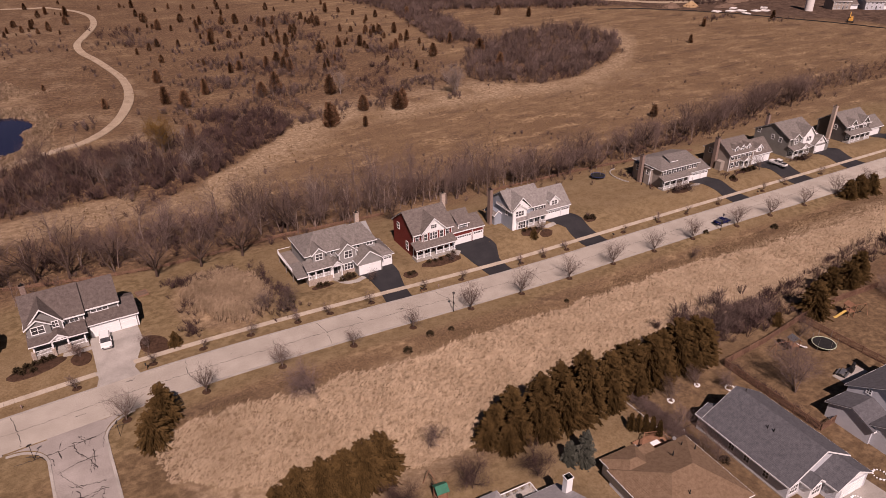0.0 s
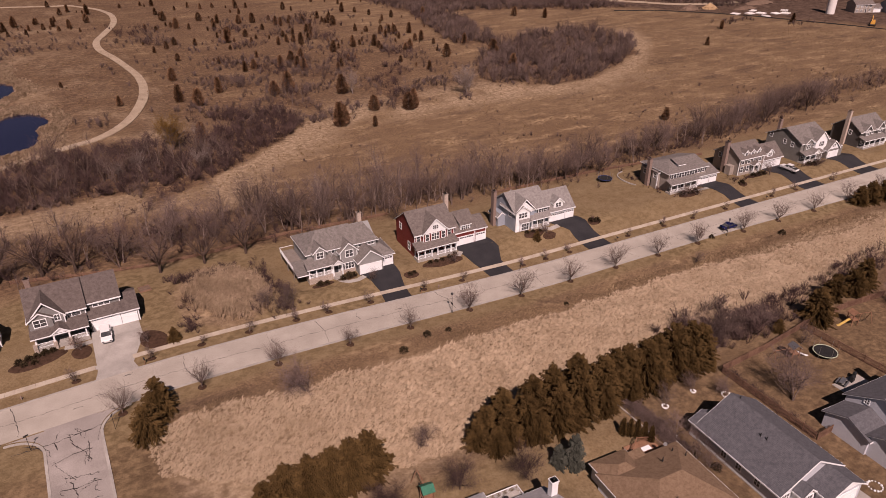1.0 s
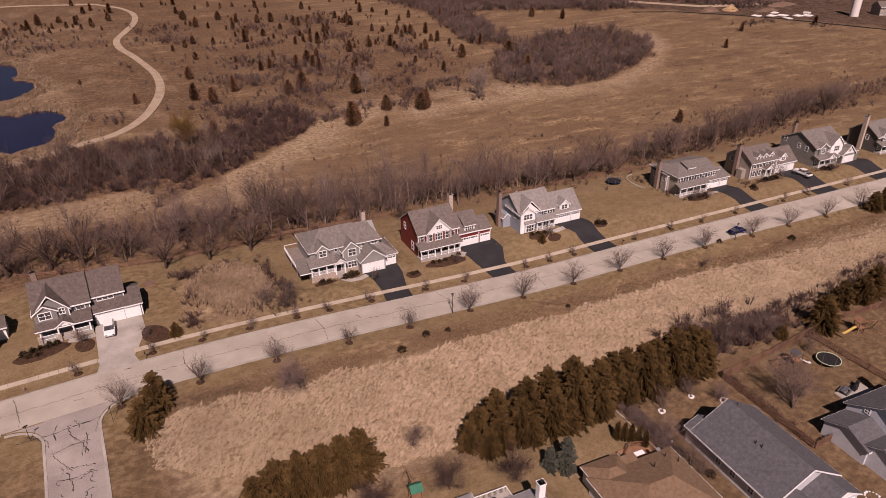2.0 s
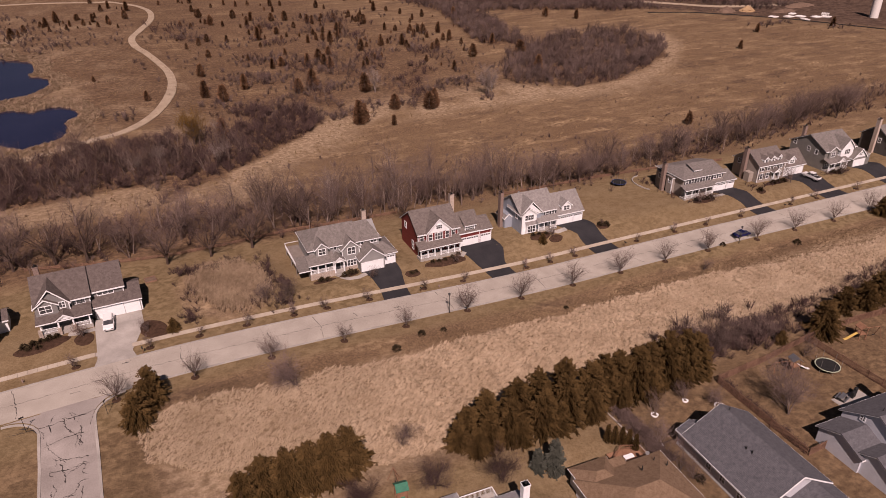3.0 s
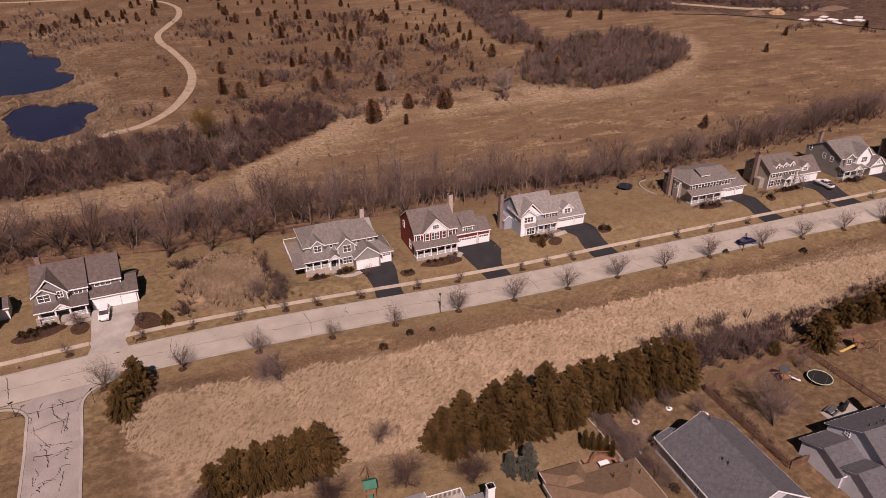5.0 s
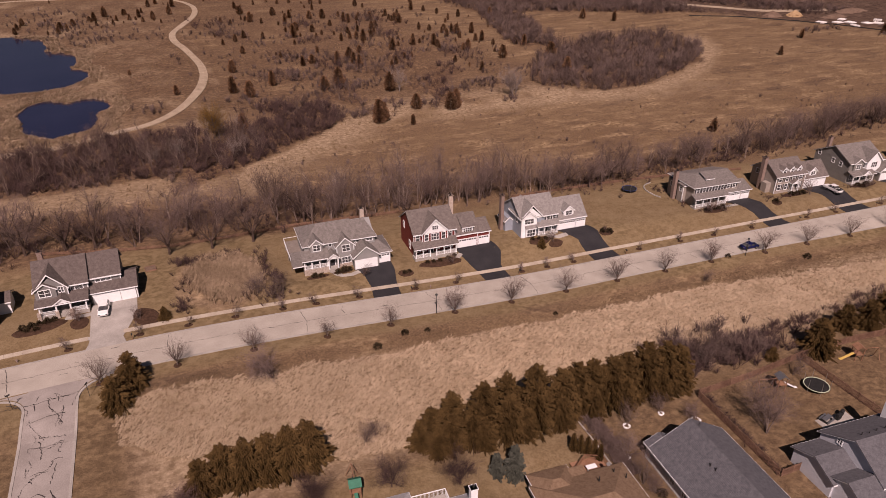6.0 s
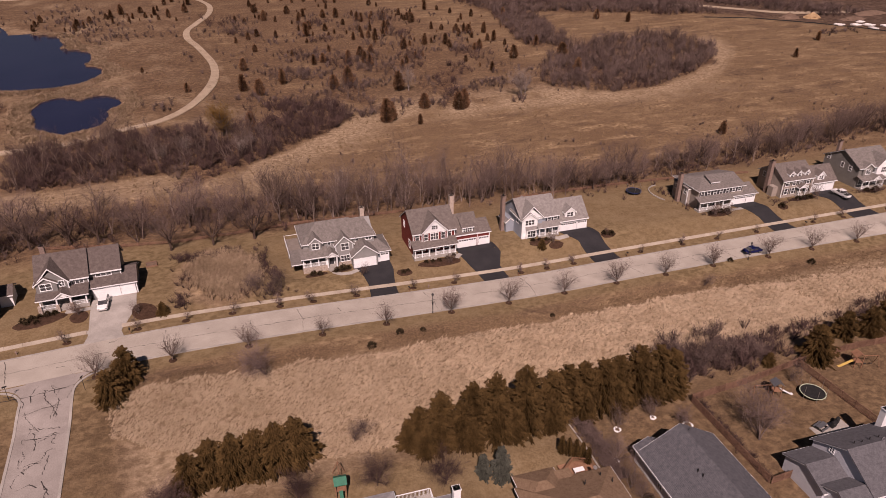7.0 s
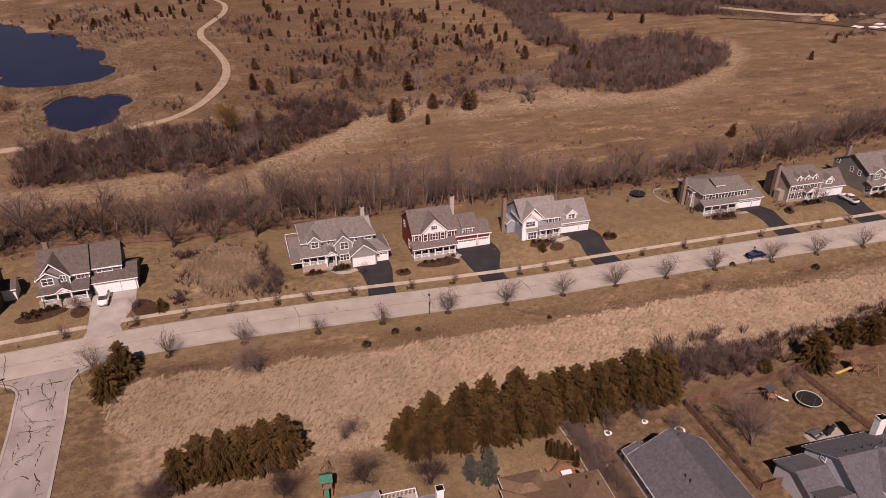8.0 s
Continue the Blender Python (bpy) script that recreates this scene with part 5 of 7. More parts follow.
def spruce(seed, tall, wide, mat, dense=1.0):
    """A spruce: drooping boughs in whorls, each with hanging side sprays."""
    rng = random.Random(seed)
    v, f = [], []

    def frond(a, b, w, sag):
        n = len(v)
        d = (b - a)
        s = d.cross(Vector((0, 0, 1)))
        s = s.normalized() if s.length > 1e-4 else Vector((1, 0, 0))
        m = a.lerp(b, 0.5)
        v.extend([a, m + s * w - Vector((0, 0, sag)), b, m - s * w - Vector((0, 0, sag)), m + Vector((0, 0, w * 0.35))])
        f.extend([(n, n + 1, n + 4), (n + 1, n + 2, n + 4), (n + 2, n + 3, n + 4), (n + 3, n, n + 4)])
    levels = int(tall * 2.7 * dense)
    for i in range(levels):
        h_ = 0.03 + 0.97 * i / levels
        reach = wide * ((1 - h_) ** 0.62 * 0.95 + 0.05) * (1 if h_ > 0.08 else 0.85)
        n_b = max(6, int(13 * (1 - h_) + 6))
        for k in range(n_b):
            a = rng.uniform(0, math.tau)
            ln = reach * (rng.uniform(0.6, 1.0) + 0.25 * (k % 3 == 0))
            st = Vector((0, 0, tall * h_ + rng.gauss(0, 0.12)))
            tip = st + Vector((math.cos(a) * ln, math.sin(a) * ln, ln * (0.12 + 0.55 * (h_ - 0.45)) - 0.12 * ln))
            for j in range(5):
                t0, t1 = j / 5, (j + 1.4) / 5
                p, q = st.lerp(tip, t0), st.lerp(tip, min(1.05, t1))
                if j < 1 and rng.random() < 0.5:
                    continue
                for sg in (-1, 1):
                    sd = Vector((-math.sin(a) * sg, math.cos(a) * sg, 0))
                    e = p + (q - p) * 1.1 + sd * (0.16 + 0.32 * (1 - t0) * min(1, ln)) * rng.uniform(0.7, 1.3) - Vector((0, 0, rng.uniform(0.05, 0.3)))
                    frond(p, e - Vector((0, 0, 0.12)), 0.085 + 0.07 * rng.random(), 0.2)
                frond(p, q + Vector((0, 0, rng.uniform(-0.12, 0.08))), 0.12, 0.08)
    crown = raw("crown", v, f, mat)
    st = Stems()
    st.add(Vector((0, 0, -0.2)), Vector((0, 0, tall * 0.98)), tall * 0.018, 0.02, 6)
    return raw("trunk", st.v, st.f, BARK), crown


rng = random.Random(4)
# street trees on the verges
STREET = [bare_tree(20 + k, 5.4, 0.05, (2, 2, 1), 3, 9, 0.27, 0.75, BARK, TWIG, 0.52, 0.8) for k in range(4)]
SMALL = [bare_tree(30 + k, 3.2, 0.045, (3, 3, 2), 3, 1, 0.03, 1.0, BARK, TWIG, 0.52) for k in range(3)]
for i, (x, off, s) in enumerate(((-79, -6.4, 1.05), (-66.8, -6.2, 1.0), (-53.8, -6.1, 0.85), (-40.3, -6.2, 0.75), (-27.6, -6.0, 0.85), (-13.5, -5.3, 1.1), (-0.4, -5.2, 1.2), (13.0, -5.0, 1.15), (26.0, -5.0, 1.15), (38.6, -5.3, 1.05), (51.5, -5.2, 1.0), (66.9, -5.6, 1.15), (80, -5.4, 1.1), (94, -5.4, 1.1), (108, -5.4, 1.1), (122, -5.4, 1.1), (138, -5.4, 1.1))):
    plant(STREET[i % 4], x, road_y(x) + off, s * 1.12, rng.uniform(0, 6), "street_tree", "leafless young street tree on the grass verge", "tree", "verge trees")
    bed(x, road_y(x) + off, 0.75, 0.75, 0, "ring of dark mulch round a street tree")
for i, (x, s) in enumerate(((-84, 1.1), (-72.1, 1.0), (-63.6, 0.85), (-55, 1.15), (-45.8, 1.0), (-39.1, 1.1), (-30, 1.3), (-17.5, 1.0), (-8, 1.1), (8.5, 0.9), (15, 0.9), (22, 0.9), (40, 0.9), (52, 0.9), (62, 1.0), (74, 1.0), (92, 1.0), (102, 1.0), (118, 1.0))):
    plant(SMALL[i % 3], x, road_y(x) + 5.9, s * 1.3, rng.uniform(0, 6), "sapling", "small leafless sapling between kerb and sidewalk", "tree", "verge saplings")
    bed(x, road_y(x) + 5.9, 0.8, 0.6, 0, "ring of dark mulch round a sapling")

# hedgerow trees behind the houses
HEDGE = [bare_tree(50 + k, 12.5, 0.17, (2, 3, 2), 3, 1 + (k % 3 == 0), 0.07, 1.0, (TRUNK, PALE_BARK)[k % 2], (TWIG, TWIG, TWIG_RED)[k % 3], 0.62) for k in range(8)]
OAK = [bare_tree(60 + k, 12.5, 0.165, (2, 2, 2), 3, 7, 0.3, 0.55, DARK_BARK, TWIG, 0.55, 2.0) for k in range(4)]
i, x = 0, -128.0
while x < 240:
    for _ in range(2 if x < -40 or x > 40 else 4):
        y = hedge_y(x) + rng.gauss(1.5, 6.0 - 2.6 * sm(20, 60, x))
        plant(HEDGE[i % 8], x + rng.uniform(-2, 2), y, rng.uniform(0.75, 1.2) * (1 - 0.3 * sm(30, 60, x) - 0.2 * sm(-30, -60, x)), rng.uniform(0, 6), "hedgerow_tree", "tall leafless hedgerow tree with forking grey limbs", "tree", "hedgerow trees")
        i += 1
    x += rng.uniform(3.6, 5.6)
for x, y, s in ((-64, 41.2, 1.0), (-54.9, 41, 0.95), (-45.6, 41.8, 1.1), (-78.9, 51.5, 1.15), (-85, 53, 1.1), (-93.1, 54, 1.15), (-101, 52, 1.1), (-70, 52, 0.95), (-59, 53, 1.0), (-50, 54, 0.9), (-31.5, 50, 1.1), (-109, 62, 1.05), (-97, 64, 1.0), (-37, 57, 1.1), (-6, 43.5, 0.7), (38, 44, 0.75),
                (49.5, 42, 0.85), (58.8, 45, 0.85), (61, 39.5, 0.7), (46.5, 47, 0.9), (92, 46.4, 0.9), (82.5, 42.5, 0.8), (119, 50.6, 1.0), (128.6, 49, 0.95), (138, 47.3, 1.0), (152, 46.8, 1.05), (171, 42.8, 1.0), (162, 50, 1.0), (181, 46, 1.0)):
    plant(OAK[i % 4], x, y, s, rng.uniform(0, 6), "field_tree", "spreading leafless tree with dark forking limbs", "tree", "spreading trees")
    i += 1
for k in range(38):
    x = -38 + 2.1 * k + rng.uniform(-0.8, 0.8)
    plant(HEDGE[k % 8], x, 50 - 4 * sm(10, 40, x) + rng.gauss(0, 1.3), rng.uniform(0.6, 1.0), rng.uniform(0, 6), "hedgerow_tree", "tall leafless hedgerow tree with forking grey limbs", "tree", "hedgerow trees")
for k in range(34):
    x = 42 + 4.4 * k + rng.uniform(-1.6, 1.6)
    plant(OAK[k % 4] if k % 3 == 0 else HEDGE[k % 8], x, hedge_y(x) + rng.uniform(-6, 7), rng.uniform(0.62, 0.95), rng.uniform(0, 6), "field_tree", "spreading leafless tree with dark forking limbs", "tree", "spreading trees")
# trees of the wet bank and the far wood
WOOD = [bare_tree(140 + k, 10.5, 0.21, (2, 2, 2), 3, 1 + (k % 2), 0.14, 0.9, PALE_BARK, (TWIG, TWIG_RED)[k % 2], 0.62) for k in range(4)]
placed = 0
while placed < 285:
    x, y = rng.uniform(-130, 330), rng.uniform(85, 400)
    b_ = brush_share(x, y)
    if b_ < 0.7 or abs(y - hedge_y(x)) < 14 or pond_depth(x, y) < 3:
        continue
    plant(WOOD[placed % 4], x, y, rng.uniform(0.55, 1.0), rng.uniform(0, 6), "wood_tree", "leafless tree in the brown thicket", "tree", "thicket trees")
    placed += 1
for k in range(64):
    x, y = rng.uniform(-103, -32), rng.uniform(91, 121)
    if brush_share(x, y) > 0.5:
        plant(WOOD[k % 4], x, y, rng.uniform(0.65, 1.1), rng.uniform(0, 6), "wood_tree", "leafless tree in the brown thicket", "tree", "thicket trees")
PALE_TREE = [bare_tree(90 + k, 10, 0.13, (2, 3, 2), 3, 4, 0.14, 0.7, TWIG_PALE, TWIG_PALE, 0.55, 0.6) for k in range(2)]
for x, y, s in ((36, 155, 1.2), (75, 130, 1.5), (79, 134, 1.2), (-33, 128, 0.6), (-55, 104, 0.8), (-62, 98, 0.75), (-40, 99, 0.7), (-36, 106, 0.7), (-18, 66, 0.7)):
    plant(PALE_TREE[int(abs(x)) % 2], x, y, s, rng.uniform(0, 6), "pale_tree", "pale grey leafless tree standing over dry grass", "tree", "pale trees")
GOLD = bare_tree(97, 9, 0.3, (4, 4, 4), 3, 3, 0.16, 0.5, BARK, WILLOW, 0.6)
plant(GOLD, -43, 117, 1.45, 0.4, "willow", "golden-twigged leafless willow above the thicket", "tree", "")
# multi-stemmed yard trees
YARD = [bare_tree(110 + k, 5.6, 0.06, (2, 3, 2), 3, 5, 0.16, 0.6, BARK, TWIG, 0.6) for k in range(3)]
DENSE = bare_tree(118, 4.8, 0.05, (3, 3, 2), 3, 7, 0.24, 0.5, DARK_BARK, TWIG_RED, 0.58, 0.5)
for x, y, s, lab in ((17.4, -52.0, 1.95, "wide many-stemmed leafless yard tree"), (-52.3, -8.8, 1.45, "many-stemmed leafless tree at the reed edge"), (-47, 15.8, 1.05, "clump of slim leafless birch stems"), (-44.6, 16.2, 1.0, "clump of slim leafless birch stems"), (-49, 18.0, 1.0, "clump of slim leafless birch stems"), (-6.8, -47.2, 1.0, "many-stemmed leafless yard tree"), (-8.2, -52.6, 0.85, "low leafless shrub beside the pale blue house"), (-7.6, -54.6, 0.7, "low leafless shrub beside the pale blue house"),
                     (-2.6, -41.7, 0.8, "small leafless yard tree in a stone ring"), (9.0, -45.0, 0.72, "small leafless yard tree in a stone ring"), (4.8, -41.4, 0.7, "small leafless yard tree"), (44.2, -9.9, 0.7, "small leafless tree at the reed edge"), (33.6, -43.0, 0.9, "many-stemmed leafless tree by the fence"), (62, -46, 1.2, "wide leafless tree beside the play set"),
                     (-53.5, -38.6, 1.15, "dense leafless yard tree"), (-42.4, -39.6, 1.2, "dense leafless yard tree"), (-33.2, -42.8, 1.2, "dense leafless yard tree"), (-70, -34, 1.1, "dense leafless yard tree"), (-76, -38, 1.0, "dense leafless yard tree"), (-63, -42, 1.0, "dense leafless yard tree"), (-82.0, 19.6, 0.62, "small leafless tree by the porch"), (-71.6, 16.6, 0.55, "small leafless tree in a mulch bed"),
                     (24.2, -31.0, 1.25, "leafless tree of the thicket beside the reeds"), (28.0, -33.2, 1.3, "leafless tree of the thicket beside the reeds"), (19.0, -29.0, 1.2, "leafless tree of the thicket beside the reeds"), (32.5, -34.8, 1.1, "leafless tree of the thicket beside the reeds"), (22, -34, 1.2, "leafless tree of the thicket beside the reeds"), (-1, -30.2, 1.1, "leafless tree behind the spruces"), (-43, -29.4, 0.7, "low leafless tree in the reeds"), (-40.6, -28.2, 0.6, "low leafless tree in the reeds"), (68.4, 13.2, 0.75, "small leafless tree before the porch"), (71.5, 12.6, 0.75, "small leafless tree before the porch"), (102, 10.6, 0.9, "leafless tree before the garage"), (120.6, 7.6, 0.9, "leafless tree before the porch"), (-27.0, 17.6, 0.6, "small leafless tree by the garage"), (20.6, 15.8, 0.6, "small leafless tree in the front garden"), (-5.8, 16.6, 0.6, "small leafless tree in the front garden")):
    plant(DENSE if lab.startswith("dense") else YARD[int(abs(x * 7)) % 3], x, y, s, rng.uniform(0, 6), "yard_tree", lab, "tree", "yard trees")

# evergreens
SPRUCE = [spruce(7 + k, 9.2, 3.9, NEEDLE, 1.25) for k in range(4)]
for i, (x, y, s) in enumerate(((-35.4, -33.6, 0.6), (-33.2, -32.6, 0.72), (-31.2, -35.6, 0.74), (-29.2, -31.8, 0.86), (-27.2, -35.6, 0.86), (-24.4, -33.0, 1.0), (-21.8, -36.4, 0.92), (-20.2, -33.0, 1.05), (-16.6, -35.8, 1.02), (-14.6, -32.6, 1.08), (-11.2, -35.0, 1.05), (-8.0, -34.4, 1.05), (-4.6, -34.2, 1.02), (-1.4, -35.4, 1.08), (2.2, -34.6, 1.0), (6.0, -35.0, 1.12), (9.6, -36.0, 1.1), (12.4, -36.2, 0.95), (-33.6, -36.4, 0.55), (-26.4, -37.4, 0.6), (-19.2, -37.6, 0.64), (-12.6, -37.4, 0.66), (-6.2, -37.0, 0.64), (0.4, -37.2, 0.66), (7.4, -37.4, 0.66))):
    plant(SPRUCE[i % 4], x, y, s, rng.uniform(0, 6), "spruce", "dark dense spruce in a planted screen", "tree", "spruce screen")
WIDE = [spruce(27 + k, 6.6, 3.3, NEEDLE, 1.3) for k in range(3)]
for i, (x, y, s, lab) in enumerate(((-76.6, -7.0, 0.92, "dark spruce beside the street corner"), (-75.6, -5.2, 0.7, "dark spruce beside the street corner"), (-66.5, -30.5, 0.95, "broad dark evergreen among yard trees"), (-63.6, -29.4, 1.05, "broad dark evergreen among yard trees"), (-60.6, -30.6, 1.15, "broad dark evergreen among yard trees"), (-57.6, -30.4, 1.15, "broad dark evergreen among yard trees"), (-54.6, -30.8, 1.25, "broad dark evergreen among yard trees"), (-51.6, -30.4, 1.2, "broad dark evergreen among yard trees"),
                     (43.4, -40.0, 1.15, "broad dark spruce behind the fence"), (54.5, -37.0, 0.9, "broad dark spruce behind the fence"), (59.5, -38.4, 0.95, "broad dark spruce behind the fence"), (65, -37.4, 1.0, "broad dark spruce behind the fence"), (109, -12.6, 0.85, "dark spruce beside the reeds"), (113, -13.2, 0.95, "dark spruce beside the reeds"), (117.5, -14.4, 0.9, "dark spruce beside the reeds"), (33.6, -38.2, 0.45, "small dark spruce at the yard's edge"), (-67.4, 15.4, 0.42, "small dark spruce on the lawn"), (17.0, 15.4, 0.36, "small dark spruce on the lawn"))):
    plant(WIDE[i % 3], x, y, s, rng.uniform(0, 6), "spruce", lab, "tree", "broad evergreens")
plant(SPRUCE[1], -73.9, -3.0, 0.76, 1.0, "spruce", "tall dark spruce beside the street corner", "tree", "broad evergreens")
BLUE_SPRUCE = spruce(41, 6.0, 1.9, BLUE_NEEDLE)
for x, y, s in ((-24.8, -43.6, 1.0), (-27.4, -43.0, 0.72)):
    plant(BLUE_SPRUCE, x, y, s, x, "blue_spruce", "blue-grey spruce behind the tan-roofed house", "tree", "blue spruces")
cone = lambda t: (1 - t) ** 0.7 * (0.55 + 0.45 * min(1, t * 6))
ARB = leafy(61, 3.4, 0.6, 620, 0.24, cone, NEEDLE)
for x, y in ((-14.0, -43.0), (-13.2, -43.7), (-12.4, -44.4), (-11.8, -45.3), (-11.6, -46.5)):
    plant([ARB], x, y, 1.0, x, "arborvitae", "slim dark arborvitae beside the deck", "shrub", "arborvitae row")
oval = lambda t: (1 - t) ** 0.55 * (0.4 + 0.6 * min(1, t * 4))
CEDARS = []
for k in range(5):
    st = Stems()
    st.add(Vector((0, 0, -0.2)), Vector((0, 0, 3.4)), 0.11, 0.03, 5)
    CEDARS.append((raw("trunk", st.v, st.f, BARK), leafy(70 + k, 4.4, (1.35, 1.7, 1.15, 1.9, 1.5)[k], 420, 0.48, (cone, oval, oval, oval, oval)[k], CEDAR)))
known = ((14.6, 120.9, 1.9), (16.6, 122.5, 1.6), (25.2, 114.5, 0.85), (45.4, 125.7, 1.5), (119.5, 65.5, 1.0), (233.5, 138, 0.95), (195.8, 253.8, 1.3), (208, 239, 1.3), (33.6, 131.4, 1.3), (32.4, 157, 1.7), (-28, 171.5, 1.45), (-22.6, 165, 1.45), (-10.8, 179.5, 1.4), (8, 168, 1.3), (15, 171, 1.75), (48.3, 127, 1.6), (-22.7, 204, 1.2), (-33, 122, 1.5),
         (125.5, 180.5, 1.6), (116.5, 153, 1.5), (330, 152, 1.2), (-49, 169.4, 0.8), (275, 161, 1.1))
spots = list(known)
groups = ((-88, 338, 22, 16, 26), (-10, 298, 22, 22, 16), (20, 268, 24, 18, 18), (45, 290, 18, 20, 16), (70, 252, 16, 14, 14), (100, 240, 16, 16, 20), (90, 302, 26, 14, 22), (0, 350, 30, 25, 18), (60, 190, 30, 18, 12), (20, 225, 30, 18, 16), (-55, 340, 16, 14, 10), (115, 215, 10, 14, 8), (10, 400, 60, 20, 22), (100, 350, 40, 20, 14))
for cx, cy, sx, sy, n in groups:
    for _ in range(n):
        x, y = rng.gauss(cx, sx), rng.gauss(cy, sy)
        if min(math.hypot(x - px, y - py) for px, py in path_line) < 14 or pond_depth(x, y) < 6:
            continue
        spots.append((x, y, min(1.6, max(0.3, rng.gauss(0.72, 0.32)))))
for i, (x, y, s) in enumerate(spots):
    plant(CEDARS[i % 5], x, y, s, rng.uniform(0, 6), "cedar", "dark red-brown cedar standing in the rough field", "tree", "field cedars")

# garden shrubs
SHRUB = [leafy(80 + k, 0.9, 0.75, 170, 0.2, lambda t: math.sqrt(max(0.02, 1 - t * t)), YEW, "foliage") for k in range(3)]
for i, (x, y, s) in enumerate(((-91.4, 20.8, 1.0), (-90.0, 21.2, 1.0), (-88.7, 21.4, 0.9), (-87.4, 21.6, 1.0), (-86.2, 21.8, 0.9), (-90.8, 20.0, 0.8), (-89.2, 19.8, 0.8), (-31.4, 20.8, 1.1), (-30.0, 21.2, 1.2), (-28.9, 21.0, 0.9), (-36.6, 21.2, 1.1), (-35.2, 21.0, 0.9), (-11.5, 18.2, 0.75), (-10.0, 18.0, 0.75), (-8.4, 17.9, 0.75), (-6.4, 18.2, 0.75), (-4.6, 18.6, 0.75), (16.0, 18.0, 0.75), (17.6, 17.6, 0.75), (19.2, 17.2, 0.75),
                               (36.6, 15.2, 1.2), (35.0, 15.8, 1.0), (68.6, 14.6, 1.2), (70.6, 14.2, 1.2), (72.4, 13.8, 1.2), (97.4, 13.0, 1.2), (99.4, 12.6, 1.2), (101, 12.4, 1.1), (120, 9.6, 1.2), (123, 9.2, 1.2), (-6.9, -55.2, 1.1), (-21.6, -4.8, 0.8), (-26.2, -4.4, 1.0), (-32.6, -6.8, 1.15), (6.0, -7.8, 0.7), (88.6, 10.6, 1.2), (56.6, -4.6, 0.9), (74.7, -12.0, 1.2), (-17.8, 16.4, 0.8), (-16.6, 16.6, 0.7))):
    plant([SHRUB[i % 3]], x, y, s, rng.uniform(0, 6), "shrub", "low rounded dark evergreen shrub", "shrub", "garden shrubs")


# ---- ground cover in great numbers ----
def many_stems(name, label, spots_, kit, mat, category):
    """Joins turned copies of small kits of stems into one object."""
    kits = [(np.array([tuple(p) for p in k.v]), np.array(k.f)) for k in kit]
    vs, fs, n = [], [], 0
    for j, (x, y, s) in enumerate(spots_):
        v, f = kits[j % len(kits)]
        a = (j * 2.399) % math.tau
        c, q = math.cos(a) * s, math.sin(a) * s
        w = np.stack([v[:, 0] * c - v[:, 1] * q + x, v[:, 0] * q + v[:, 1] * c + y, v[:, 2] * s + land(x, y)], 1)
        vs.append(w)
        fs.append(f + n)
        n += len(v)
    me = bpy.data.meshes.new(name)
    me.from_pydata(np.concatenate(vs).tolist(), [], np.concatenate(fs).tolist())
    me.materials.append(mat)
    return tagged(new(name, me), label, category, kind="stuff")


def bush_kit(seed, tall, stems, twigs, thick=1.0):
    r_ = random.Random(seed)
    st = Stems()
    for _ in range(stems):
        a, t = r_.uniform(0, math.tau), r_.uniform(0.1, 0.75)
        p = Vector((math.cos(a) * 0.15, math.sin(a) * 0.15, -0.1))
        q = p + Vector((math.cos(a) * t, math.sin(a) * t, 1)).normalized() * tall * r_.uniform(0.6, 1.05)
        ribbon(st, p, q, 0.04 * thick, 0.015 * thick)
        for _ in range(twigs):
            m = p.lerp(q, r_.uniform(0.25, 0.95))
            ribbon(st, m, m + Vector((r_.gauss(0, 0.5), r_.gauss(0, 0.5), r_.uniform(0.2, 0.9))) * tall * 0.3, 0.026 * thick, 0.01 * thick)
    return st


BUSHES = [bush_kit(200 + k, 2.8, 10, 6, 1.25) for k in range(6)]
spots_a, spots_b = [], []
for _ in range(2000):
    x = rng.uniform(-135, 4)
    y = rng.uniform(90, 150)
    if rng.random() < brush_share(x, y) and pond_depth(x, y) > 2:
        spots_b.append((x, y, rng.uniform(0.8, 1.4)))
for _ in range(420):
    x = rng.uniform(-130, -28)
    y = 58 + rng.gauss(0, 5)
    if y > 47 and noise.noise((x * 0.08, y * 0.08, 61)) > rng.uniform(-0.6, 0.3):
        spots_b.append((x, y, rng.uniform(0.45, 1.05)))
for _ in range(260):
    x = rng.uniform(38, 200)
    spots_b.append((x, hedge_y(x) + rng.gauss(-1, 4.5), rng.uniform(0.35, 0.85)))
for _ in range(210):
    x = rng.uniform(-28, 200)
    spots_a.append((x, hedge_y(x) + rng.gauss(-1, 3.0), rng.uniform(0.35, 0.8)))
while len(spots_a) + len(spots_b) < 6200:
    x, y = rng.uniform(-140, 420), rng.uniform(38, 370)
    if rng.random() > brush_share(x, y) or pond_depth(x, y) < 2:
        continue
    if y > 130 and rng.random() < 0.35:
        continue
    (spots_a if noise.noise((x * 0.04, y * 0.04, 20)) > 0 else spots_b).append((x, y, rng.uniform(0.6, 1.25) * (0.72 if y < 75 else 1.0)))
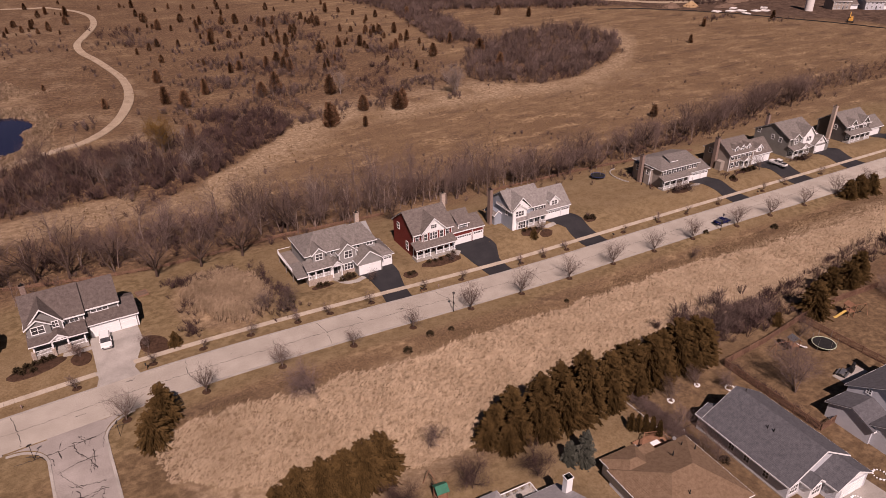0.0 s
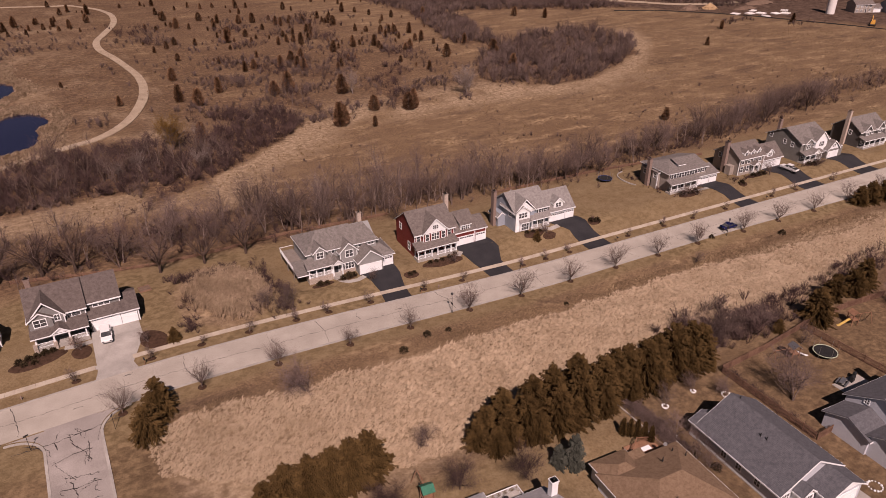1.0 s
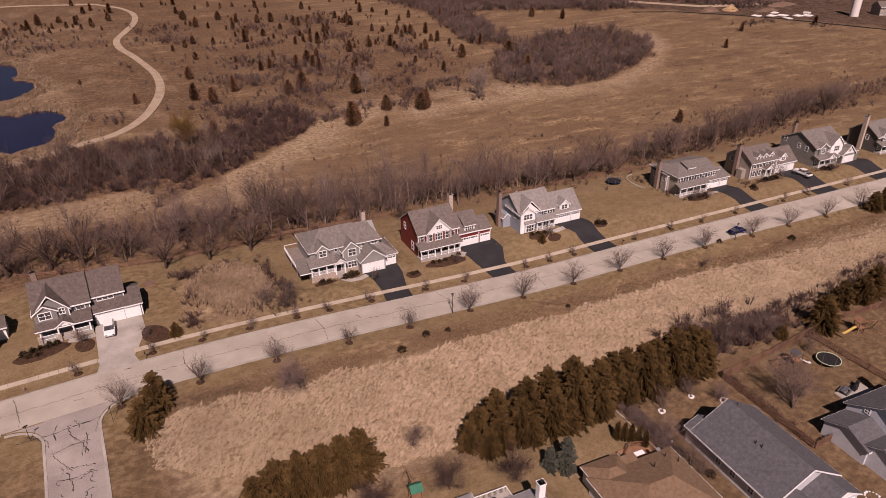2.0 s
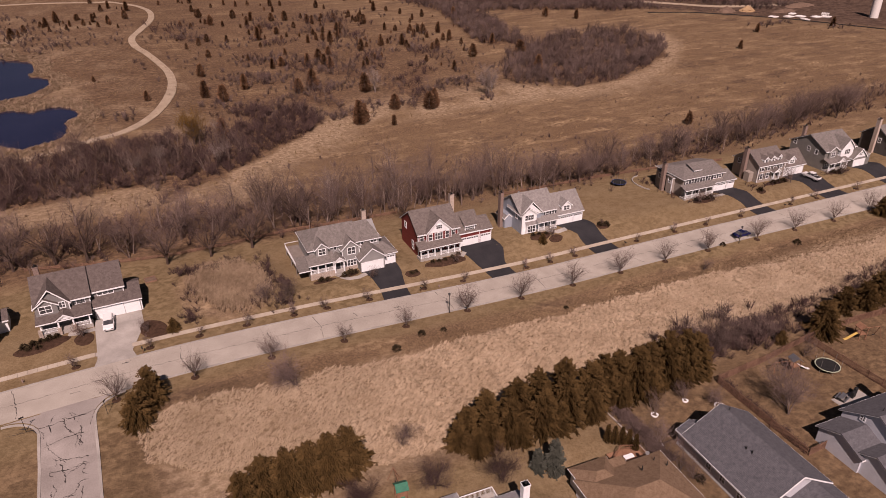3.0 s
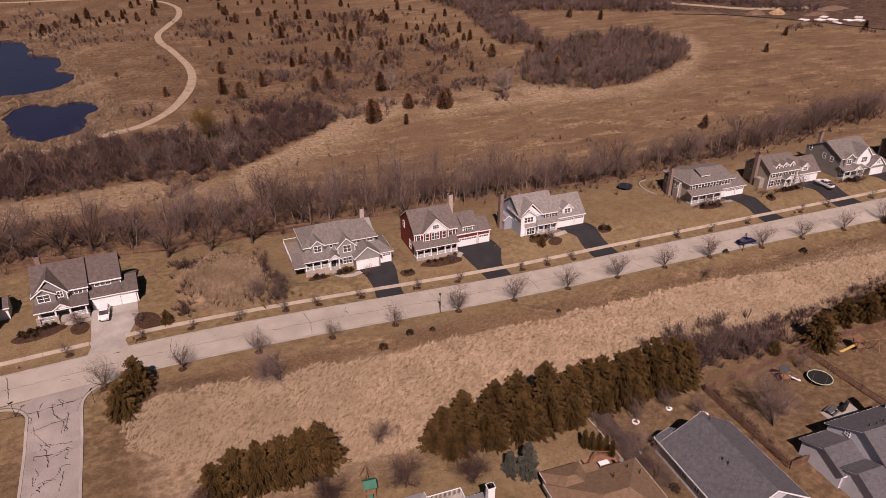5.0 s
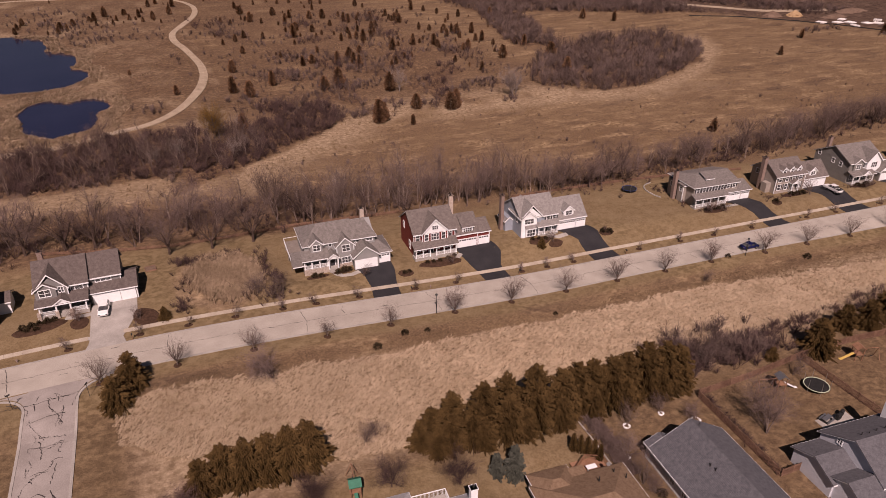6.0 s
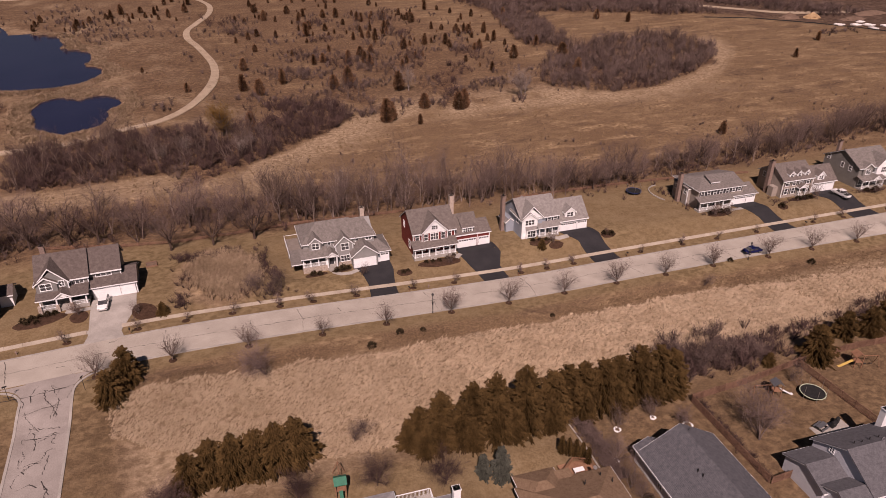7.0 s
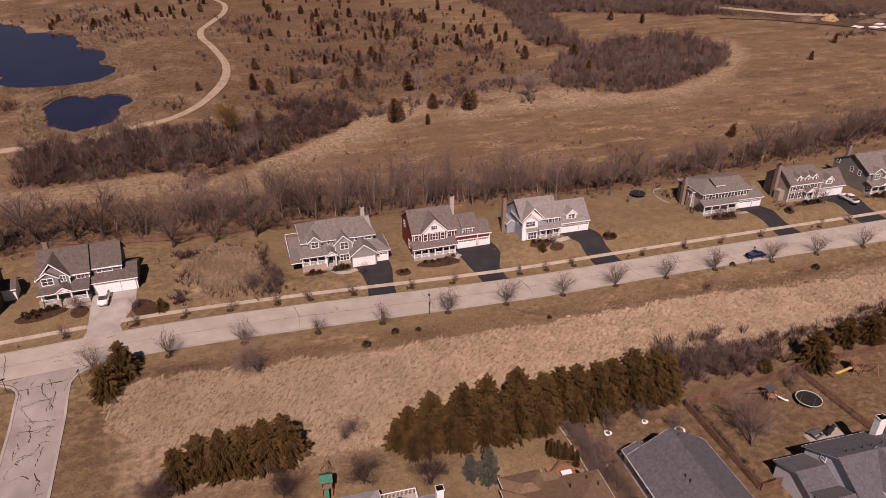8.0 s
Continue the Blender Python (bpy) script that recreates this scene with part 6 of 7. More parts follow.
for cx, cy, sx, sy, n in ((-61, 35, 1.6, 1.2, 34), (-56.5, 34, 2.2, 1.3, 40), (-51.8, 35.5, 1.6, 1.2, 26), (-46, 29, 0.9, 4.0, 44), (-44.6, 22, 1.0, 2.4, 24), (-64.4, 17.4, 1.2, 1.0, 22), (-51.5, 18, 1.6, 1.4, 16), (-46.8, 16.6, 1.8, 1.1, 22), (-62, 25, 1.6, 4.0, 14), (65.5, 29.5, 1.6, 2.6, 26), (64.6, 20, 0.8, 2.2, 14), (70, 14.2, 3.0, 0.8, 26), (97, 12.8, 3.0, 0.7, 22), (120, 8.8, 3.0, 0.8, 20), (36, 16, 1.0, 0.6, 8), (89, 13, 1.2, 1.6, 12)):
    for _ in range(n):
        spots_b.append((rng.gauss(cx, sx), rng.gauss(cy, sy), rng.uniform(0.28, 0.68) * (1 if cx < 0 else 0.7)))
for _ in range(80):
    spots_a.append((rng.uniform(14, 36), rng.uniform(-36, -24), rng.uniform(0.6, 1.1)))
for _ in range(110):
    spots_b.append((rng.uniform(36, 90), rng.uniform(-36, -29), rng.uniform(0.6, 1.1)))
for _ in range(190):
    u = rng.random()
    spots_b.append((14 + 24 * u + rng.gauss(0, 1.5), -29.5 - 5 * u + rng.gauss(0, 2.6), rng.uniform(0.6, 1.25)))
many_stems("brushwood", "dense brown leafless brushwood", spots_a, BUSHES, TWIG, "brush")
spots_w = []
while len(spots_w) < 1700:
    x, y = rng.uniform(92, 420), rng.uniform(118, 345)
    if rng.random() < brush_share(x, y) - 0.3:
        spots_w.append((x, y, rng.uniform(0.7, 1.3)))
many_stems("brushwood", "dark purple-brown leafless wood undergrowth", spots_w, [bush_kit(250 + k, 4.6, 10, 6, 2.4) for k in range(4)], TWIG, "brush")
many_stems("brushwood", "dense reddish leafless brushwood", spots_b, BUSHES, TWIG_RED, "brush")
spots_h = [(-7.6 - 1.2 * t / 40 + rng.gauss(0.3, 0.75), -37.6 - 13 * t / 40, rng.uniform(0.3, 0.42)) for t in range(41) for _ in range(14)]
many_stems("hedge", "low brown leafless clipped hedge", spots_h, BUSHES, TWIG, "hedge")
spots_h = [(12.6 + 1.9 * t / 40 + rng.gauss(0, 0.5), -59 + 19 * t / 40, rng.uniform(0.3, 0.5)) for t in range(41) for _ in range(2)]
many_stems("hedge", "brown leafless shrubs along the fence", spots_h, BUSHES, TWIG_RED, "hedge")
spots_f = []
while len(spots_f) < 70:
    x, y = rng.uniform(20, 300), rng.uniform(60, 240)
    if brush_share(x, y) < 0.2:
        spots_f.append((x, y, rng.uniform(0.12, 0.4)))
while len(spots_f) < 330:
    x = rng.uniform(-30, 260)
    y = hedge_y(x) + abs(rng.gauss(4, 16)) + 5
    if noise.noise((x * 0.05, y * 0.05, 51)) > rng.uniform(-0.4, 0.4):
        spots_f.append((x, y, rng.uniform(0.15, 0.5)))
for _ in range(2400):
    x, y = rng.uniform(-45, 110), rng.uniform(130, 330)
    if noise.noise((x * 0.04, y * 0.04, 57)) > rng.uniform(-0.1, 0.5) and pond_depth(x, y) > 6:
        spots_f.append((x, y, rng.uniform(0.3, 0.85)))
for cx, cy, sx, sy, n in ((75, 152, 7, 4, 40), (59, 148, 4, 2.5, 18), (29, 138, 4, 2.5, 18), (41, 134.5, 3, 2.5, 18), (8, 131, 4, 1.6, 16), (15, 224, 12, 6, 60), (2, 194, 13, 7, 70), (21, 170, 9, 3.5, 50), (-7, 153, 8, 6, 40), (-24, 160, 4, 4, 14), (-58, 152, 3, 3, 14), (-62, 300, 10, 10, 30), (-78, 285, 8, 8, 26), (-92, 318, 9, 14, 50), (-110, 372, 18, 16, 60), (-75, 330, 9, 9, 26), (-98, 345, 8, 8, 24), (40, 205, 10, 5, 26), (72, 128, 3, 2, 8), (300, 172, 9, 3, 34), (334, 148, 7, 2, 14)):
    for _ in range(n):
        spots_f.append((rng.gauss(cx, sx), rng.gauss(cy, sy), rng.uniform(0.4, 1.0)))
spots_f += [(66.5, 78, 0.6), (64, 79, 0.5), (60, 77.5, 0.45), (59, 84, 0.35), (167, 89, 0.6), (72, 105, 0.4), (85, 99, 0.35)]
trail = smooth(path_line, 10)
spots_f = [p for p in spots_f if p[1] < 110 or p[0] > 0 or min(math.hypot(p[0] - q[0], p[1] - q[1]) for q in trail) > 4.5]
many_stems("field_shrubs", "scattered small bare field shrubs", spots_f, [bush_kit(230 + k, 2.8, 10, 6, 2.6) for k in range(4)], TWIG, "brush")


def blades(seed, count, tall, wide, bend):
    """A tuft of dry blades that leans with the wind."""
    r_ = random.Random(seed)
    st = Stems()
    for _ in range(count):
        a = r_.uniform(0, math.tau)
        p = Vector((math.cos(a), math.sin(a), 0)) * r_.uniform(0, 0.35) - Vector((0, 0, 0.1))
        m = p + Vector((r_.gauss(bend * 0.35, 0.18), r_.gauss(-bend * 0.1, 0.18), 1)) * tall * 0.6 * r_.uniform(0.7, 1.1)
        q = m + Vector((r_.gauss(bend, 0.3), r_.gauss(-bend * 0.3, 0.3), 0.5)) * tall * 0.45
        s = Vector((math.sin(a), -math.cos(a), 0)) * wide
        n = len(st.v)
        st.v += [p - s, p + s, m + s * 1.3, m - s * 1.3, q]
        st.f += [(n, n + 1, n + 2, n + 3), (n + 3, n + 2, n + 4, n + 4)]
    return st


def tufts(name, label, spots_, seed, count, tall, wide, bend, mat, category):
    vs, fs, n = [], [], 0
    kits = []
    for k in range(6):
        st = blades(seed + k, count, tall, wide, bend)
        kits.append(np.array([tuple(p) for p in st.v]))
    quads = np.array([(5 * b, 5 * b + 1, 5 * b + 2, 5 * b + 3) for b in range(count)])
    tris = np.array([(5 * b + 3, 5 * b + 2, 5 * b + 4) for b in range(count)])
    faces_ = []
    for j, (x, y, s) in enumerate(spots_):
        a = 0.9 * math.sin(j * 1.7)
        c, q = math.cos(a) * s, math.sin(a) * s
        v = kits[j % 6]
        vs.append(np.stack([v[:, 0] * c - v[:, 1] * q + x, v[:, 0] * q + v[:, 1] * c + y, v[:, 2] * s + land(x, y)], 1))
        faces_ += (quads + n).tolist()
        faces_ += (tris + n).tolist()
        n += 5 * count
    me = bpy.data.meshes.new(name)
    me.from_pydata(np.concatenate(vs).tolist(), [], faces_)
    me.materials.append(mat)
    return tagged(new(name, me), label, category, kind="stuff")


def in_reeds(x, y):
    off = y - road_y(x)
    n = 1.6 * noise.noise((x * 0.12, y * 0.12, 2)) + 0.7 * noise.noise((x * 0.4, y * 0.4, 4))
    top = -12.4 - 1.6 * sm(-70, -40, x) + 0.8 * sm(-30, 0, x) - 4 * sm(30, 90, x)
    low = -12 - 10.5 * sm(-78, -62, x) - 6 * sm(-60, -45, x) + 2 * sm(-35, -20, x)
    return off < top + n and y > low - 4 - n and x > -77 + n


spots_r = []
while len(spots_r) < 30000:
    x, y = rng.uniform(-78, 125), rng.uniform(-34, -4)
    if in_reeds(x, y) and rng.random() < (1 if x < 60 else 0.55):
        spots_r.append((x, y, rng.uniform(0.65, 1.15)))
spots_l = []
for _ in range(6200):
    a, r_ = rng.uniform(0, math.tau), math.sqrt(rng.random())
    if noise.noise((math.cos(a) * r_ * 2.5, math.sin(a) * r_ * 2.5, 77)) < -0.3:
        continue
    spots_l.append((-54.5 + 6.8 * r_ * math.cos(a) + rng.gauss(0, 0.8), 26.5 + 8.6 * r_ * math.sin(a) + rng.gauss(0, 1.2), rng.uniform(0.7, 1.35)))
tufts("reeds", "tall pale dry reeds combed by the wind", spots_r, 300, 5, 0.68, 0.048, 1.6, REED, "reeds")
tufts("reeds", "stand of upright dry reeds on the empty lot", spots_l, 380, 5, 1.5, 0.035, 0.3, SHORE, "reeds")
spots_s = []
while len(spots_s) < 11000:
    x, y = rng.uniform(-150, -50), rng.uniform(120, 320)
    d_ = pond_depth(x, y)
    if 0.2 < d_ < 7.5 and rng.random() < 1.2 - d_ / 8:
        spots_s.append((x, y, rng.uniform(0.6, 1.2)))
tufts("shore_reeds", "pale dry reeds round the pond", spots_s, 320, 6, 0.95, 0.085, 0.8, SHORE, "reeds")
spots_g = []
while len(spots_g) < 15000:
    x = rng.uniform(-130, 330)
    y = 40 + 230 * rng.random() ** 1.5
    if y - hedge_y(x) < -4 or pond_depth(x, y) < 1:
        continue
    if noise.noise((x * 0.05, y * 0.1, 31)) + 0.5 * noise.noise((x * 0.2, y * 0.3, 33)) < rng.uniform(-0.5, 0.3):
        continue
    spots_g.append((x, y, rng.uniform(0.5, 1.2)))
tufts("field_grass", "rough tufted dry field grass", spots_g, 340, 4, 0.75, 0.06, 0.5, STRAW, "grass")
spots_v = []
while len(spots_v) < 11000:
    x = rng.uniform(-74, 125)
    off = rng.uniform(-14.0 - 4 * sm(30, 90, x), -9.4)
    n = noise.noise((x * 0.15, off * 0.3, 8))
    if off < -10.2 + 1.2 * n:
        spots_v.append((x, road_y(x) + off, rng.uniform(0.3, 0.75) * (1 + 0.4 * n)))
tufts("verge_grass", "rough dry grass between mown verge and reeds", spots_v, 360, 4, 0.6, 0.035, 0.5, ROUGH, "grass")


# ---- street furniture, vehicles and yard things ----
def street_lamp(x, y):
    t = base("street_lamp", pose(x, y, land(x, y)), "slim black post lamp with round lantern beside the street", "lamp")
    bm = bmesh.new()
    cylinder(bm, 0, 0, -0.3, 0.5, 0.12, 0.09, 12)
    part("base", bm, METAL, t)
    bm = bmesh.new()
    cylinder(bm, 0, 0, 0.5, 4.1, 0.065, 0.05, 10)
    part("pole", bm, METAL, t)
    bm = bmesh.new()
    cylinder(bm, 0, 0, 4.1, 4.2, 0.1, 0.2, 12)
    cylinder(bm, 0, 0, 4.2, 4.55, 0.2, 0.24, 12)
    part("lantern", bm, GLASS, t)
    bm = bmesh.new()
    cylinder(bm, 0, 0, 4.55, 4.75, 0.28, 0.05, 12)
    part("cap", bm, METAL, t)
    part("sign", boxes((-0.02, 0.02, -0.3, 0.3, 1.9, 2.35)), METAL, t)


street_lamp(-17.3, 0.5)
street_lamp(61.2, -5.6)


def car(kind, x, y, z, turn, paint, label):
    t = base(kind, pose(x, y, z, 0, 0, turn), label, "car" if kind != "pickup" else "truck")
    w = 0.9
    bm = bmesh.new()
    if kind == "pickup":
        prof = [(-2.75, 0.45), (2.7, 0.45), (2.75, 0.75), (2.65, 1.05), (1.25, 1.15), (-0.45, 1.15), (-0.5, 1.12), (-2.75, 1.12)]
        cab = [(1.2, 1.15), (0.55, 1.82), (-0.9, 1.85), (-1.0, 1.15)]
        ln = 1.7
    elif kind == "suv":
        prof = [(-2.3, 0.42), (2.25, 0.4), (2.34, 0.65), (2.22, 0.95), (1.2, 1.06), (-2.2, 1.1), (-2.32, 0.95), (-2.38, 0.7)]
        cab = [(1.25, 1.04), (0.5, 1.62), (-1.75, 1.66), (-2.24, 1.08)]
        ln = 1.4
    else:
        prof = [(-2.3, 0.4), (2.25, 0.38), (2.32, 0.6), (2.2, 0.8), (1.15, 0.95), (-1.55, 1.0), (-2.25, 0.98), (-2.36, 0.7)]
        cab = [(1.2, 0.93), (0.35, 1.42), (-0.75, 1.46), (-1.75, 1.0)]
        ln = 1.4
    prism(bm, prof, "y", -w, w)
    ed = [e for e in bm.edges if abs(e.verts[0].co.y - e.verts[1].co.y) < 1e-4]
    bmesh.ops.bevel(bm, geom=ed, offset=0.09, segments=2, affect="EDGES")
    body = part("body", bm, paint, t)
    bm = bmesh.new()
    vs = []
    for sgn in (-1, 1):
        vs.append([bm.verts.new((px, sgn * (w - 0.06 - (0.16 if pz > 1.2 else 0)), pz)) for px, pz in cab])
    n = len(cab)
    bm.faces.new(vs[0])
    bm.faces.new(vs[1][::-1])
    for k in range(n):
        bm.faces.new((vs[0][k], vs[0][(k + 1) % n], vs[1][(k + 1) % n], vs[1][k]))
    part("glasshouse", bm, GLASS, t)
    (ax, az), (bx, bz) = cab[1], cab[2]
    part("roof", boxes((bx - 0.05, ax + 0.06, -w + 0.2, w - 0.2, az - 0.02, max(az, bz) + 0.05)), paint, t)
    for sgn in (-1, 1):
        part("mirror", boxes((0.75, 0.9, sgn * (w + 0.06) - 0.08, sgn * (w + 0.06) + 0.08, 0.98, 1.1)), paint, t)
        part("pillar", boxes((-0.3, -0.2, sgn * (w - 0.13) - 0.07, sgn * (w - 0.13) + 0.07, 0.95, az)), paint, t)
    if kind == "pickup":
        part("bed", boxes((-2.6, -1.1, -w + 0.12, w - 0.12, 1.121, 1.135)), RUBBER, t)
    for wx in (-ln, ln):
        for sgn in (-1, 1):
            bm = bmesh.new()
            tube(bm, (wx, sgn * (w - 0.2), 0.34), (wx, sgn * (w + 0.03), 0.34), 0.34, 0.34, 18)
            wheel = part("wheel", bm, RUBBER, t)
            bm = bmesh.new()
            tube(bm, (wx, sgn * (w + 0.03), 0.34), (wx, sgn * (w + 0.045), 0.34), 0.21, 0.2, 14)
            part("rim", bm, CHROME, wheel)
    for sgn in (-1, 1):
        part("headlight", boxes((prof[2][0] - 0.12, prof[2][0] + 0.02, sgn * 0.62 - 0.17, sgn * 0.62 + 0.17, 0.62, 0.76)), GLASS, body)
        part("tail_light", boxes((prof[-1][0] - 0.02, prof[-1][0] + 0.1, sgn * 0.7 - 0.12, sgn * 0.7 + 0.12, 0.72, 0.9)), BRICK, body)
    part("bumper", boxes((prof[-1][0] - 0.08, prof[-1][0] + 0.06, -w + 0.1, w - 0.1, 0.42, 0.6)), METAL, t)
    return t


car("suv", -77.6, 21.1, land(-77.6, 21.1) + 0.07, -96, CAR_WHITE, "white estate car parked on the concrete driveway")
car("sedan", 64.6, road_y(64.6) - 2.9, land(64.6, -4) + 0.08, -5, CAR_BLUE, "dark blue sedan parked at the kerb")
car("pickup", 109.2, 9.4, land(109.2, 9.4) + 0.12, 84, CAR_WHITE, "white pickup truck on the asphalt driveway")


def trampoline(x, y, r, pad, label, net=False):
    t = base("trampoline", pose(x, y, land(x, y)), label, "trampoline")
    bm = bmesh.new()
    cylinder(bm, 0, 0, 0.86, 0.88, r * 0.93, r * 0.93, 36)
    part("mat", bm, RUBBER, t)
    bm = bmesh.new()
    n = 36
    rings = [[bm.verts.new((rr * math.cos(k / n * math.tau), rr * math.sin(k / n * math.tau), zz)) for k in range(n)] for rr, zz in ((r * 0.93, 0.9), (r, 0.92), (r, 0.84), (r * 0.93, 0.84))]
    for a, c in zip(rings, rings[1:] + rings[:1]):
        for k in range(n):
            bm.faces.new((a[k], a[(k + 1) % n], c[(k + 1) % n], c[k]))
    part("pad", bm, pad, t)
    for k in range(6):
        a = k / 6 * math.tau
        bm = bmesh.new()
        tube(bm, (r * 0.97 * math.cos(a), r * 0.97 * math.sin(a), 0), (r * 0.97 * math.cos(a), r * 0.97 * math.sin(a), 2.6 if net else 0.86), 0.03, 0.03, 6)
        part("leg", bm, CHROME, t)


trampoline(34.0, -47.5, 2.15, GREEN_PAD, "round trampoline with pale green pad on the lawn", True)
trampoline(57.0, 33.2, 2.1, BLUE_PAD, "round trampoline with blue pad on the lawn", True)


def fence(line, label, tall=1.55):
    t = base("fence", pose(0, 0, 0), label, "fence", "yard fences")
    for (ax, ay), (bx, by) in zip(line[:-1], line[1:]):
        n = max(1, round(math.hypot(bx - ax, by - ay) / 2.4))
        for k in range(n):
            x0, y0 = ax + (bx - ax) * k / n, ay + (by - ay) * k / n
            x1, y1 = ax + (bx - ax) * (k + 1) / n, ay + (by - ay) * (k + 1) / n
            z0, z1 = land(x0, y0), land(x1, y1)
            bm = bmesh.new()
            box(bm, x0 - 0.06, x0 + 0.06, y0 - 0.06, y0 + 0.06, z0 - 0.3, z0 + tall + 0.12)
            part("post", bm, CEDAR_WOOD, t)
            for hz in (0.3, tall - 0.2):
                bm = bmesh.new()
                tube(bm, (x0, y0, z0 + hz), (x1, y1, z1 + hz), 0.05, 0.05, 4)
                part("rail", bm, CEDAR_WOOD, t)
            bm = bmesh.new()
            m = int(math.hypot(x1 - x0, y1 - y0) / 0.17)
            for j in range(m):
                f_ = (j + 0.5) / m
                px, py, pz = x0 + (x1 - x0) * f_, y0 + (y1 - y0) * f_, z0 + (z1 - z0) * f_
                tube(bm, (px, py, pz + 0.06), (px, py, pz + tall), 0.06, 0.055, 4)
            tagged(part("infill", bm, CEDAR_WOOD, t), kind="stuff")


fence([(13.8, -40.4), (26, -40.6), (38.6, -40.1)], "brown board fence along the back of a lawn")
fence([(38.6, -40.1), (38.1, -50), (37.8, -58)], "brown board fence beside a lawn")
fence([(38.9, -40.1), (52.7, -40.8), (64, -42.6)], "brown board fence along the back of a lawn")
fence([(13.6, -40.7), (12.6, -50), (11.8, -59.4)], "brown board fence beside the pale blue house")
fence([(-91, 52.8), (-73.5, 47), (-63, 45), (-51, 45.6), (-34, 47.8), (-6, 48)], "low weathered wooden fence behind the lawns", 0.8)
fence([(26, 45.2), (55.7, 41.7), (72.3, 38.4), (97.7, 31.8)], "low weathered wooden fence behind the lawns", 0.8)
fence([(12.0, -59.6), (16.6, -59.8)], "short brown board fence with a gate")


def play_set(x, y, turn, label, slide_mat, canopy):
    t = base("play_set", pose(x, y, land(x, y), 0, 0, turn), label, "play set")
    for px, py in ((0, 0), (1.4, 0), (1.4, 1.4), (0, 1.4)):
        bm = bmesh.new()
        box(bm, px - 0.06, px + 0.06, py - 0.06, py + 0.06, -0.2, 2.6)
        part("post", bm, DECK_WOOD, t)
    part("platform", boxes((-0.06, 1.46, -0.06, 1.46, 1.3, 1.42)), DECK_WOOD, t)
    bm = bmesh.new()
    prism(bm, [(-0.25, 2.55), (0.7, 3.2), (1.65, 2.55), (1.65, 2.62), (0.7, 3.28), (-0.25, 2.62)], "y", -0.2, 1.6)
    part("canopy", bm, canopy, t)
    bm = bmesh.new()
    prism(bm, [(1.45, 1.45), (3.6, 0.2), (4.0, 0.2), (4.0, 0.12), (3.55, 0.12), (1.45, 1.35)], "y", 0.45, 0.95)
    part("slide", bm, slide_mat, t)
    bm = bmesh.new()
    tube(bm, (0, 0.7, 2.3), (-3.2, 0.7, 2.3), 0.06, 0.06, 6)
    part("beam", bm, DECK_WOOD, t)
    for sgn in (-1, 1):
        bm = bmesh.new()
        tube(bm, (-3.2, 0.7, 2.3), (-3.4, 0.7 + sgn * 0.9, -0.1), 0.055, 0.055, 6)
        part("leg", bm, DECK_WOOD, t)
    for sx in (-1.0, -2.2):
        bm = bmesh.new()
        for dx in (-0.22, 0.22):
            tube(bm, (sx + dx, 0.7, 2.28), (sx + dx, 0.7, 0.55), 0.012, 0.012, 4)
        box(bm, sx - 0.25, sx + 0.25, 0.6, 0.8, 0.5, 0.55)
        part("swing", bm, RUBBER, t)


play_set(27.2, -45.2, -20, "weathered wooden play set with grey roof and swings", WHITE, CHROME)
play_set(49.0, -44.2, 160, "wooden play set with a yellow slide", YELLOW, DECK_WOOD)
play_set(-48.2, -38.6, -100, "wooden play set with green canopy and slide", GREEN_TARP, GREEN_TARP)


def picnic(x, y, turn):
    t = base("garden_table", pose(x, y, land(x, y), 0, 0, turn), "long dark garden table with benches on the lawn", "table")
    part("tabletop", boxes((-1.0, 1.0, -0.4, 0.4, 0.7, 0.76)), CHROME, t)
    for sgn in (-1, 1):
        part("bench", boxes((-1.0, 1.0, sgn * 0.75 - 0.14, sgn * 0.75 + 0.14, 0.42, 0.47)), CHROME, t)
        part("leg", boxes((sgn * 0.8 - 0.05, sgn * 0.8 + 0.05, -0.75, 0.75, 0, 0.42), (sgn * 0.8 - 0.05, sgn * 0.8 + 0.05, -0.1, 0.1, 0.42, 0.7)), METAL, t)


def grill(x, y, turn):
    t = base("grill", pose(x, y, land(x, y), 0, 0, turn), "black covered barbecue grill on the patio", "grill")
    part("cabinet", boxes((-0.5, 0.5, -0.25, 0.25, 0.1, 0.85)), RUBBER, t)
    bm = bmesh.new()
    tube(bm, (-0.45, 0, 0.95), (0.45, 0, 0.95), 0.3, 0.3, 14)
    part("lid", bm, METAL, t)


picnic(28.6, -54.0, 10)
grill(30.6, -54.6, 5)
grill(31.8, -54.2, 15)
tagged(part("patio", patch(([(26.6, -55.6), (26.9, -53.2)], [(33.2, -56.2), (33.4, -53.8)]), 0.07, 0.2, 6), CONCRETE), "pale concrete patio behind the house", "patio", kind="structure")


def stone_ring(x, y, r, n=14):
    t = base("stone_ring", pose(x, y, land(x, y)), "ring of white stones round a small tree", "stones", "stone rings")
    for k in range(n):
        a = k / n * math.tau
        bm = bmesh.new()
        bmesh.ops.create_icosphere(bm, subdivisions=1, radius=0.16 + 0.05 * math.sin(k * 5.0), matrix=Matrix.Translation((r * math.cos(a), r * math.sin(a), 0.08)))
        part("stone", bm, WHITE, t)


for x, y, r in ((-2.6, -41.7, 0.5), (9.0, -45.0, 0.75), (4.8, -41.4, 0.4), (-6.8, -47.2, 0.4), (2.6, -70.2, 0.8), (10.2, -69.6, 1.0)):
    stone_ring(x, y, r)


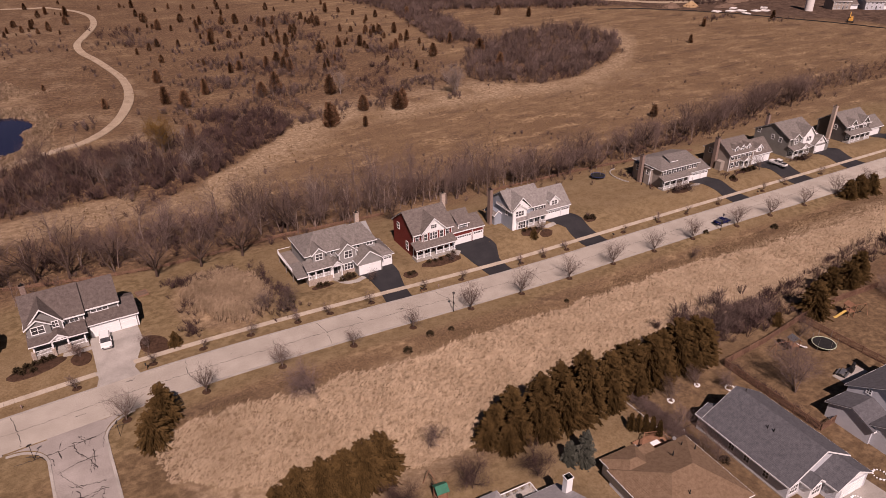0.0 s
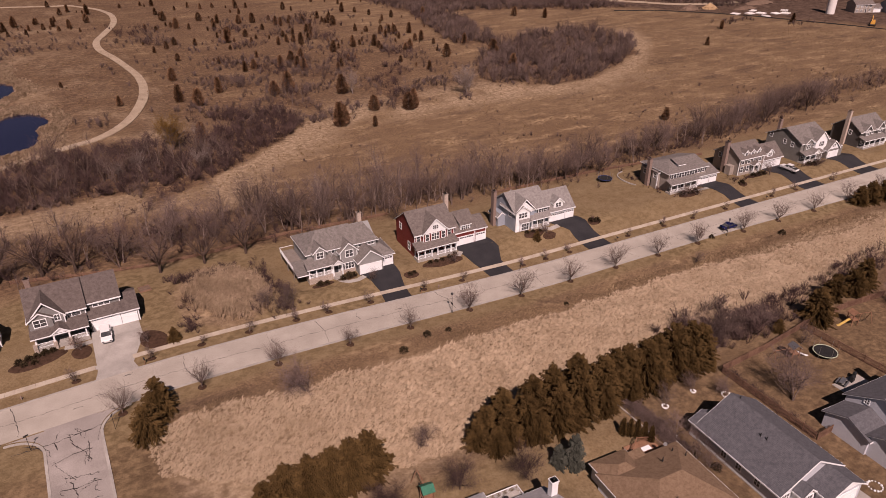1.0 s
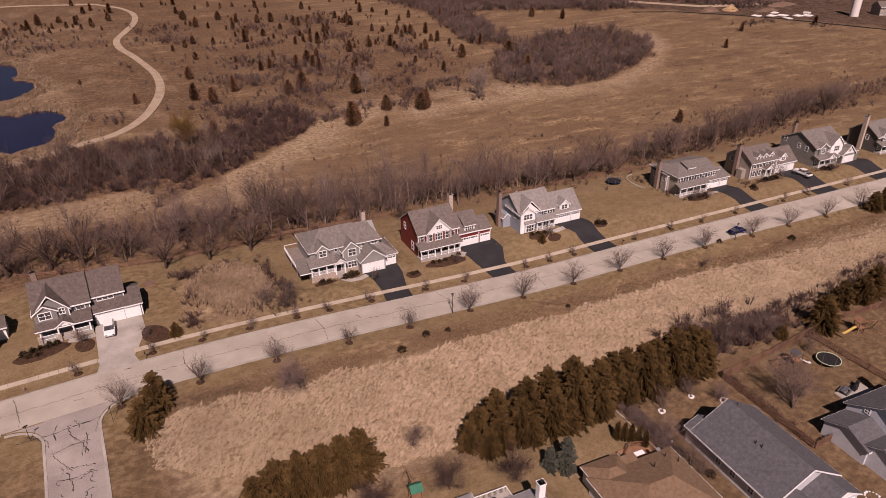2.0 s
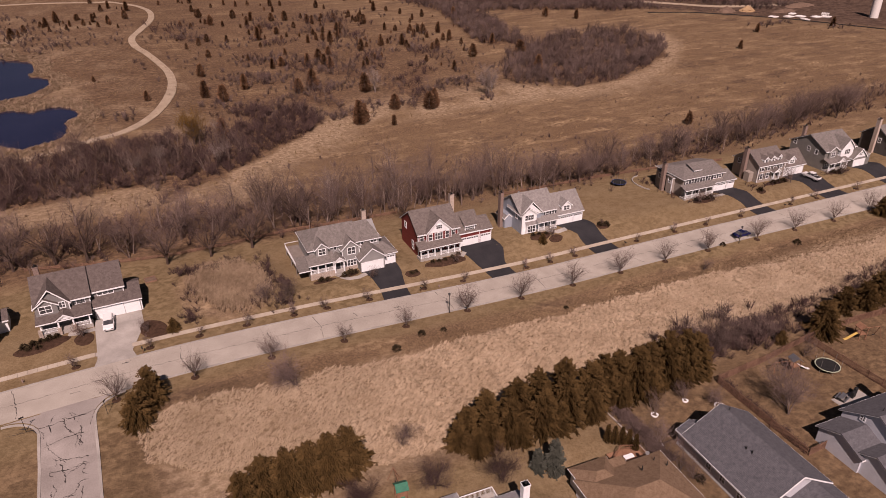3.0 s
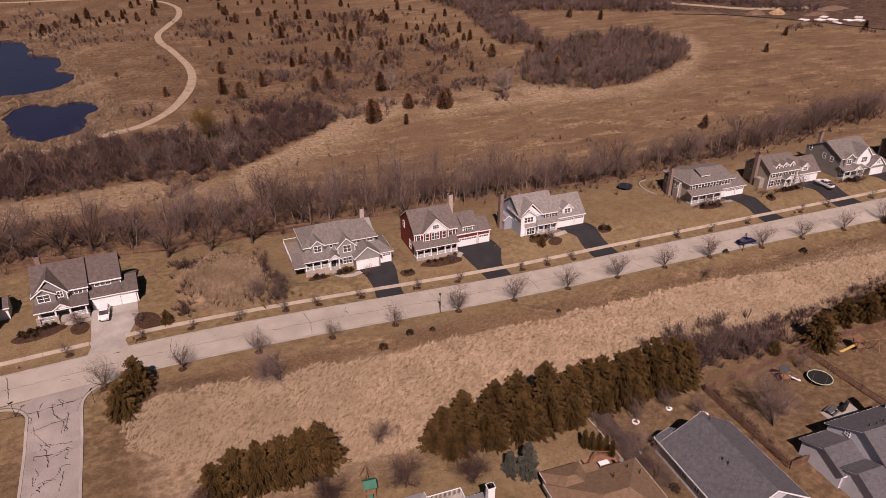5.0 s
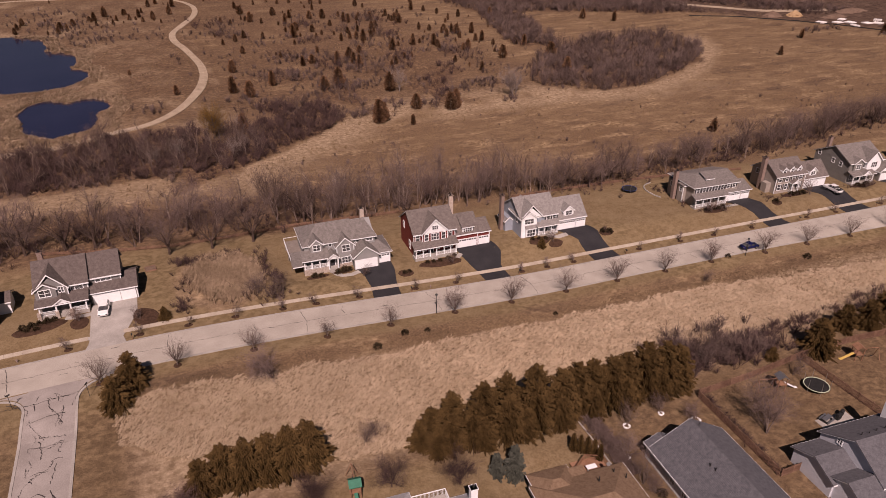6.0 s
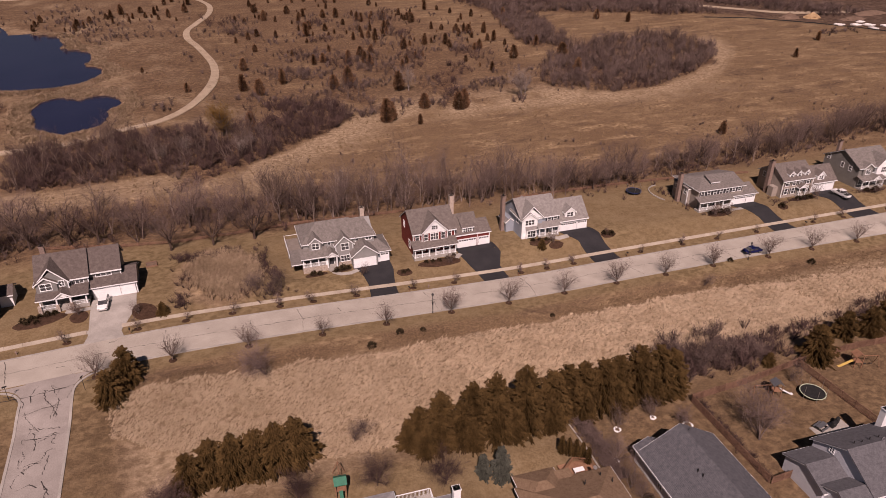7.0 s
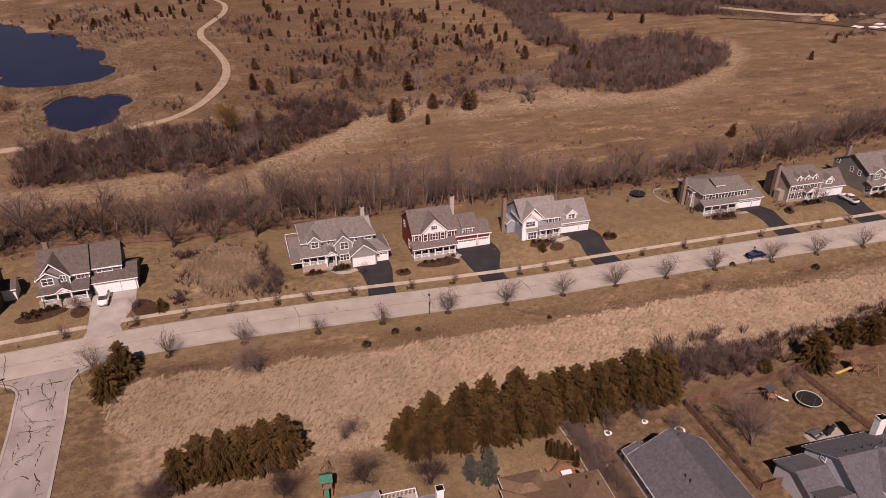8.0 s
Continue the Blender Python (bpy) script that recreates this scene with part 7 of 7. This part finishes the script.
def mailbox(x, turn=0):
    y = road_y(x) + ROAD_HALF + 0.75
    t = base("mailbox", pose(x, y, land(x, y), 0, 0, turn), "dark mailbox on a post beside the kerb", "mailbox", "mailboxes")
    part("post", boxes((-0.05, 0.05, -0.05, 0.05, -0.2, 1.05)), DECK_WOOD, t)
    bm = bmesh.new()
    prism(bm, [(-0.12, 1.05), (0.12, 1.05), (0.12, 1.2), (0.07, 1.28), (-0.07, 1.28), (-0.12, 1.2)], "y", -0.28, 0.28)
    part("box", bm, METAL, t)


for x in (-73.4, -18.8, 7.2, 35.6, 88.4, 115):
    mailbox(x)


def hydrant(x, y):
    t = base("fire_hydrant", pose(x, y, land(x, y)), "small fire hydrant on the verge", "hydrant")
    bm = bmesh.new()
    cylinder(bm, 0, 0, -0.1, 0.55, 0.11, 0.1, 12)
    cylinder(bm, 0, 0, 0.55, 0.7, 0.13, 0.04, 12)
    part("barrel", bm, BRICK, t)
    bm = bmesh.new()
    tube(bm, (-0.2, 0, 0.42), (0.2, 0, 0.42), 0.06, 0.06, 8)
    part("outlet", bm, BRICK, t)


hydrant(-14.2, road_y(-14) + 5.4)
hydrant(-92.0, road_y(-92) + 5.6)


def road_sign(x, y, turn):
    t = base("road_sign", pose(x, y, land(x, y), 0, 0, turn), "dark street-name post at the corner", "sign")
    bm = bmesh.new()
    cylinder(bm, 0, 0, -0.2, 2.9, 0.04, 0.04, 8)
    part("pole", bm, METAL, t)
    part("plate", boxes((-0.35, 0.35, -0.015, 0.015, 2.6, 2.85)), METAL, t)


road_sign(-91.8, -1.0, 20)
road_sign(-80.6, -3.0, 60)

# ditch edging and garden wall by the tan house
bm = strip("garden_wall", [(66.5 + 5.4 * math.cos(a / 10 * math.pi), 29.6 + 6.0 * math.sin(a / 10 * math.pi)) for a in range(5, 13)], 0.14, STONE, 0.28, 0.5, 0.7)
tagged(part("garden_wall", bm, CONCRETE), "low curved pale garden wall on the lawn", "wall")
bm = strip("edging", [(-9.3, -37.4), (-9.8, -44), (-10.6, -50.6)], 0.1, CONCRETE, 0.15, 0.3, 1.0)
tagged(part("edging", bm, CONCRETE), "thin pale edging beside the clipped hedge", "edging")


t = base("raised_bed", pose(-68.4, 34.9, land(-68.4, 34.9), 0, 0, 4), "small square wooden raised garden bed on the lawn", "garden bed")
for row in ((-1.1, 1.1, -1.05, -0.95, -0.2, 0.3), (-1.1, 1.1, 0.95, 1.05, -0.2, 0.3), (-1.1, -1.0, -0.95, 0.95, -0.2, 0.3), (1.0, 1.1, -0.95, 0.95, -0.2, 0.3)):
    part("board", boxes(row), CEDAR_WOOD, t)
part("soil", boxes((-1.0, 1.0, -0.95, 0.95, -0.2, 0.2)), SOIL, t)


# ---- the building site far off ----
def excavator(x, y, turn, label):
    t = base("excavator", pose(x, y, land(x, y), 0, 0, turn), label, "excavator")
    part("cab", boxes((-1.2, 1.6, -1.2, 1.2, 1.1, 2.3), (0.6, 1.7, -1.15, 0.1, 2.3, 3.2)), ORANGE, t)
    for sgn in (-1, 1):
        bm = bmesh.new()
        prism(bm, [(-2.0, 0.2), (2.0, 0.2), (2.2, 0.6), (2.0, 1.0), (-2.0, 1.0), (-2.2, 0.6)], "y", sgn * 1.3 - 0.3, sgn * 1.3 + 0.3)
        part("track", bm, RUBBER, t)
    bm = bmesh.new()
    tube(bm, (1.4, 0.4, 2.0), (4.4, 0.4, 5.2), 0.3, 0.22, 6)
    part("boom", bm, ORANGE, t)
    bm = bmesh.new()
    tube(bm, (4.4, 0.4, 5.2), (6.4, 0.4, 2.0), 0.22, 0.15, 6)
    part("arm", bm, ORANGE, t)
    part("bucket", boxes((6.0, 7.0, -0.2, 1.0, 1.1, 2.0)), METAL, t)


excavator(362, 121, 30, "orange excavator at work on the building site")
def heap(x, y, rx, ry, tall, mat, label):
    bm = bmesh.new()
    n, m = 26, 7
    rings = []
    for j in range(m):
        f = j / (m - 1)
        rr = math.cos(f * math.pi / 2)
        rings.append([bm.verts.new((x + rx * rr * math.cos(k / n * math.tau) * (1 + 0.45 * noise.noise((k * 0.7, j * 0.9, x))), y + ry * rr * math.sin(k / n * math.tau) * (1 + 0.45 * noise.noise((k * 0.6, j * 0.9, y))), land(x, y) - 0.3 + tall * f ** 1.3)) for k in range(n)])
    for a, c in zip(rings[:-1], rings[1:]):
        for k in range(n):
            bm.faces.new((a[k], a[(k + 1) % n], c[(k + 1) % n], c[k]))
    tagged(part("soil_mound", bm, mat), label, "soil heap", "soil heaps")


heap(311, 214, 7, 5, 3.6, SOIL, "heap of dark dug soil on the building site")
heap(325, 209, 6, 4.5, 3.8, material("tan_clay", (0.26, 0.17, 0.09), (0.42, 0.29, 0.16), scale=0.3, fine=2, bump=0.3), "heap of tan clay on the building site")
heap(345, 196, 10, 5, 2.2, SOIL, "heap of dark dug soil on the building site")
heap(372, 205, 14, 6, 2.6, SOIL, "heap of dark dug soil on the building site")


def pipes(x, y, turn, n):
    t = base("pipe_stack", pose(x, y, land(x, y), 0, 0, turn), "stack of white drainage pipes on bare soil", "pipes", "pipe stacks")
    for k in range(n):
        bm = bmesh.new()
        tube(bm, (-2.5, k * 0.9, 0.4), (2.5, k * 0.9, 0.4), 0.4, 0.4, 10)
        part("pipe", bm, PIPE, t)


for x, y, a, n in ((322, 184, 20, 6), (330, 180, 0, 5), (338, 177, 10, 6), (345, 172, -10, 5), (333, 171, 70, 4), (352, 169, 15, 6), (361, 176, 30, 5), (341, 186, 15, 4)):
    pipes(x, y, a, n)
strip_line = [(262, 234), (288, 219), (312, 196), (326, 174), (342, 146), (357, 114), (366, 84)]
t = base("silt_fence", pose(0, 0, 0), "low black silt fence round the building site", "fence")
for (ax, ay), (bx, by) in zip(strip_line[:-1], strip_line[1:]):
    bm = bmesh.new()
    d = Vector((bx - ax, by - ay)).normalized()
    n = 6
    for k in range(n):
        x0, y0, x1, y1 = ax + (bx - ax) * k / n, ay + (by - ay) * k / n, ax + (bx - ax) * (k + 1) / n, ay + (by - ay) * (k + 1) / n
        vs = [bm.verts.new((px + o * -d.y * 0.05, py + o * d.x * 0.05, land(px, py) + zz)) for px, py in ((x0, y0), (x1, y1)) for o in (-1, 1) for zz in (-0.1, 0.55)]
        for f in ((0, 1, 5, 4), (2, 6, 7, 3), (1, 3, 7, 5)):
            bm.faces.new([vs[i_] for i_ in f])
    bmesh.ops.remove_doubles(bm, verts=bm.verts, dist=0.001)
    part("panel", bm, RUBBER, t)


def far_house(x, y, turn, wall, rf, label):
    t = base("house", pose(x, y, land(x, y), 0, 0, turn), label, "house", "far houses")
    block(t, wall, 0, 13, 0, 9, 5.2, "x", 8.0)
    roof(t, rf, 0, 13, 0, 9, 5.2, 8.0)
    block(t, wall, 13, 19, 0.5, 7.5, 2.9, "x", 5.0)
    roof(t, rf, 13.2, 19, 0.5, 7.5, 2.9, 5.0)
    garage_door(t, 13.7, 4.8, 0.5, 0, 2.1)
    for k in range(4):
        window(t, 1 + 3 * k, 3.4, 1.2, 1.4, 0, 2, 2)
        if k != 2:
            window(t, 1 + 3 * k, 0.8, 1.2, 1.4, 0, 2, 2)
    entry_door(t, 7.2, 0, 0.2)


for i, (x, y) in enumerate(((394, 150), (412, 138), (432, 124), (452, 110), (470, 96), (448, 142))):
    far_house(x, y, -25 - 4 * i, (BUFF, PALE, TAN, SAGE)[i % 4], (R3, R2, R1, R5)[i % 4], "two-storey house in the distant new street")
bm = bmesh.new()
tower = base("water_tower", pose(378, 157, land(378, 157)), "pale cylindrical water standpipe among distant houses", "tower")
cylinder(bm, 0, 0, -0.5, 16, 2.6, 2.6, 24)
part("tank", bm, PIPE, tower)

# ---- pieces of pavement ----
def slab_mesh(length, wide):
    bm = boxes((-length / 2 + 0.012, length / 2 - 0.012, -wide / 2, wide / 2, -0.12, 0.0))
    bmesh.ops.bevel(bm, geom=[e for e in bm.edges if e.verts[0].co.z > -0.01 and e.verts[1].co.z > -0.01], offset=0.012, segments=1, affect="EDGES")
    return finish("slab", bm, WALKWAY)


SLAB = slab_mesh(1.5, 1.0)
pavement = tagged(part("pavement", strip("pavement", along(-140, 230, 7.9), 0.46, CONCRETE, 0.02, 0.15), CONCRETE), "pale concrete sidewalk of square slabs along the lawns", "pavement", kind="structure")
x = -125.0
while x < 215:
    a = road_turn(x)
    y = road_y(x) + 7.9
    if not -80.9 < x < -74.4:
        s = new("slab", SLAB)
        s.parent = pavement
        grade = math.atan((land(x + 0.7, y) - land(x - 0.7, y)) / 1.4)
        tilt = math.atan((land(x, y + 0.6) - land(x, y - 0.6)) / 1.2)
        s.matrix_basis = Matrix.Translation((x, y, land(x, y) + 0.145)) @ Euler((tilt, -grade, a)).to_matrix().to_4x4()
    x += 1.5 * math.cos(a)

# sealed cracks in the streets
def crack(points, seed, r=0.035):
    r_ = random.Random(seed)
    bm = bmesh.new()
    prev = None
    for (ax, ay), (bx, by) in zip(points[:-1], points[1:]):
        n = max(2, int(math.hypot(bx - ax, by - ay) / 0.5))
        for k in range(n + 1):
            u, v = ax + (bx - ax) * k / n + r_.gauss(0, 0.09), ay + (by - ay) * k / n + r_.gauss(0, 0.09)
            w_ = r * r_.uniform(0.5, 1.7)
            row = [bm.verts.new((u - w_, v - w_, land(u, v) + 0.084)), bm.verts.new((u + w_, v + w_, land(u, v) + 0.084))]
            if prev:
                bm.faces.new((prev[0], prev[1], row[1], row[0]))
            prev = row
    return bm


t = base("crack_seal", pose(0, 0, 0), "dark wandering sealed cracks in the pavement", "cracks")
for i in range(26):
    x = -118 + i * 8.4 + rng.uniform(-1.5, 1.5)
    c = road_y(x)
    a, b_ = sorted((rng.uniform(-3.9, 3.9), rng.uniform(-3.9, 3.9)))
    if i % 3 == 0:
        a, b_ = -3.9, 3.9
    part("seal", crack([(x, c + a), (x + rng.uniform(-1.2, 1.2), c + (a + b_) / 2), (x + rng.uniform(-1, 1), c + b_)], i), CRACK, t)
for i in range(23):
    x = -120 + i * 12
    part("seal", crack([(x, road_y(x) + 0.1), (x + 6, road_y(x + 6) + rng.uniform(-0.1, 0.2)), (x + 12, road_y(x + 12) + 0.1)], 60 + i, 0.026), CRACK, t)
for i in range(46):
    y = rng.uniform(-62, -1)
    x = side_x(y) + rng.uniform(-3.3, 3.3)
    a = rng.choice((0.0, math.pi / 2, math.pi / 2, -math.pi / 2)) + rng.gauss(0, 0.5)
    line = [(x, y)]
    for _ in range(rng.randrange(4, 13)):
        a += rng.gauss(0, 0.45)
        x, y = x + 0.55 * math.cos(a), y + 0.55 * math.sin(a)
        if abs(x - side_x(y)) > 3.5 or y > 0.5:
            break
        line.append((x, y))
    if len(line) > 2:
        part("seal", crack(line, 300 + i, rng.uniform(0.018, 0.045)), CRACK, t)
for sgn in (-1, 1):
    for r_ in (4.1, 4.6):
        part("seal", crack([(side_x(-3) + sgn * (r_ + 4.4 * (1 - math.cos(k * 0.2)) - 0.9), -4 + 4.3 * math.sin(k * 0.2)) for k in range(7)], 380 + int(r_ * 10), 0.03), CRACK, t)
part("seal", crack([(-94.5, -1.0), (-90, -1.3), (-86, -1.2), (-82, -0.9), (-79, -0.5)], 399, 0.045), CRACK, t)
for i in range(26):
    y = -70 + i * 2.8 + rng.uniform(-0.6, 0.6)
    c = side_x(y)
    if i % 2:
        part("seal", crack([(c - rng.uniform(0.5, 3.4), y), (c + rng.uniform(-0.5, 0.5), y + rng.uniform(-0.8, 0.8)), (c + rng.uniform(0.5, 3.4), y + rng.uniform(-0.8, 0.8))], 100 + i, 0.045), CRACK, t)
    else:
        u = c + rng.uniform(-2.6, 2.6)
        part("seal", crack([(u, y), (u + rng.uniform(-0.7, 0.7), y + 2), (u + rng.uniform(-0.9, 0.9), y + 4)], 100 + i, 0.05), CRACK, t)
